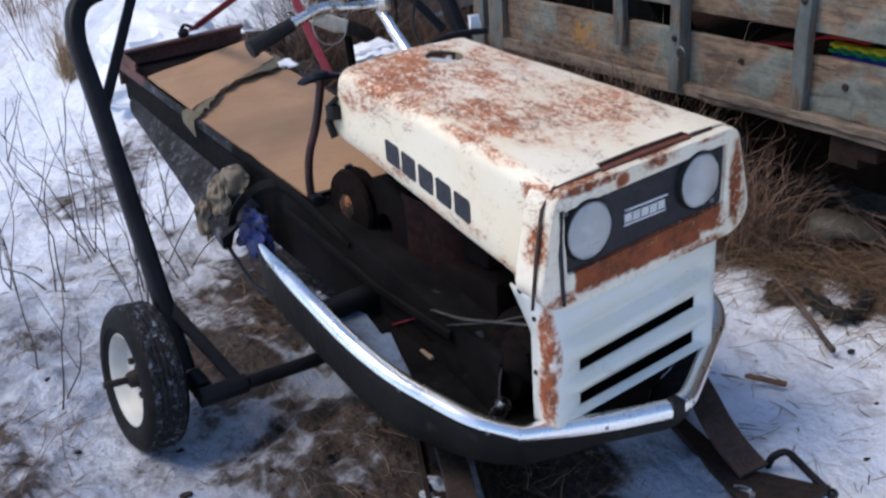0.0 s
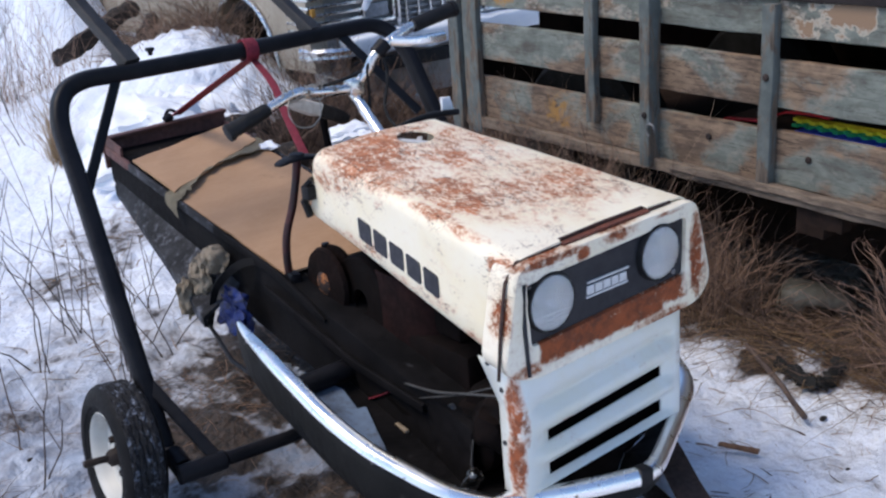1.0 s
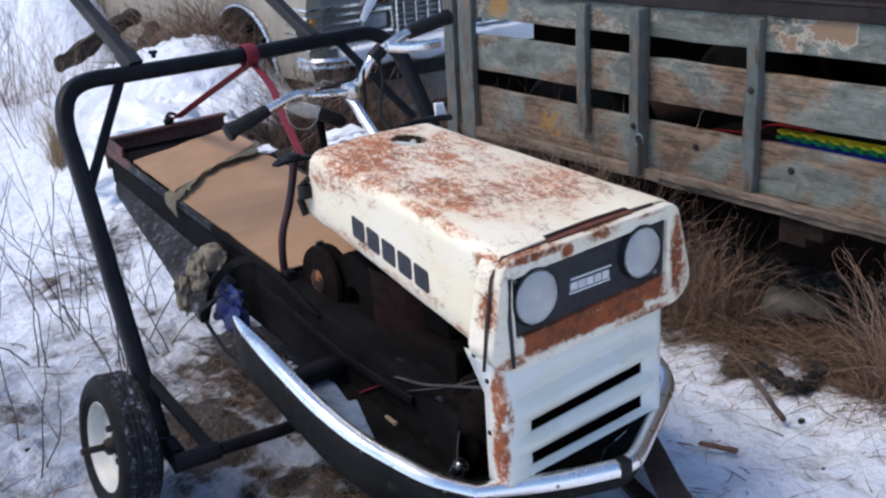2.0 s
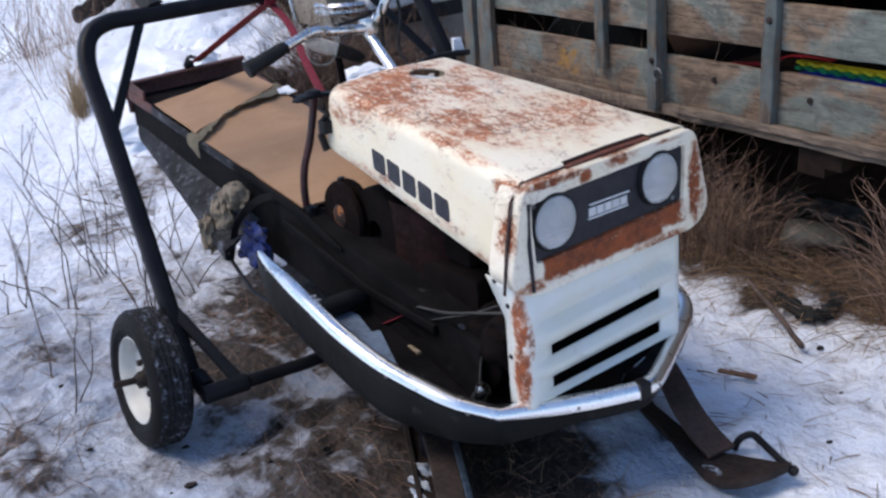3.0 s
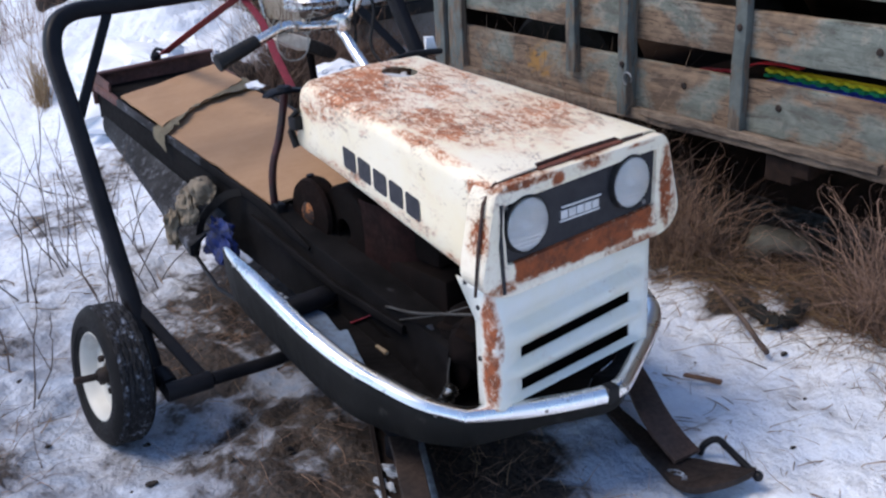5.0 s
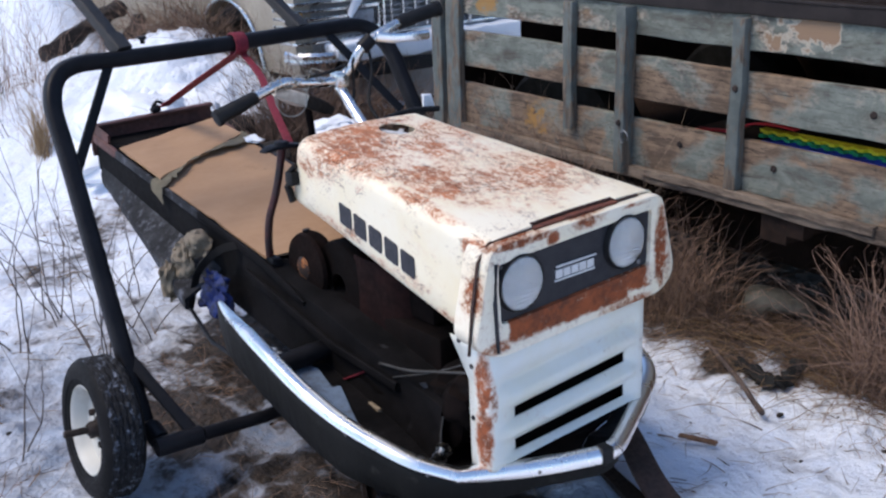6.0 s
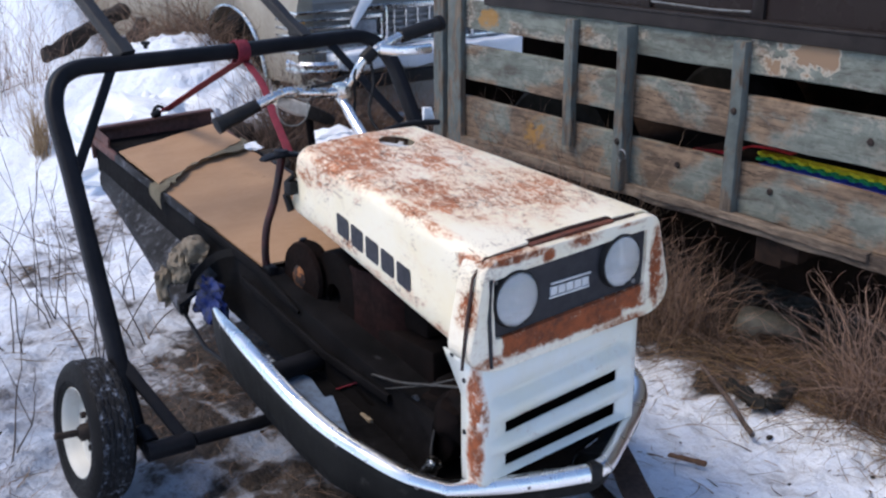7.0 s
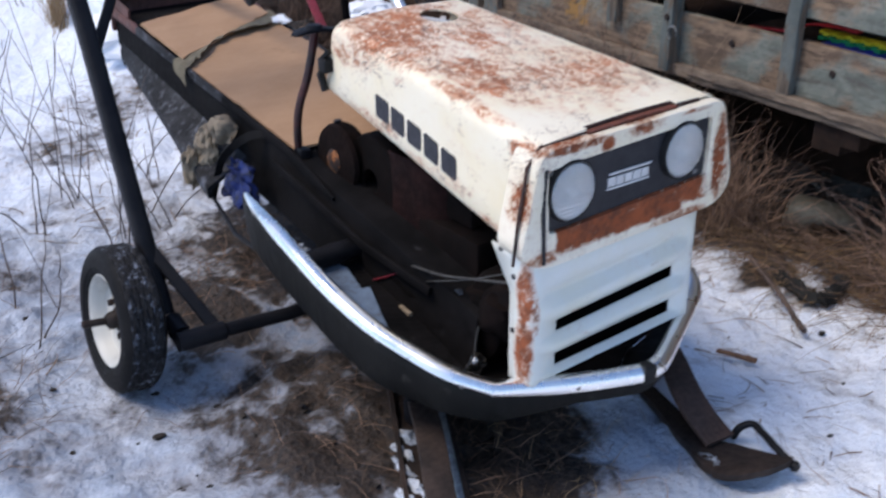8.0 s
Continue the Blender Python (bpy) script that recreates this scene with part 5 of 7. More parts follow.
def build_outer_ski():
    """The ski that shows: a plate wide at the tip and narrow behind, with the spring bar over it."""
    edge = [(0.46, 0.47), (0.36, 0.31), (0.246, 0.158), (0.211, 0.062), (0.170, -0.032), (0.150, -0.092), (0.128, -0.142), (0.119, -0.193), (0.132, -0.228), (0.185, -0.268), (0.233, -0.283), (0.262, -0.279), (0.257, -0.233), (0.250, -0.178), (0.240, -0.139), (0.222, -0.118), (0.228, -0.060), (0.240, 0.003), (0.281, 0.140), (0.39, 0.31), (0.49, 0.455)]

    def lift(y):
        return 0.010 + 0.030 * max(0.0, (-0.13 - y) / 0.14) ** 2

    line = rounded_outline(edge, 0.012, 2)
    rings = [[Vector((p.x, p.y, lift(p.y))) for p in line], [Vector((p.x, p.y, lift(p.y) + 0.016)) for p in line]]
    ski = part("ski", loft(rings), M_SKI, sled, "rusty dark steel ski resting on the snow", smooth=False)
    part("leaf_spring", sweep(spline([(0.47, 0.36, 0.12), (0.38, 0.24, 0.125), (0.30, 0.105, 0.110), (0.245, 0.01, 0.088), (0.222, -0.055, 0.064), (0.212, -0.125, 0.036)]), rect(0.072, 0.012, 0.003), scale=[0.8 + 0.30 * k / 30 for k in range(31)]), M_SKIRUST, ski, "rust-brown leaf spring bar")
    part("ski_loop", tube(spline([(0.262, -0.122, 0.022), (0.266, -0.132, 0.050), (0.286, -0.150, 0.062), (0.279, -0.185, 0.058), (0.270, -0.212, 0.055), (0.252, -0.278, 0.045)], 5), 0.0085, 10), M_BLACK, ski, "black steel hand loop")
    part("loop_end", lathe([(0.0, -0.010), (0.010, -0.008), (0.013, 0.0), (0.010, 0.008), (0.0, 0.010)], (0.255, -0.284, 0.042), (0, 1, 0), 12), M_BLACK, ski)
    part("ski_leg", tube([(0.40, 0.26, 0.10), (0.31, 0.30, 0.27)], 0.018, 10), M_BLACK, ski)
    part("packed_snow", wavy(crumple((0.150, -0.158, 0.027), (0.010, 0.034, 0.004), 0.6, 2.4, 3.0, 4), 0.007, 70), M_GRIT, ski)


build_outer_ski()
build_ski(-0.752)

# ---- cart with two wheels ----
cart = thing("lifting_cart", "black tubular arch cart with two white-rimmed tyres straddling the snowmobile", "cart", (0, 0.93, 0))
C0 = Vector((0, 0.93, 0))


def on_arch(x, z):
    return Vector((x, 0.93 + 0.6 * (z - 0.2), z)) - C0


arch_pts = [on_arch(-0.603, 0.175), on_arch(-0.60, 0.24)]
arch_pts += [on_arch(-0.584, 0.52), on_arch(-0.569, 0.757)]
arch_pts += spline([on_arch(-0.566, 0.83), on_arch(-0.564, 0.89), on_arch(-0.556, 0.930), on_arch(-0.538, 0.967), on_arch(-0.508, 0.993), on_arch(-0.455, 1.007), on_arch(-0.38, 1.007)], 5)
arch_pts += [on_arch(-0.2, 1.008), on_arch(0.0, 1.010), on_arch(0.2, 1.015), on_arch(0.365, 1.019)]
arch_pts += spline([on_arch(0.42, 1.020), on_arch(0.46, 1.016), on_arch(0.50, 0.999), on_arch(0.53, 0.966), on_arch(0.548, 0.92), on_arch(0.551, 0.85)], 5)
arch_pts += [on_arch(0.560, 0.6), on_arch(0.60, 0.24), on_arch(0.603, 0.175)]
part("arch", sweep(arch_pts, rect(0.044, 0.044, 0.013), (0, 1, 0.01)), M_BLACK, cart, "bent black square-tube arch")
for s in (-1, 1):
    part("corner_brace", sweep([on_arch(s * 0.368 if s < 0 else 0.336, 1.008), on_arch(s * 0.556 if s < 0 else 0.50, 0.755)], rect(0.026, 0.010, 0.002), (0, 1, 0)), M_BLACK, cart)
    part("foot_brace", sweep([on_arch(s * 0.594, 0.33), Vector((s * 0.52, 0.815, 0.155)) - C0], rect(0.03, 0.022, 0.003), (0, 1, 0)), M_BLACK, cart)
    part("foot_sleeve", joined(tube([Vector((s * 0.622, 0.806, 0.155)) - C0, Vector((s * 0.505, 0.803, 0.149)) - C0], 0.024, 16), tube([Vector((s * 0.6, 0.885, 0.17)) - C0, Vector((s * 0.6, 0.83, 0.155)) - C0], 0.026, 12)), M_BLACK, cart)
part("axle_tube", tube([Vector((x, 0.802, z)) - C0 for x, z in ((-0.5, 0.149), (-0.33, 0.136), (0.33, 0.136), (0.5, 0.149))], 0.0175, 14), M_BLACK, cart)
for x, u in ((-0.327, Vector((-0.10, 0.30, 0.30))), (0.25, Vector((-0.10, 0.30, 0.26)))):
    a = on_arch(x, 1.03)
    part("tongue_bar", joined(sweep([a, a + u], rect(0.04, 0.03, 0.006)), sweep([a - u * 0.02, a + u * 0.10], rect(0.05, 0.04, 0.006))), plain("worn_grey_black", (0.010, 0.010, 0.012), (0.040, 0.037, 0.036), 10, 0.6) if x < 0 else bpy.data.materials["worn_grey_black"], cart, "worn grey and black tongue bar")
part("set_knob", joined(lathe([(0.0, 0.021), (0.012, 0.020), (0.013, 0.012), (0.007, 0.010), (0.006, 0.0)], on_arch(-0.262, 1.038), (0, 0, 1), 12)), M_BLACK, cart)


def build_wheel(s):
    c = Vector((s * 0.691, 0.035, 0.175))
    out = Vector((s * 0.99, 0.025, 0.120)).normalized()
    R_, W = 0.179, 0.051
    side = [(0.110, -W * 0.72), (0.116, -W * 0.86), (0.124, -W * 0.93), (0.128, -W * 0.95), (0.130, -W * 1.0), (0.136, -W * 1.02), (0.150, -W * 1.02), (0.160, -W * 0.97), (0.169, -W * 0.86), (0.1745, -W * 0.74)]
    wheel = part("wheel", joined(lathe(side, c, out, 56), lathe([(r, -a) for r, a in side], c, out, 56)), M_SIDEWALL, cart, "small pneumatic trailer wheel with snow in its tread")
    tread = [(0.1745, -W * 0.74), (0.1775, -W * 0.66)]
    for k in range(5):
        a = -W * 0.52 + k * W * 0.26
        tread += [(R_ - 0.0045, a - 0.0062), (R_, a - 0.0045), (R_ + 0.0008, a), (R_, a + 0.0045), (R_ - 0.0045, a + 0.0062)]
    tread += [(0.1775, W * 0.66), (0.1745, W * 0.74)]
    band_bm = lathe(tread, c, out, 112)
    for v in band_bm.verts:
        d = v.co - c
        h = d.dot(out)
        r = d - out * h
        turn = math.atan2(r.z, r.y)
        if r.length > R_ - 0.002:
            v.co -= r.normalized() * (0.0035 if int(math.floor((turn + h * 9.0) / (2 * math.pi) * 56)) % 2 else 0.0)
    part("tread", band_bm, M_TYRE, wheel, "ribbed tread packed with blue-white snow", flat_over=20)
    part("rim", lathe([(0.03, 0.012), (0.055, 0.008), (0.080, 0.002), (0.092, 0.006), (0.101, 0.024), (0.107, 0.040), (0.112, 0.043), (0.116, 0.040), (0.112, 0.033), (0.1, 0.0), (0.1, -0.03), (0.114, -0.043)], c, out, 44), M_RIM, wheel, "white painted steel rim with rust stains")
    part("hub", joined(lathe([(0.0, 0.040), (0.014, 0.039), (0.020, 0.030), (0.022, 0.014), (0.030, 0.010), (0.032, -0.05), (0.0, -0.05)], c, out, 20), lathe([(0.0, 0.098), (0.009, 0.096), (0.009, 0.036), (0.0, 0.036)], c, out, 10)), M_SKI, wheel, "rusty hub and axle bolt")
    up = out.cross(Vector((0, 1, 0))).normalized()
    fore = up.cross(out)
    for k in range(4):
        a = math.pi / 4 + k * math.pi / 2
        part("wheel_nut", lathe([(0.0, 0.012), (0.008, 0.012), (0.009, 0.0)], c + (up * math.sin(a) + fore * math.cos(a)) * 0.044 + out * 0.010, out, 6), M_SKI, wheel)
    part("axle_stub", tube([c - out * 0.03, Vector((s * 0.60, 0.0, 0.19))], 0.014, 10), M_BLACK, wheel)


build_wheel(-1)
build_wheel(1)

# ---- loads on the sled ----
strap = thing("tie_down_strap", "dark red webbing strap looped over the black arch", "strap", (0.02, 1.41, 1.0))
S0 = Vector((0.02, 1.41, 1.0))
top = on_arch(0.022, 1.008) + C0
part("loop", sweep([top + Vector((0, 0.031 * math.cos(a), 0.031 * math.sin(a))) - S0 for a in np.linspace(0, 2 * math.pi, 17)[:-1]], rect(0.006, 0.040, 0.002), (1, 0, 0), True), M_STRAP, strap)
knot = Vector((0.045, 2.06, 0.735))
part("webbing", sweep([top + Vector((-0.005, 0.0, -0.03)) - S0, (top + knot) / 2 + Vector((0, 0, -0.012)) - S0, knot - S0], rect(0.040, 0.004, 0.001), (0, 0, 1)), M_STRAP, strap)
part("webbing", sweep(spline([top + Vector((0.01, -0.01, -0.03)) - S0, Vector((0.0, 1.25, 0.93)) - S0, Vector((-0.06, 1.08, 0.86)) - S0, Vector((-0.115, 0.915, 0.80)) - S0]), rect(0.022, 0.004, 0.001), (0, 0, 1)), M_STRAP, strap)
part("hook", joined(tube(spline([knot + Vector(p) - S0 for p in ((0, -0.01, 0.01), (-0.02, 0.005, 0.02), (-0.035, 0.01, 0.0), (-0.03, 0.0, -0.02), (-0.01, -0.01, -0.02))], 5), 0.006, 8), lathe([(0.0, -0.018), (0.012, -0.016), (0.013, 0.014), (0.0, 0.018)], knot + Vector((-0.03, 0, -0.005)) - S0, (1, 0.1, 0.3), 10)), M_BLACK, strap, "black hook on the tail plate")


def sheet(corners, nx, ny, lift, thick, seed, torn=None):
    """A slightly warped sheet between four corners, with one ragged edge."""
    a, b, c, d = [Vector(p) for p in corners]
    tops, lows = [], []
    for j in range(ny + 1):
        v = j / ny
        row, low = [], []
        for i in range(nx + 1):
            u = i / nx
            p = a.lerp(b, u).lerp(d.lerp(c, u), v)
            if torn == "near" and j == 0:
                p += Vector((0, 0.014 * noise.noise(Vector((u * 7, seed, 0))) + 0.010 * noise.noise(Vector((u * 23, seed, 4))), 0))
            if torn == "far" and j == ny:
                p += Vector((0, 0.018 * noise.noise(Vector((u * 9, seed, 3))), 0))
            p.z += lift(u, v) + 0.004 * noise.noise(Vector((u * 4, v * 6, seed)))
            row.append(p)
            low.append(p - Vector((0, 0, thick)))
        tops.append(row)
        lows.append(low)
    bm = bmesh.new()
    vt = [[bm.verts.new(p) for p in r] for r in tops]
    vl = [[bm.verts.new(p) for p in r] for r in lows]
    for j in range(ny):
        for i in range(nx):
            bm.faces.new((vt[j][i], vt[j][i + 1], vt[j + 1][i + 1], vt[j + 1][i]))
            bm.faces.new((vl[j][i], vl[j + 1][i], vl[j + 1][i + 1], vl[j][i + 1]))
    for j in range(ny):
        bm.faces.new((vt[j][0], vt[j + 1][0], vl[j + 1][0], vl[j][0]))
        bm.faces.new((vt[j][nx], vl[j][nx], vl[j + 1][nx], vt[j + 1][nx]))
    for i in range(nx):
        bm.faces.new((vt[0][i], vl[0][i], vl[0][i + 1], vt[0][i + 1]))
        bm.faces.new((vt[ny][i], vt[ny][i + 1], vl[ny][i + 1], vl[ny][i]))
    return bm


def loose(name, bm, material, label, category, group="", kind=""):
    return tagged(part(name, bm, material), label, category, group, kind)


loose("cardboard_sheet", sheet([(-0.205, 0.94, tunnel_top(0.94)), (0.205, 0.92, tunnel_top(0.92)), (0.205, 1.83, tunnel_top(1.83)), (-0.208, 1.575, tunnel_top(1.575))], 12, 18, lambda u, v: 0.004 + 0.005 * math.exp(-((v - 0.45 - 0.2 * u) / 0.05) ** 2), 0.006, 1, "far"), M_CARD, "flat brown cardboard sheet lying on the tunnel", "cardboard", "cardboard sheets on the tunnel")
loose("cardboard_sheet", sheet([(-0.208, 1.560, tunnel_top(1.560)), (0.205, 1.805, tunnel_top(1.805)), (0.20, 2.0, tunnel_top(2.0)), (-0.205, 1.87, tunnel_top(1.87))], 26, 14, lambda u, v: 0.0155 + 0.002 * (1 - v) ** 3 * (0.5 + 0.5 * math.sin(u * 3.0)), 0.006, 5, "near"), M_CARD, "brown cardboard sheet with a torn lifted edge", "cardboard", "cardboard sheets on the tunnel")
def canvas_mesh():
    """A ragged wedge of canvas: wide where it laps over the tunnel's edge, with a lifted frayed side."""
    far = spline([(-0.212, 1.585), (-0.163, 1.61), (-0.082, 1.655), (0.0, 1.70), (0.10, 1.755), (0.18, 1.80), (0.225, 1.84)], 5)
    near = spline([(-0.212, 1.490), (-0.165, 1.530), (-0.11, 1.594), (-0.055, 1.638), (0.05, 1.680), (0.15, 1.695), (0.225, 1.775)], 5)
    n = min(len(far), len(near)) - 1
    rings = []
    for j in range(7):
        v = j / 6
        row = []
        for i in range(n + 1):
            u = i / n
            p = Vector(far[i]).lerp(Vector(near[i]), v * (0.8 + 0.1 * u * u))
            y = p.y + (0.016 * noise.noise(Vector((u * 13, 2, 7))) + 0.012 * noise.noise(Vector((u * 34, 5, 1)))) * v
            z = tunnel_top(y) + 0.012 + 0.012 * v * min(1, 4 * u) * min(1, 3 - 3 * u) + 0.004 * noise.noise(Vector((u * 8, v * 3, 9)))
            row.append(Vector((p.x, y, z)))
        # the end that hangs down the tunnel's side
        first = row[0]
        hang = 0.02 + 0.02 * v
        row = [first + Vector((-0.024, -0.012, -0.012 - hang)), first + Vector((-0.022, -0.004, -0.012 - hang * 0.4)), first + Vector((-0.016, 0, -0.004))] + row
        rings.append(row)
    bm = bmesh.new()
    tops = [[bm.verts.new(p) for p in r] for r in rings]
    lows = [[bm.verts.new(p - Vector((0, 0, 0.003))) for p in r] for r in rings]
    m = len(rings[0])
    for j in range(6):
        for i in range(m - 1):
            bm.faces.new((tops[j][i], tops[j + 1][i], tops[j + 1][i + 1], tops[j][i + 1]))
            bm.faces.new((lows[j][i], lows[j][i + 1], lows[j + 1][i + 1], lows[j + 1][i]))
        bm.faces.new((tops[j][0], lows[j][0], lows[j + 1][0], tops[j + 1][0]))
        bm.faces.new((tops[j][m - 1], tops[j + 1][m - 1], lows[j + 1][m - 1], lows[j][m - 1]))
    for i in range(m - 1):
        bm.faces.new((tops[0][i], tops[0][i + 1], lows[0][i + 1], lows[0][i]))
        bm.faces.new((tops[6][i], lows[6][i], lows[6][i + 1], tops[6][i + 1]))
    return bm


loose("canvas_strip", canvas_mesh(), M_CANVAS, "ragged olive canvas wedge folded under the torn cardboard", "canvas")


def rag_mesh():
    lobes = joined(crumple((-0.258, 1.235, 0.490), (0.030, 0.046, 0.038), 0.3, 1.3, 4.0, 4), crumple((-0.280, 1.300, 0.425), (0.028, 0.050, 0.058), 0.35, 1.3, 7.0, 4), crumple((-0.318, 1.335, 0.365), (0.018, 0.026, 0.060), 0.35, 1.2, 2.0, 4))
    for v in lobes.verts:
        fold = abs(noise.noise(Vector((v.co.x * 16, v.co.y * 10, v.co.z * 19 + v.co.y * 9))))
        v.co += noise.noise_vector(v.co * 9) * 0.008 + Vector((-0.045, -0.04, 0.012)) * (fold - 0.2)
        v.co += Vector((-0.02, -0.022, 0.006)) * (abs(noise.noise(v.co * 38)) - 0.2)
    return lobes


tagged(part("rag", rag_mesh(), M_RAG, flat_over=60), "crumpled dirty tan rag stuffed on the side board", "rag")
loose("plastic_bag", wavy(crumple((-0.268, 1.125, 0.368), (0.030, 0.070, 0.058), 0.55, 1.9, 11.0, 4), 0.012, 30), M_BLUE, "crumpled shiny blue plastic bag beside the tunnel", "bag")
ice_edge = rounded_outline([(-0.355, 0.50), (-0.330, 0.655), (-0.268, 0.675), (-0.250, 0.64), (-0.272, 0.55), (-0.248, 0.545), (-0.275, 0.47), (-0.297, 0.40), (-0.318, 0.335), (-0.342, 0.285), (-0.360, 0.31), (-0.362, 0.40)], 0.006, 3)
loose("ice_slab", wavy(loft([[Vector((p.x, p.y, 0.30 + 0.2 * (p.y - 0.6) - dz)) + (Vector((-0.29, 0.5, 0)) - Vector((p.x, p.y, 0))) * k for p in ice_edge] for dz, k in ((0.035, 0.0), (0.006, 0.0), (0.0, 0.06))]), 0.004, 25), M_ICE, "grey-blue slab of ice lying in the belly pan", "ice")
loose("snow_crust", wavy(crumple((-0.315, 0.79, 0.312), (0.028, 0.10, 0.010), 0.5, 3.5, 2.0, 5), 0.012, 60), M_GRIT, "gritty snow crust inside the belly pan", "snow", kind="stuff")
loose("snow_patch", wavy(crumple((0.215, 1.74, tunnel_top(1.74) + 0.012), (0.03, 0.05, 0.010), 0.5, 2.0, 9.0, 3), 0.006, 30), M_CLEANSNOW, "scrap of snow at the edge of the cardboard", "snow", kind="stuff")
loose("snow_patch", wavy(crumple((0.16, 1.13, 0.775), (0.075, 0.06, 0.022), 0.4, 2.0, 6.0, 4), 0.006, 20), M_CLEANSNOW, "small drift of snow behind the handlebar", "snow", kind="stuff")

# ---- stake-sided truck bed ----
bed = thing("stake_truck", "old truck bed with peeling grey-green stake sides and dark cap windows", "truck", m=pose(1.281, 0.589, 0, 0, -0.8, 87.0))
S_END, S_FAR = -1.9, 1.56


def plank(x0, x1, z0, z1, y0, y1, seed, step=0.08):
    """A board with slightly wandering edges."""
    n = max(2, int((x1 - x0) / step))
    rings = []
    for i in range(n + 1):
        x = x0 + (x1 - x0) * i / n
        a = 0.004 * noise.fractal(Vector((x * 4, seed, 0)), 0.8, 2, 3)
        b = 0.004 * noise.fractal(Vector((x * 4, seed, 5)), 0.8, 2, 3)
        c = 0.0025 * noise.noise(Vector((x * 3, seed, 9)))
        e = 0.003
        rings.append([Vector(p) for p in ((x, y0 + c, z0 + a), (x, y1 + c - e, z0 + a), (x, y1 + c, z0 + a + e), (x, y1 + c, z1 + b - e), (x, y1 + c - e, z1 + b), (x, y0 + c, z1 + b))])
    return loft(rings)


for k, (z0, z1) in enumerate(((0.466, 0.633), (0.704, 0.850), (0.917, 1.03))):
    for x0, x1 in ((S_END, -0.062), (-0.058, 0.414), (0.418, S_FAR)):
        part("board", plank(x0, x1, z0 + random.uniform(-0.003, 0.003), z1 + random.uniform(-0.003, 0.003), -0.026, 0.0, k * 7 + x0 * 3), M_BOARD, bed)
for x0, x1, y1, z0, z1 in ((-0.070, -0.024, 0.035, 0.475, 1.012), (0.408, 0.452, 0.055, 0.44, 1.018), (0.698, 0.746, 0.03, 0.545, 1.015), (1.385, 1.478, 0.03, 0.40, 1.10), (1.492, 1.56, 0.045, 0.40, 1.12), (-0.99, -0.91, 0.035, 0.455, 1.01), (-1.72, -1.64, 0.035, 0.455, 1.01)):
    bm = box_bm(x0, x1, 0.001, y1, z0, z1, 0.004)
    bmesh.ops.subdivide_edges(bm, edges=[e for e in bm.edges if abs(e.verts[0].co.z - e.verts[1].co.z) > 0.3], cuts=10)
    part("stake", wavy(bm, 0.004, 7, x0), M_STAKE, bed)
for x, y, z in ((0.428, 0.056, 0.62), (-0.048, 0.036, 0.80), (-0.185, 0.001, 0.565), (0.195, 0.001, 0.575), (0.76, 0.001, 0.80), (-0.5, 0.001, 0.78)):
    part("bolt", lathe([(0.0, 0.006), (0.009, 0.005), (0.012, 0.0)], (x, y, z), (0, 1, 0), 10), M_SKI, bed)
part("hook_ring", tube([(0.395 + 0.018 * math.cos(a), 0.06, 0.575 + 0.022 * math.sin(a)) for a in np.linspace(-1.2, 3.6, 14)], 0.004, 6), M_STEEL, bed)
part("sill_beam", wavy(plank(S_END, S_FAR + 0.03, 0.425, 0.466, -0.06, 0.028, 33), 0.006, 9), M_LEDGE, bed, "splintered grey wooden sill under the boards")
part("sill_splinter", wavy(plank(-0.56, 0.34, 0.447, 0.474, 0.012, 0.040, 37), 0.007, 14), M_LEDGE, bed)
# unseen floor, ends and far side, added so the board gaps stay dark
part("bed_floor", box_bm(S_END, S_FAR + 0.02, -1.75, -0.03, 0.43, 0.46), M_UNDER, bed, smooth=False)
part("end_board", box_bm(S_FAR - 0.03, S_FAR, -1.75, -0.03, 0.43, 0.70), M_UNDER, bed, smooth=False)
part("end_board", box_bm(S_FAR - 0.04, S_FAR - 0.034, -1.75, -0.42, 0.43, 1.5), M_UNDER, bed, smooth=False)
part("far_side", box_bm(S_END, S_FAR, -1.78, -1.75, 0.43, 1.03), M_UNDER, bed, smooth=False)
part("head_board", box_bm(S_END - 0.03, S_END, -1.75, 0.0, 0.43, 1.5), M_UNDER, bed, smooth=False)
part("cap_rail", joined(plank(S_END, 1.25, 1.022, 1.075, -0.05, 0.012, 41), box_bm(S_END, 1.22, -0.04, 0.016, 1.066, 1.078, 0.004)), M_CAP, bed, "dark brown cap rail above the boards")
# cap roof and outer walls are out of view, added to darken the bed
cap = part("cap_shell", joined(box_bm(S_END, 1.20, -1.75, 0.0, 1.50, 1.54, 0.01), box_bm(1.18, 1.21, -1.75, -0.02, 1.07, 1.5, 0.004), box_bm(S_END, 1.21, -1.78, -1.75, 1.03, 1.52, 0.004)), M_CAP, bed)
for x0, x1 in ((S_END + 0.04, -0.085), (-0.045, 0.38), (0.42, 1.15)):
    pane = part("cap_window", box_bm(x0, x1, -0.032, -0.026, 1.068, 1.50, 0.001), M_GLASS, bed, "dark tinted sliding window", smooth=False)
for x in (-0.065, 0.40, 1.165):
    part("window_post", box_bm(x - 0.022, x + 0.022, -0.045, -0.012, 1.07, 1.5, 0.004), M_CAP, bed)
part("window_track", sweep(spline([(-0.04, -0.015, 1.098), (0.1, -0.012, 1.094), (0.25, -0.012, 1.097), (0.37, -0.013, 1.10)]), rect(0.006, 0.008, 0.002)), M_STEEL, bed)
for x in (-1.2, -0.2, 0.9):
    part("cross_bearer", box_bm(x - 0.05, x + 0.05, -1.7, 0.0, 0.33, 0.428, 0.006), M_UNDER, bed)
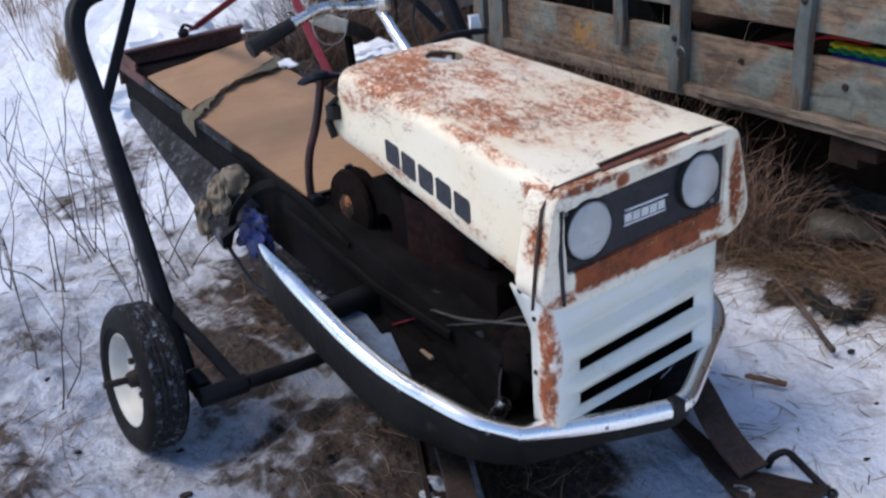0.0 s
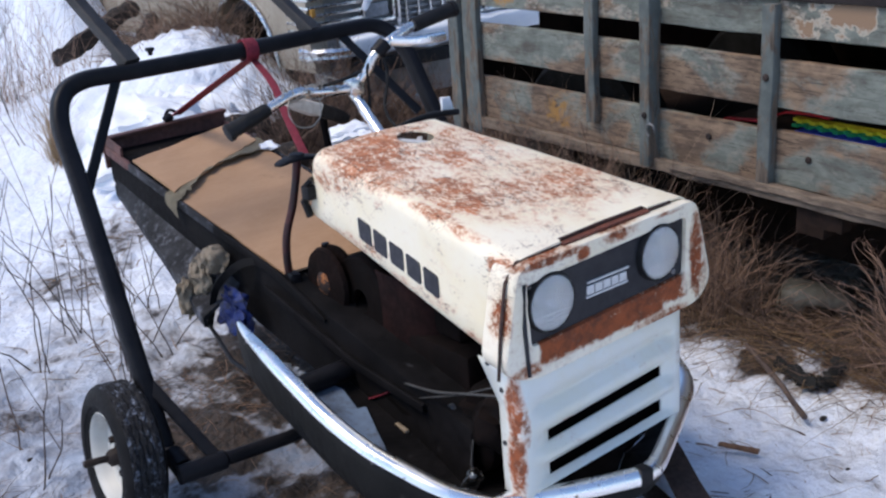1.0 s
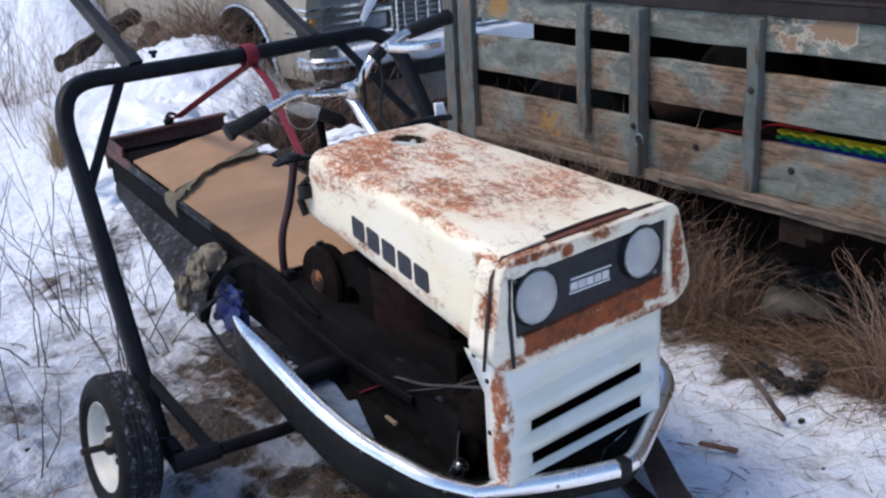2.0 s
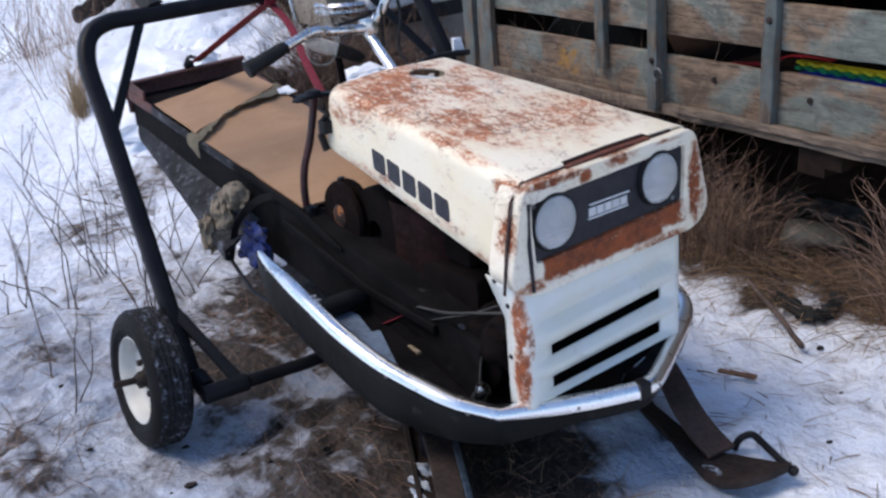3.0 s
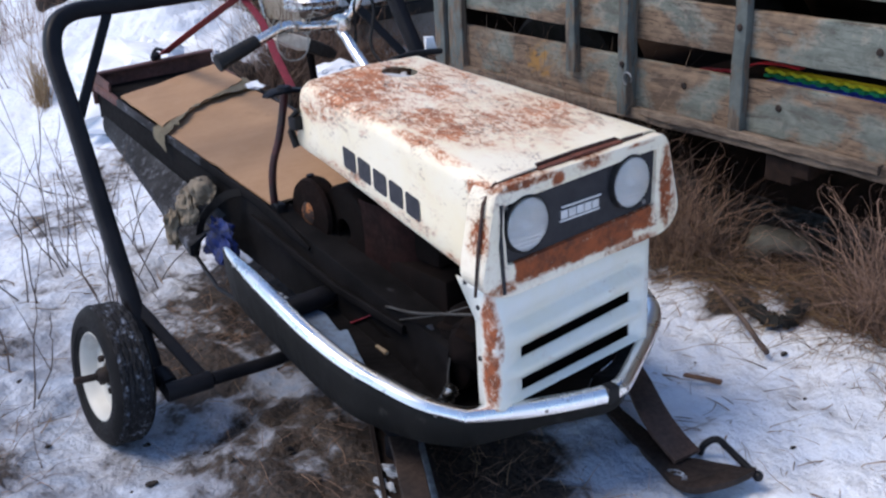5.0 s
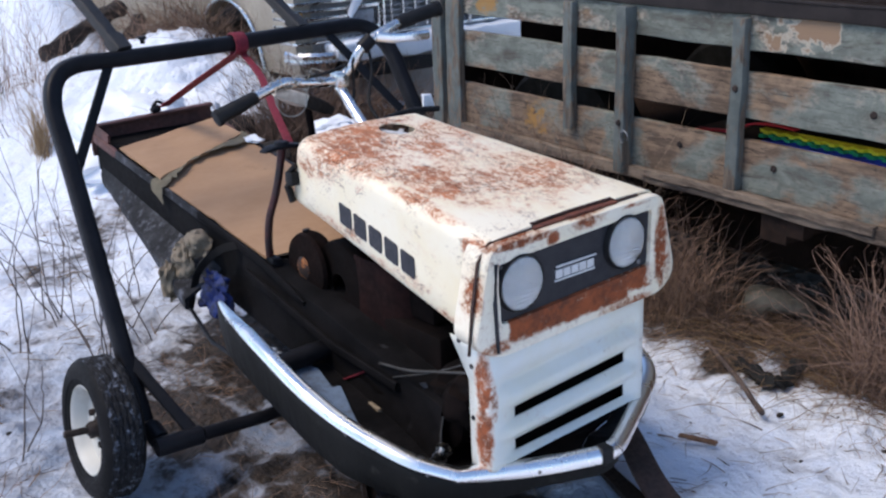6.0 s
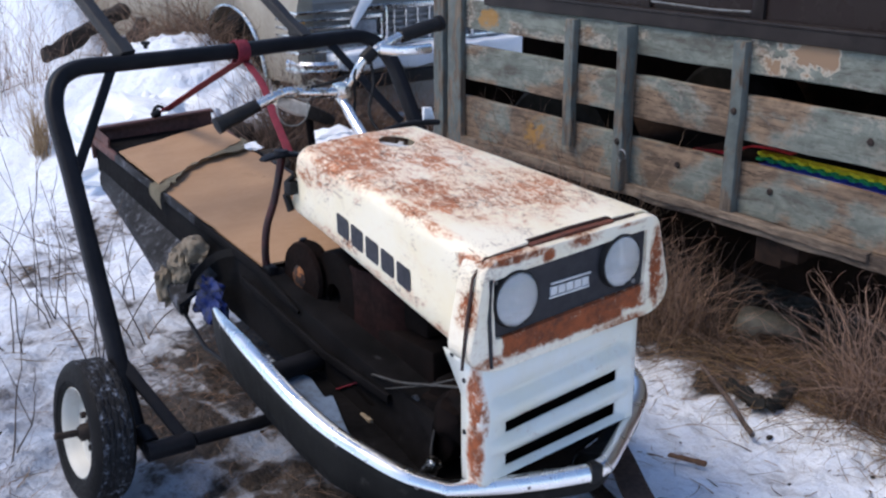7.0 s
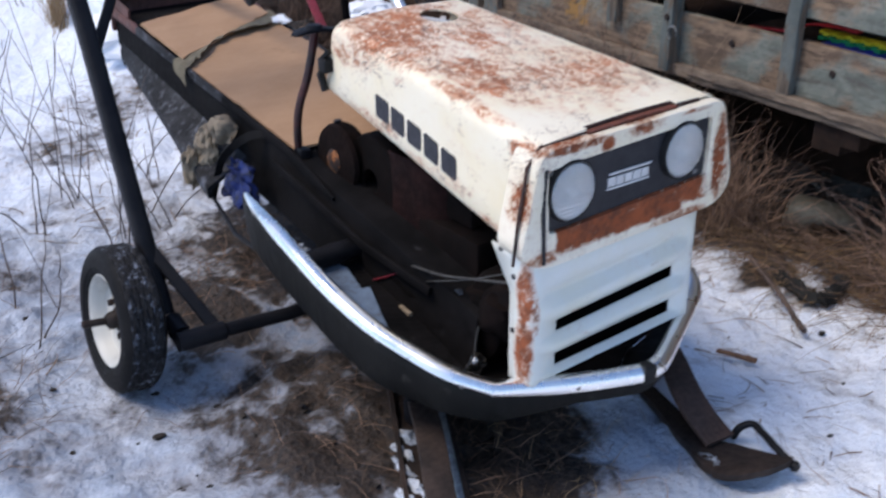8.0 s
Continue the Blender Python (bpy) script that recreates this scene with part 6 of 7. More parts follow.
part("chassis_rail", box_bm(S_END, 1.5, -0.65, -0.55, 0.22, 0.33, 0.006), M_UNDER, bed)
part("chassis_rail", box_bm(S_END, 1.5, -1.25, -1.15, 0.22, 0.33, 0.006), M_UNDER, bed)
for x in (1.1, -1.35):
    for y in (-0.35, -1.45):
        w = part("wheel", lathe([(0.2, -0.1), (0.33, -0.11), (0.36, -0.08), (0.36, 0.08), (0.33, 0.11), (0.2, 0.1)], (x, y, 0.345), (0, 1, 0), 36), M_DEEP, bed)
        part("rim", lathe([(0.0, 0.02), (0.08, 0.02), (0.12, 0.05), (0.2, 0.06), (0.205, 0.1)], (x, y, 0.345), (0, 1, 0), 28), M_SKI, w)
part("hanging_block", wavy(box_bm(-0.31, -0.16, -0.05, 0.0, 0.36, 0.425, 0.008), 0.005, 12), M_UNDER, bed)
# dark sheet added to stand for the shade beneath the bed
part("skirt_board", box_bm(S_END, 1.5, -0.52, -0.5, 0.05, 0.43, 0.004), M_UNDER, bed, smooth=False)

# foam mats lying in the bed
B = pose(1.281, 0.589, 0, 0, -0.8, 87.0)


def build_mat(color, dark, zc, x0, x1, y0, y1, name_label):
    t = tagged(new("foam_mat"), name_label, "foam mat", "foam mats in the truck bed")
    t.matrix_basis = B
    mat = plain(f"foam_{name_label.split()[0]}", color, dark, 20, 0.8)
    bm = bmesh.new()
    n = int((x1 - x0) / 0.024)
    ring = [(x0, y0)]
    for i in range(n):
        a = x0 + (x1 - x0) * i / n
        w = (x1 - x0) / n
        out = y1 + (0.016 if i % 2 else 0.0)
        ring += [(a + w * 0.1, out), (a + w * 0.9, out)]
    ring.append((x1, y0))
    lo = [bm.verts.new((x, y, zc - 0.005)) for x, y in ring]
    hi = [bm.verts.new((x, y, zc + 0.005)) for x, y in ring]
    bm.faces.new(hi)
    bm.faces.new(lo[::-1])
    for i in range(len(ring)):
        j = (i + 1) % len(ring)
        bm.faces.new((lo[i], lo[j], hi[j], hi[i]))
    part("mat_sheet", bm, mat, t, smooth=False)


build_mat((0.02, 0.06, 0.55), (0.012, 0.03, 0.32), 0.619, -1.2, -0.075, -0.16, -0.078, "blue foam edging strip under the green one")
build_mat((0.03, 0.42, 0.14), (0.02, 0.28, 0.10), 0.629, -1.25, -0.04, -0.165, -0.120, "green foam edging strip with a toothed edge")
build_mat((0.88, 0.78, 0.03), (0.70, 0.58, 0.02), 0.639, -1.3, -0.02, -0.165, -0.136, "yellow foam edging strip with a toothed edge")
loose("foam_block", wavy(box_bm(1.40, 1.9, 0.1, 0.85, 0.462, 0.600, 0.01), 0.004, 6), M_UNDER, "dark folded load under the foam strips", "load")
red = tagged(new("red_sheet"), "bright red plastic sheet edge lying in the truck bed", "plastic sheet")
red.matrix_basis = B
part("sheet", wavy(sweep(spline([(0.25, -0.15, 0.600), (0.17, -0.15, 0.606), (0.09, -0.15, 0.614), (0.02, -0.15, 0.650), (-0.08, -0.15, 0.660), (-0.15, -0.15, 0.658)], 4), rect(0.03, 0.007, 0.002)), 0.003, 12), plain("red_plastic", (0.6, 0.012, 0.02), (0.42, 0.01, 0.015), 12, 0.5), red)
part("prop", box_bm(-0.15, 0.33, -0.175, -0.13, 0.46, 0.590, 0.004), M_UNDER, red)

# ---- beige pickup behind ----
car = thing("pickup_truck", "faded beige pickup with chrome bumper, standing in snow", "car", (2.35, 3.5, 0))
P0 = Vector((2.35, 3.5, 0))


def car_part(name, bm, material, parent=car, label="", smooth=True):
    bmesh.ops.translate(bm, verts=bm.verts, vec=-P0)
    return part(name, bm, material, parent, label, smooth)


def arch_side(x0, x1):
    """A fender side with its wheel opening, as a thick plate in the yz plane."""
    cy, cz, r = 4.27, 0.48, 0.40
    bm = bmesh.new()
    ys = [3.50] + [cy - r * math.cos(math.pi * i / 16) for i in range(17)] + [5.1, 5.105, 6.4, 6.405, 8.3]
    rings = []
    for y in ys:
        if abs(y - cy) < r - 1e-4:
            low = cz + math.sqrt(r * r - (y - cy) ** 2)
        else:
            low = 0.50
        topz = 0.985 + 0.012 * min(1, (y - 3.5))
        bulge = 0.03
        rings.append([Vector((x1, y, low)), Vector((x0 - bulge * 0.3, y, low)), Vector((x0 - bulge, y, low + (topz - low) * 0.35)), Vector((x0 - bulge, y, low + (topz - low) * 0.75)), Vector((x0, y, topz)), Vector((x1, y, topz))])
    return loft(rings)


car_part("fender", arch_side(1.48, 1.56), M_CAR, label="faded beige fender with an open wheel arch")
car_part("wheel_arch_lip", tube([(1.452, 4.27 - 0.405 * math.cos(a), 0.48 + 0.405 * math.sin(a)) for a in np.linspace(0, math.pi, 20)], 0.012, 8), M_CHROME_DULL)
for y in (5.1, 6.4):
    car_part("door_gap", box_bm(1.444, 1.447, y - 0.004, y + 0.004, 0.55, 0.98, 0), M_DEEP, smooth=False)
car_part("side_moulding", box_bm(1.434, 1.45, 4.72, 8.2, 0.555, 0.585, 0.004), M_CHROME_DULL)
car_part("hood", wavy(loft([[Vector((1.5, y, 0.985 + 0.02 * k)), Vector((1.62, y, 1.005 + 0.02 * k)), Vector((2.35, y, 1.03 + 0.02 * k)), Vector((3.08, y, 1.005 + 0.02 * k)), Vector((3.2, y, 0.985 + 0.02 * k)), Vector((3.2, y, 0.93)), Vector((1.5, y, 0.93))] for k, y in enumerate((3.50, 3.58, 4.2, 5.0))]), 0.003, 3), M_CARHOOD, label="grey-blue front hood")
car_part("far_fender", box_bm(3.14, 3.22, 3.52, 8.3, 0.5, 0.985, 0.02), M_CAR)
car_part("cab", loft([[Vector((1.5 + i, y, z)), Vector((3.2 - i, y, z))] + [Vector((3.2 - i, y2, z)), Vector((1.5 + i, y2, z))] for z, i, y, y2 in ((0.98, 0.0, 5.0, 6.6), (1.05, 0.02, 5.02, 6.58), (1.45, 0.12, 5.5, 6.45), (1.52, 0.18, 5.6, 6.35))]), M_CAR)
car_part("windscreen", loft([[Vector((1.62, 5.02, 1.06)), Vector((3.08, 5.02, 1.06)), Vector((3.08, 5.03, 1.06)), Vector((1.62, 5.03, 1.06))], [Vector((1.70, 5.46, 1.42)), Vector((3.0, 5.46, 1.42)), Vector((3.0, 5.47, 1.42)), Vector((1.70, 5.47, 1.42))]]), M_GLASS)
front = car_part("front_panel", box_bm(1.50, 3.2, 3.52, 3.56, 0.60, 0.985, 0.01), M_CARHOOD)
car_part("grille_frame", joined(box_bm(1.79, 3.2, 3.49, 3.525, 0.875, 0.905, 0.006), box_bm(1.79, 3.2, 3.49, 3.525, 0.672, 0.692, 0.006), box_bm(2.02, 2.045, 3.485, 3.525, 0.68, 0.89, 0.004), box_bm(2.66, 2.685, 3.485, 3.525, 0.68, 0.89, 0.004)), M_CHROME_DULL, label="chrome grille surround")
for k in range(6):
    car_part("grille_slat", box_bm(2.05, 2.65, 3.50, 3.52, 0.70 + k * 0.031, 0.712 + k * 0.031, 0.002), M_CARHOOD, smooth=False)
for k in range(7):
    car_part("grille_bar", box_bm(2.09 + k * 0.085, 2.10 + k * 0.085, 3.493, 3.515, 0.695, 0.872, 0.001), M_CHROME_DULL, smooth=False)
for k in range(6):
    car_part("chrome_line", joined(box_bm(1.462, 1.785, 3.478, 3.53, 0.668 + k * 0.042, 0.684 + k * 0.042, 0.004), box_bm(1.448, 1.47, 3.48, 3.72, 0.668 + k * 0.042, 0.684 + k * 0.042, 0.004)), M_CHROME_DULL)
for x0 in (1.79, 2.70):
    h = car_part("headlight", joined(box_bm(x0, x0 + 0.22, 3.488, 3.53, 0.715, 0.735, 0.004), box_bm(x0, x0 + 0.22, 3.488, 3.53, 0.835, 0.855, 0.004), box_bm(x0, x0 + 0.02, 3.488, 3.53, 0.735, 0.835, 0.004), box_bm(x0 + 0.2, x0 + 0.22, 3.488, 3.53, 0.735, 0.835, 0.004)), M_CHROME_DULL, label="rectangular headlight in a chrome frame")
    car_part("lens", box_bm(x0 + 0.032, x0 + 0.188, 3.500, 3.53, 0.747, 0.823, 0.004), plain("dim_lens", (0.30, 0.32, 0.36), (0.16, 0.17, 0.19), 12, 0.15) if x0 < 2 else bpy.data.materials["dim_lens"], h)
car_part("side_marker", box_bm(1.455, 1.50, 3.50, 3.60, 0.70, 0.86, 0.008), M_CARHOOD, label="silver-grey corner panel")
car_part("amber_lamp", box_bm(1.466, 1.492, 3.470, 3.50, 0.798, 0.842, 0.004), M_AMBER, label="small amber corner lamp")
car_part("bumper", sweep([(1.475, 3.62, 0.60), (1.49, 3.47, 0.60), (1.56, 3.405, 0.60), (2.35, 3.385, 0.60), (3.2, 3.405, 0.60), (3.28, 3.46, 0.60)], [(-0.03, -0.036), (0.02, -0.038), (0.034, -0.02), (0.028, -0.004), (0.034, 0.014), (0.024, 0.032), (-0.03, 0.036)]), M_CHROME_DULL, label="dented chrome front bumper")
car_part("bumper_strip", sweep([(1.62, 3.362, 0.510), (2.35, 3.345, 0.510), (3.1, 3.362, 0.510)], rect(0.03, 0.075, 0.006)), M_RUBBER)
car_part("bumper_bracket", box_bm(1.66, 1.72, 3.37, 3.50, 0.47, 0.58, 0.004), M_RUBBER)
car_part("bumper_bracket", box_bm(2.98, 3.04, 3.37, 3.50, 0.47, 0.58, 0.004), M_RUBBER)
car_part("valance", box_bm(1.49, 3.2, 3.47, 3.56, 0.28, 0.50, 0.01), M_CARHOOD)
car_part("filler_panel", box_bm(1.475, 3.2, 3.505, 3.56, 0.50, 0.70, 0.01), M_CARHOOD)
snow_bm = box_bm(1.63, 3.1, 3.335, 3.50, 0.565, 0.672, 0.02)
bmesh.ops.subdivide_edges(snow_bm, edges=[e for e in snow_bm.edges if abs(e.verts[0].co.x - e.verts[1].co.x) > 0.5], cuts=16)
car_part("snow_on_bumper", wavy(wavy(snow_bm, 0.02, 5), 0.01, 14), M_CLEANSNOW, label="snow lying on the bumper")
car_part("snow_on_hood", wavy(crumple((2.35, 4.1, 1.04), (0.72, 0.6, 0.05), 0.25, 2.0, 5.0, 4), 0.02, 6), M_CLEANSNOW, label="snow lying on the hood")
car_part("snow_tongue", wavy(loft([[Vector((1.905 - 0.043 * k, 3.462 - 0.006 * k, 0.955 - 0.05 * k)) + Vector((u * (0.05 - 0.012 * k), v * 0.012, v * 0.012)) for u, v in disc(1.0, 8)] for k in range(4)]), 0.008, 12), M_CLEANSNOW, label="tongue of snow sliding off the hood")
car_part("underbody", box_bm(1.62, 3.1, 3.7, 8.2, 0.30, 0.6, 0.02), M_UNDER)
for x in (1.70, 3.0):
    for y in (4.27, 7.3):
        w = car_part("wheel", lathe([(0.17, -0.09), (0.29, -0.1), (0.325, -0.07), (0.325, 0.07), (0.29, 0.1), (0.17, 0.09)], (x, y, 0.30), (1, 0, 0), 32), M_DEEP)
        car_part("hubcap", lathe([(0.0, -0.07), (0.1, -0.065), (0.17, -0.09), (0.17, 0.05)], (x, y, 0.30), (1, 0, 0), 24), M_SKI, w)

# ---- junk, logs and small things ----
def log(name, pts, r, label, category="log", mat=M_LOG):
    bm = tube(spline(pts, 5), r, 10)
    return loose(name, wavy(wavy(bm, r * 0.5, 9, r * 50), r * 0.25, 30), mat, label, category, "dead wood on the snow" if category in ("log", "branch") else "")


log("log", [(0.72, 5.40, 0.545), (0.88, 5.46, 0.60), (1.13, 5.6, 0.685), (1.38, 5.7, 0.765)], 0.052, "dark weathered log lying on the snow bank")
log("log", [(1.28, 5.3, 0.62), (1.35, 5.36, 0.65), (1.42, 5.45, 0.70)], 0.05, "dark weathered log lying on the snow bank")
log("branch", [(0.55, 3.55, 0.24), (0.75, 3.35, 0.36), (1.0, 3.2, 0.36)], 0.05, "broken dark branch in the snow behind the sled", "branch")
log("branch", [(0.45, 3.0, 0.06), (0.7, 2.95, 0.22), (0.95, 2.8, 0.30)], 0.06, "broken dark branch in the snow behind the sled", "branch")
loose("snow_heap", wavy(crumple((0.70, 3.75, 0.22), (0.40, 0.42, 0.28), 0.3, 2.2, 1.0, 5), 0.02, 9), M_CLEANSNOW, "lumpy heap of clean snow over scrap", "snow", kind="stuff")
log("stick", [(1.07, 0.455, 0.016), (0.99, 0.33, 0.014), (0.935, 0.249, 0.012), (0.815, 0.078, 0.010)], 0.0078, "greyish brown dead stick on the snow", "stick", M_STICK)
chip = box_bm(0.52, 0.622, 0.103, 0.120, 0.004, 0.014, 0.003)
bmesh.ops.rotate(chip, verts=chip.verts, cent=(0.571, 0.111, 0.01), matrix=Matrix.Rotation(radians(-70), 3, "Z"))
loose("wood_chip", wavy(chip, 0.004, 40), M_CHIP, "split reddish wood chip on the snow", "wood chip")
def fender_shell():
    """A low rounded shell, open underneath, with an arch cut into its side."""
    bm = bmesh.new()
    nu, nv = 28, 12
    grid = []
    for i in range(nu + 1):
        a = math.pi * i / nu
        row = []
        for j in range(nv + 1):
            e = math.pi * (0.5 - j / nv)
            sx = math.copysign(abs(math.cos(a)) ** 0.6, math.cos(a))
            rim = abs(math.sin(a)) ** 0.5
            row.append(bm.verts.new((0.17 * sx, 0.11 * math.copysign(abs(math.sin(e)) ** 0.7, math.sin(e)) * max(0.05, rim), (0.13 - 0.03 * sx) * abs(math.cos(e)) ** 0.5 * max(0.02, rim))))
        grid.append(row)
    for i in range(nu):
        for j in range(nv):
            c = (grid[i][j].co + grid[i + 1][j + 1].co) / 2
            if c.y < 0 and ((c.x - 0.03) / 0.075) ** 2 + (c.z / 0.075) ** 2 < 1:
                continue
            bm.faces.new((grid[i][j], grid[i + 1][j], grid[i + 1][j + 1], grid[i][j + 1]))
    return wavy(bm, 0.008, 7)


tub = thing("scrap_fender", "faded grey plastic fender lying in dead grass under the truck bed", "scrap", m=pose(1.46, 0.47, -0.01, 0, 4, -57.5) @ Matrix.Scale(0.74, 4))
shell = part("shell", fender_shell(), M_GREYBIN, tub)
shell_mod = shell.modifiers.new("thickness", "SOLIDIFY")
shell_mod.thickness = 0.006
cloth = wavy(wavy(tube(spline([(1.045, 0.33, 0.012), (1.0, 0.225, 0.010), (0.985, 0.175, 0.012), (1.03, 0.150, 0.016), (1.085, 0.158, 0.018), (1.135, 0.178, 0.020)], 6), 0.018, 10, taper=[0.5 + 0.7 * abs(math.sin(k * 0.9)) for k in range(31)]), 0.016, 24), 0.008, 60)
loose("black_rag", cloth, M_DEEP, "black rag frozen into the snow", "rag")
loose("wood_chunk", wavy(box_bm(1.18, 1.30, -0.28, -0.20, 0.16, 0.21, 0.006), 0.006, 20), M_LEDGE, "chunk of pale wood caught in the grass", "wood")
loose("paper_scrap", wavy(box_bm(0.285, 0.32, 0.865, 0.875, 0.835, 0.885, 0.003), 0.014, 40), M_CLEANSNOW, "white scrap of paper wedged behind the hood", "paper")


def clods():
    """Small dark lumps of frozen soil strewn over the trampled snow."""
    r = random.Random(31)
    out = []
    for k in range(70):
        x, y = r.gauss(-0.62, 0.28), r.gauss(0.45, 0.45)
        if k % 9 == 0:
            x, y = r.uniform(0.4, 1.1), r.uniform(-0.4, 0.5)
        size = r.uniform(0.003, 0.011)
        out.append(crumple((x, y, ground_height(x, y) + size * 0.2), (size * r.uniform(0.8, 1.6), size, size * 0.6), 0.5, 1.5, k * 1.3, 2))
    return joined(*out)


loose("soil_clods", clods(), M_LOG, "small dark frozen soil clods strewn on the snow", "soil", kind="stuff")


# ---- dry plants ----
def blades(spots, material, name, label, seed, height, lean, width, segs=5, twist=0.0):
    rnd = random.Random(seed)
    verts, faces = [], []
    for x, y, z in spots:
        h = rnd.uniform(*height)
        a = rnd.uniform(0, 2 * math.pi)
        b = rnd.uniform(*lean)
        curl = rnd.uniform(-1.5, 1.5)
        w = rnd.uniform(*width)
        p = Vector((x, y, z - 0.01))
        d = Vector((math.cos(a) * math.sin(b), math.sin(a) * math.sin(b), math.cos(b)))
        base = len(verts)
        turn = rnd.uniform(0.4, 1.3) * rnd.choice((-1, 1)) if twist else 0.0
        side = d.cross(Vector((rnd.uniform(-1, 1), rnd.uniform(-1, 1), 0.2))).normalized()
        for k in range(segs + 1):
            ww = w * (1 - 0.8 * k / segs)
            other = d.cross(side).normalized()
            verts += [tuple(p + side * ww), tuple(p - side * ww * 0.5 + other * ww * 0.87), tuple(p - side * ww * 0.5 - other * ww * 0.87)]
            p = p + d * (h / segs) * (0.36 if twist and k > segs * 0.6 else 1.15)
            d = (d + Vector((math.cos(a + curl), math.sin(a + curl), -0.35)) * rnd.uniform(0.05, 0.5) * b + Vector((rnd.gauss(0, 0.2), rnd.gauss(0, 0.2), rnd.gauss(0, 0.12)))).normalized()
            if twist and k > segs * 0.6:
                d = (Matrix.Rotation(twist * turn, 3, side) @ d).normalized()
        for k in range(segs):
            q = base + 3 * k
            for i in range(3):
                j = (i + 1) % 3
                faces.append((q + i, q + j, q + 3 + j, q + 3 + i))
    me = bpy.data.meshes.new(name)
    me.from_pydata(verts, [], faces)
    me.materials.append(material)
    return tagged(new(name, me), label, "dry grass", kind="stuff")


rnd = random.Random(5)


def fence_point(s, off):
    """A ground place s along the truck bed and off metres in front of it."""
    return (1.281 + 0.0523 * s - 0.9986 * off, 0.589 + 0.9986 * s + 0.0523 * off)


def fence_spots(n, s_range, mean, spread, keep):
    out = []
    while len(out) < n:
        s_at = rnd.uniform(*s_range)
        off = rnd.gauss(mean, spread)
        x, y = fence_point(s_at, off)
        if x > 0.0 and not (x < 0.66 and y < 1.2) and keep(s_at, off):
            out.append((x, y, ground_height(x, y)))
    return out


def not_in_gap(s_at, off):
    return not (-0.5 < s_at < -0.02) or rnd.random() < 0.15


blades(fence_spots(1700, (-1.0, 1.6), 0.04, 0.09, not_in_gap), M_FENCESTRAW, "fence_grass", "tangled brown dead grass along the foot of the truck bed", 1, (0.10, 0.34), (0.3, 1.3), (0.0009, 0.0022), 7)
blades(fence_spots(300, (-0.05, 0.5), 0.03, 0.07, lambda s, o: True), M_STRAW, "fence_grass", "tall reddish curled stalks under the truck bed", 2, (0.18, 0.46), (0.05, 0.5), (0.0008, 0.0019), 12, 0.55)
blades(fence_spots(260, (0.35, 1.45), 0.08, 0.03, lambda s, o: True), M_STALK, "fence_grass", "tall brown dead stalks leaning on the truck bed", 12, (0.45, 0.90), (0.03, 0.32), (0.0010, 0.0021), 10, 0.12)
blades(fence_spots(620, (0.38, 1.40), 0.07, 0.035, lambda s, o: True), M_PINKSTRAW, "fence_grass", "brown dead weeds rising against the sill", 16, (0.45, 0.78), (0.03, 0.30), (0.0010, 0.0023), 14, 0.5)
blades(fence_spots(190, (0.02, 0.42), 0.07, 0.05, lambda s, o: True), M_PINKSTRAW, "fence_grass", "thin brown stalks reaching up to the sill", 17, (0.32, 0.55), (0.03, 0.35), (0.0007, 0.0015), 11, 0.4)
blades(fence_spots(34, (-0.05, 0.35), 0.10, 0.03, lambda s, o: True), M_STALK, "fence_grass", "tall pale bent stalks in front of the sill", 15, (0.26, 0.46), (0.03, 0.3), (0.0007, 0.0014), 14, 0.6)
blades(fence_spots(400, (-0.98, -0.58), 0.08, 0.035, lambda s, o: True), M_CURL, "curled_weeds", "dense reddish clump of curled dry leaves and stalks", 13, (0.44, 0.62), (0.02, 0.30), (0.0008, 0.0020), 20, 0.8)
blades(fence_spots(1700, (-1.1, 1.2), 0.03, 0.09, lambda s, o: True), M_FENCESTRAW, "fallen_grass", "flattened dead grass stems lying on the snow", 3, (0.08, 0.30), (1.0, 1.5), (0.0007, 0.0017))
blades(fence_spots(800, (-0.95, 0.1), 0.06, 0.06, lambda s, o: True), M_YELLOWSTRAW, "fallen_grass", "yellowish straw lying flat along the truck bed", 14, (0.14, 0.40), (1.2, 1.5), (0.0008, 0.0018))
spots = []
for cx, cy, sx, sy, n in ((-0.16, 0.22, 0.16, 0.22, 420), (-0.22, 1.42, 0.16, 0.20, 380), (-0.10, 1.1, 0.14, 0.5, 260), (-0.45, 0.6, 0.14, 0.16, 40), (-0.95, 1.2, 0.10, 0.2, 80), (-1.01, 1.09, 0.06, 0.16, 160)):
    for _ in range(n):
        x, y = rnd.gauss(cx, sx), rnd.gauss(cy, sy)
        spots.append((x, y, ground_height(x, y)))
blades(spots, M_STRAW, "ground_straw", "short matted straw on bare soil under the sled", 4, (0.04, 0.14), (0.7, 1.5), (0.0007, 0.0016))
spots = []
for _ in range(60):
    x, y = rnd.gauss(-0.06, 0.10), rnd.gauss(0.06, 0.12)
    spots.append((x, y, ground_height(x, y)))
blades(spots, M_PALEGRASS, "ground_straw", "pale straw blades on dark soil under the nose", 24, (0.03, 0.09), (0.5, 1.4), (0.0008, 0.0018))
spots = []
for _ in range(1700):
    x, y = rnd.uniform(0.3, 1.3), rnd.uniform(-0.75, 1.0)
    spots.append((x, y, ground_height(x, y)))
blades(spots, M_STRAW, "snow_litter", "scattered grass bits on the snow", 6, (0.03, 0.15), (1.25, 1.56), (0.0009, 0.0026), 5)
spots = []
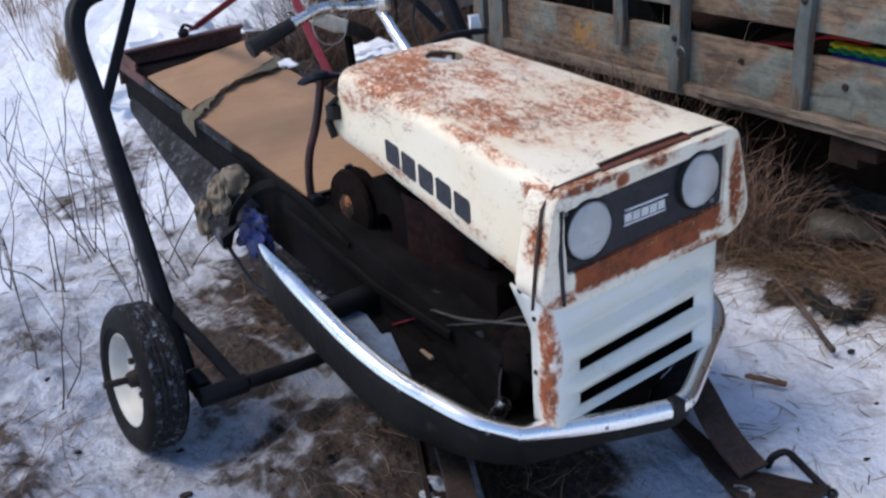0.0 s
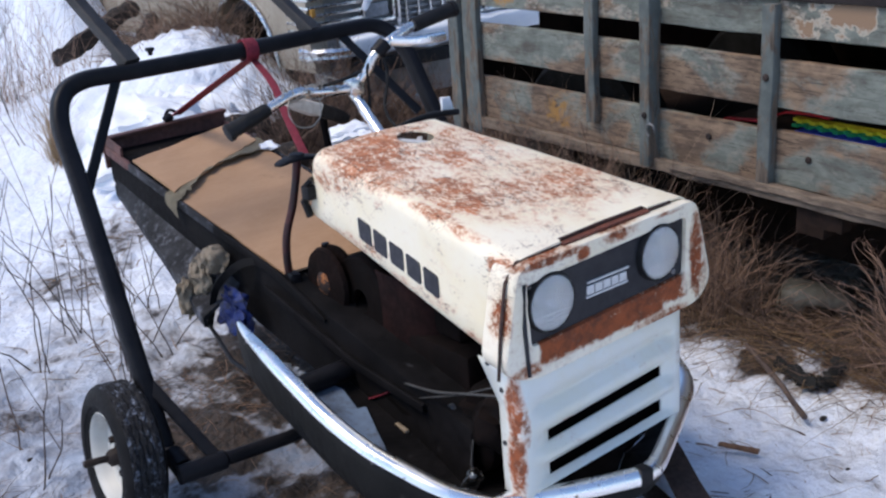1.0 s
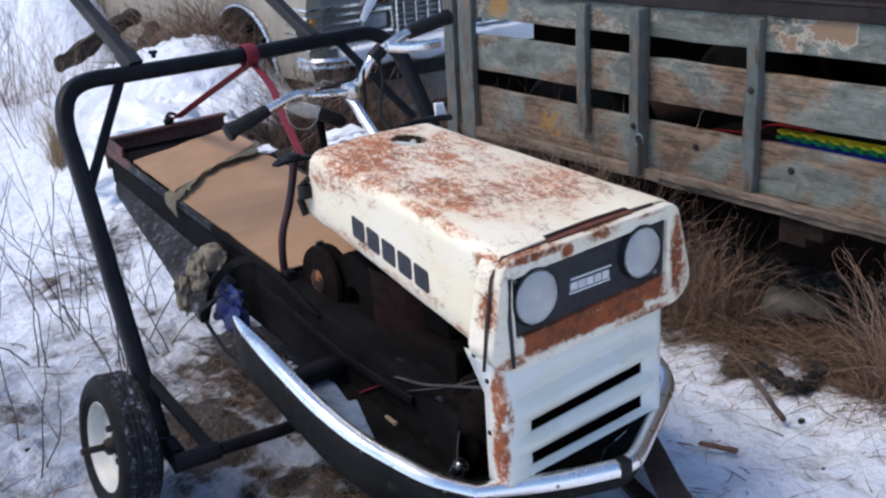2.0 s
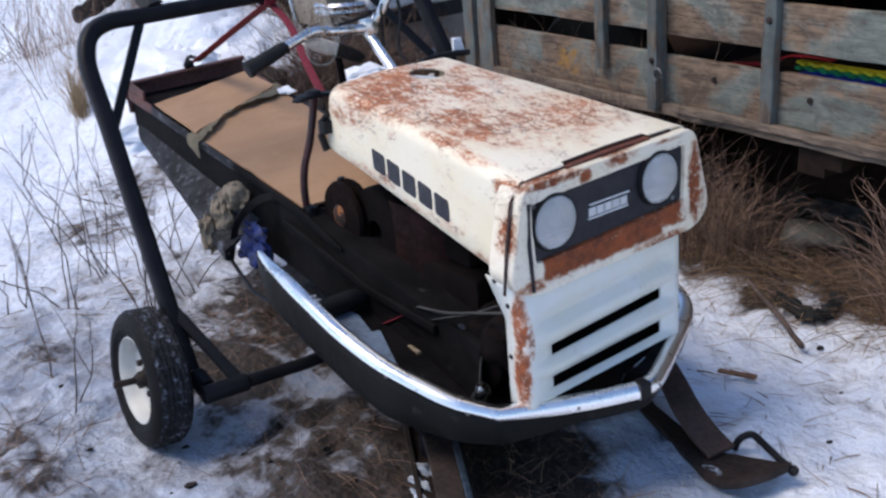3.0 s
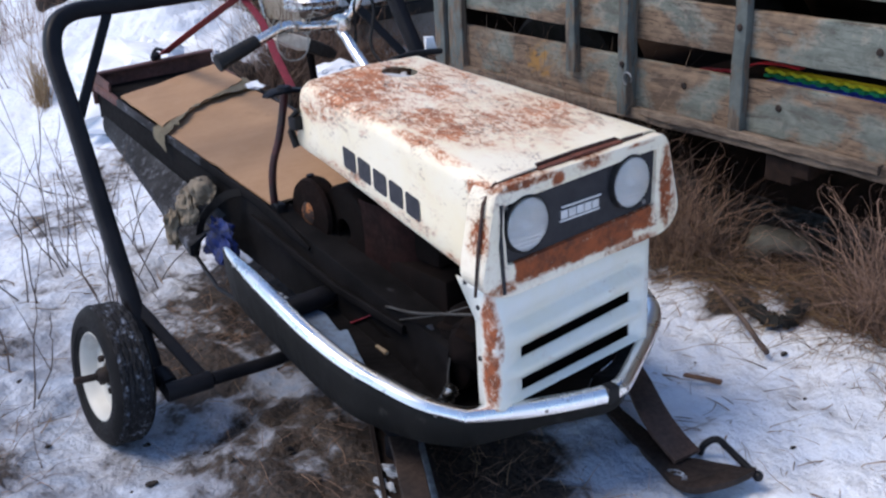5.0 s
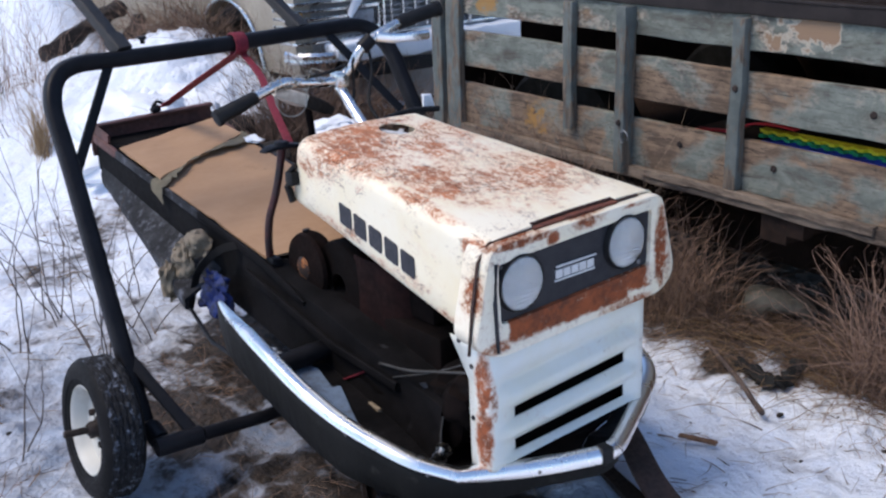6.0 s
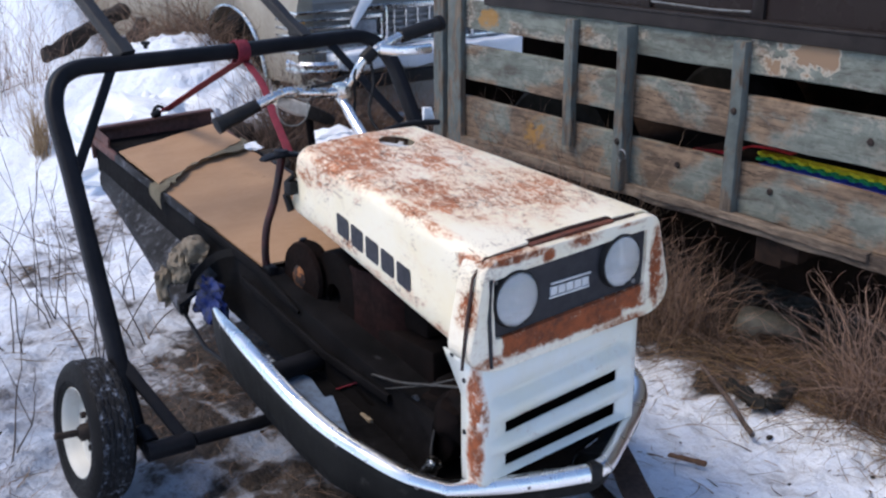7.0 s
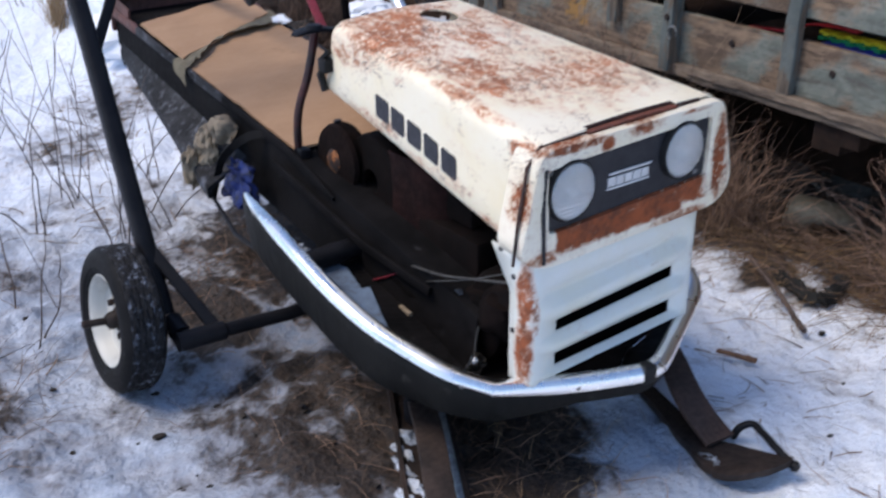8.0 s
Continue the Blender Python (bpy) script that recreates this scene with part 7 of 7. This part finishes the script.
for cx, cy, sx, sy, n in ((0.16, 3.15, 0.14, 0.16, 130), (-0.20, 2.80, 0.15, 0.10, 110), (-0.42, 2.05, 0.16, 0.25, 90), (-0.8, 1.6, 0.25, 0.3, 80), (0.0, 2.5, 0.4, 0.5, 60)):
    for _ in range(n):
        x, y = rnd.gauss(cx, sx), rnd.gauss(cy, sy)
        spots.append((x, y, ground_height(x, y)))
blades(spots, M_YELLOWSTRAW, "snow_litter", "flattened tan grass showing through thin snow", 61, (0.05, 0.18), (1.2, 1.54), (0.0012, 0.003), 5)
spots = []
for cx, cy, sx, sy, n in ((0.27, 4.27, 0.02, 0.03, 160),):
    for _ in range(n):
        x, y = rnd.gauss(cx, sx), rnd.gauss(cy, sy)
        spots.append((x, y, ground_height(x, y)))
blades(spots, M_PALEGRASS, "grass_tuft", "standing pale dry grass tuft in the snow", 7, (0.12, 0.34), (0.05, 0.3), (0.001, 0.003))
spots = []
for cx, cy, sx, sy, n in ((0.5, 5.9, 0.15, 0.3, 60), (1.15, 5.0, 0.2, 0.25, 150), (1.40, 4.5, 0.07, 0.35, 220), (1.55, 3.25, 0.16, 0.12, 500), (1.40, 5.2, 0.05, 0.6, 700), (0.9, 2.9, 0.25, 0.15, 400), (1.5, 2.9, 0.15, 0.2, 500), (1.9, 3.15, 0.3, 0.12, 900)):
    for _ in range(n):
        x, y = rnd.gauss(cx, sx), rnd.gauss(cy, sy)
        spots.append((x, y, ground_height(x, y)))
blades(spots, M_STRAW, "back_weeds", "brown dead weeds in front of the parked pickup", 8, (0.15, 0.55), (0.2, 1.2), (0.0012, 0.003))


spots = []
for _ in range(800):
    x, y = rnd.gauss(1.60, 0.12), rnd.gauss(3.24, 0.10)
    spots.append((x, y, ground_height(x, y)))
for _ in range(900):
    x, y = rnd.gauss(1.85, 0.28), rnd.gauss(3.05, 0.12)
    spots.append((x, y, ground_height(x, y)))
for cx, cy, sx, sy, n in ((1.0, 2.95, 0.16, 0.10, 900), (0.82, 2.75, 0.12, 0.10, 400), (1.25, 3.1, 0.14, 0.06, 500)):
    for _ in range(n):
        x, y = rnd.gauss(cx, sx), rnd.gauss(cy, sy)
        spots.append((x, y, ground_height(x, y)))
blades(spots, M_DARKSTRAW, "back_weeds", "dark tangled brush at the foot of the pickup", 26, (0.12, 0.38), (0.2, 1.2), (0.0014, 0.0034), 6)
spots = []
for cx, cy, sx, sy, n in ((1.17, 3.12, 0.10, 0.05, 330), (1.0, 2.98, 0.12, 0.06, 160), (1.42, 3.18, 0.08, 0.05, 110)):
    for _ in range(n):
        x, y = rnd.gauss(cx, sx), rnd.gauss(cy, sy)
        spots.append((x, y, ground_height(x, y)))
blades(spots, M_FENCESTRAW, "back_weeds", "tall brown tangled weeds before the pickup's front corner", 71, (0.35, 0.80), (0.05, 0.6), (0.0011, 0.0028), 9, 0.3)
spots = []
for cx, cy, sx, sy, n in ((0.55, 5.4, 0.12, 0.25, 70), (0.30, 5.0, 0.12, 0.3, 30), (0.75, 5.5, 0.08, 0.1, 16)):
    for _ in range(n):
        x, y = rnd.gauss(cx, sx), rnd.gauss(cy, sy)
        spots.append((x, y, ground_height(x, y)))
blades(spots, M_PINKSTRAW, "tall_stalks", "tall thin reddish stalks on the snow bank", 21, (0.4, 0.95), (0.02, 0.22), (0.0008, 0.0018), 8)


def weed(x, y, seed, tall, out):
    r = random.Random(seed)
    for k in range(r.randint(1, 3)):
        a = r.uniform(0, 2 * math.pi)
        p = Vector((x + r.uniform(-0.05, 0.05), y + r.uniform(-0.05, 0.05), ground_height(x, y) - 0.01))
        d = Vector((math.cos(a) * 0.3, math.sin(a) * 0.3, 1)).normalized()
        h = tall * r.uniform(0.6, 1.1)
        pts = [p.copy()]
        for i in range(7):
            d = (d + Vector((r.gauss(0, 0.20), r.gauss(0, 0.20), -0.03))).normalized()
            p = p + d * h / 7
            pts.append(p.copy())
            if i > 1 and r.random() < 0.45:
                b = (d + Vector((r.uniform(-0.9, 0.9), r.uniform(-0.9, 0.9), 0.3))).normalized()
                q = [p + b * (s * 0.06 * r.uniform(0.7, 1.6)) + Vector((0, 0, 0.01 * s * s)) for s in range(3)]
                out.append(tube(q, 0.0017, 4, taper=[1, 0.8, 0.5]))
        out.append(tube(pts, 0.0028, 5, taper=[1 - 0.09 * i for i in range(8)]))


def weeds(places, seed, label):
    out = []
    for i, (x, y, h) in enumerate(places):
        weed(x, y, seed + i, h, out)
    loose("dry_weeds", joined(*out), M_WEED, label, "weeds", kind="stuff")


weeds(((-0.45, 1.62, 0.6), (-0.85, 1.25, 0.45), (-0.60, 2.0, 0.7), (-0.42, 2.2, 0.7), (-1.02, 1.6, 0.5), (-0.25, 2.0, 0.7), (-0.36, 1.80, 0.6), (-0.22, 1.85, 0.5), (-0.80, 1.55, 0.5), (-0.12, 2.25, 0.5), (-0.72, 2.1, 0.6), (-0.58, 1.92, 0.7), (-0.42, 2.31, 0.6), (-0.33, 2.23, 0.6)), 10, "thin leafless dry weeds standing in the snow beside the cart")
weeds(((0.2, 4.6, 0.7), (0.35, 5.2, 0.9), (0.45, 5.6, 1.0), (0.3, 6.0, 1.0), (0.1, 5.4, 0.8), (0.55, 6.3, 1.1), (0.3, 5.6, 1.1), (0.5, 6.1, 1.2)), 40, "tall thin dry weeds on the snow bank")

# far edge of the yard: a low bank of snow closes the view behind
bank = []
for i in range(49):
    a = 2 * math.pi * i / 48
    r = 45
    bank.append((r, a))
rings = [[Vector(((r + dr) * math.cos(a), (r + dr) * math.sin(a), z + 0.5 * noise.noise(Vector((math.cos(a) * 4, math.sin(a) * 4, z))))) for dr, z in ((0, -0.5), (4, 1.6), (9, 2.4), (16, 2.2), (24, -0.5))] for r, a in bank[:-1]]
tagged(part("backdrop", loft(rings, path_closed=True, cap=False), M_CLEANSNOW), "low distant snow bank round the yard", "snow bank", kind="structure")
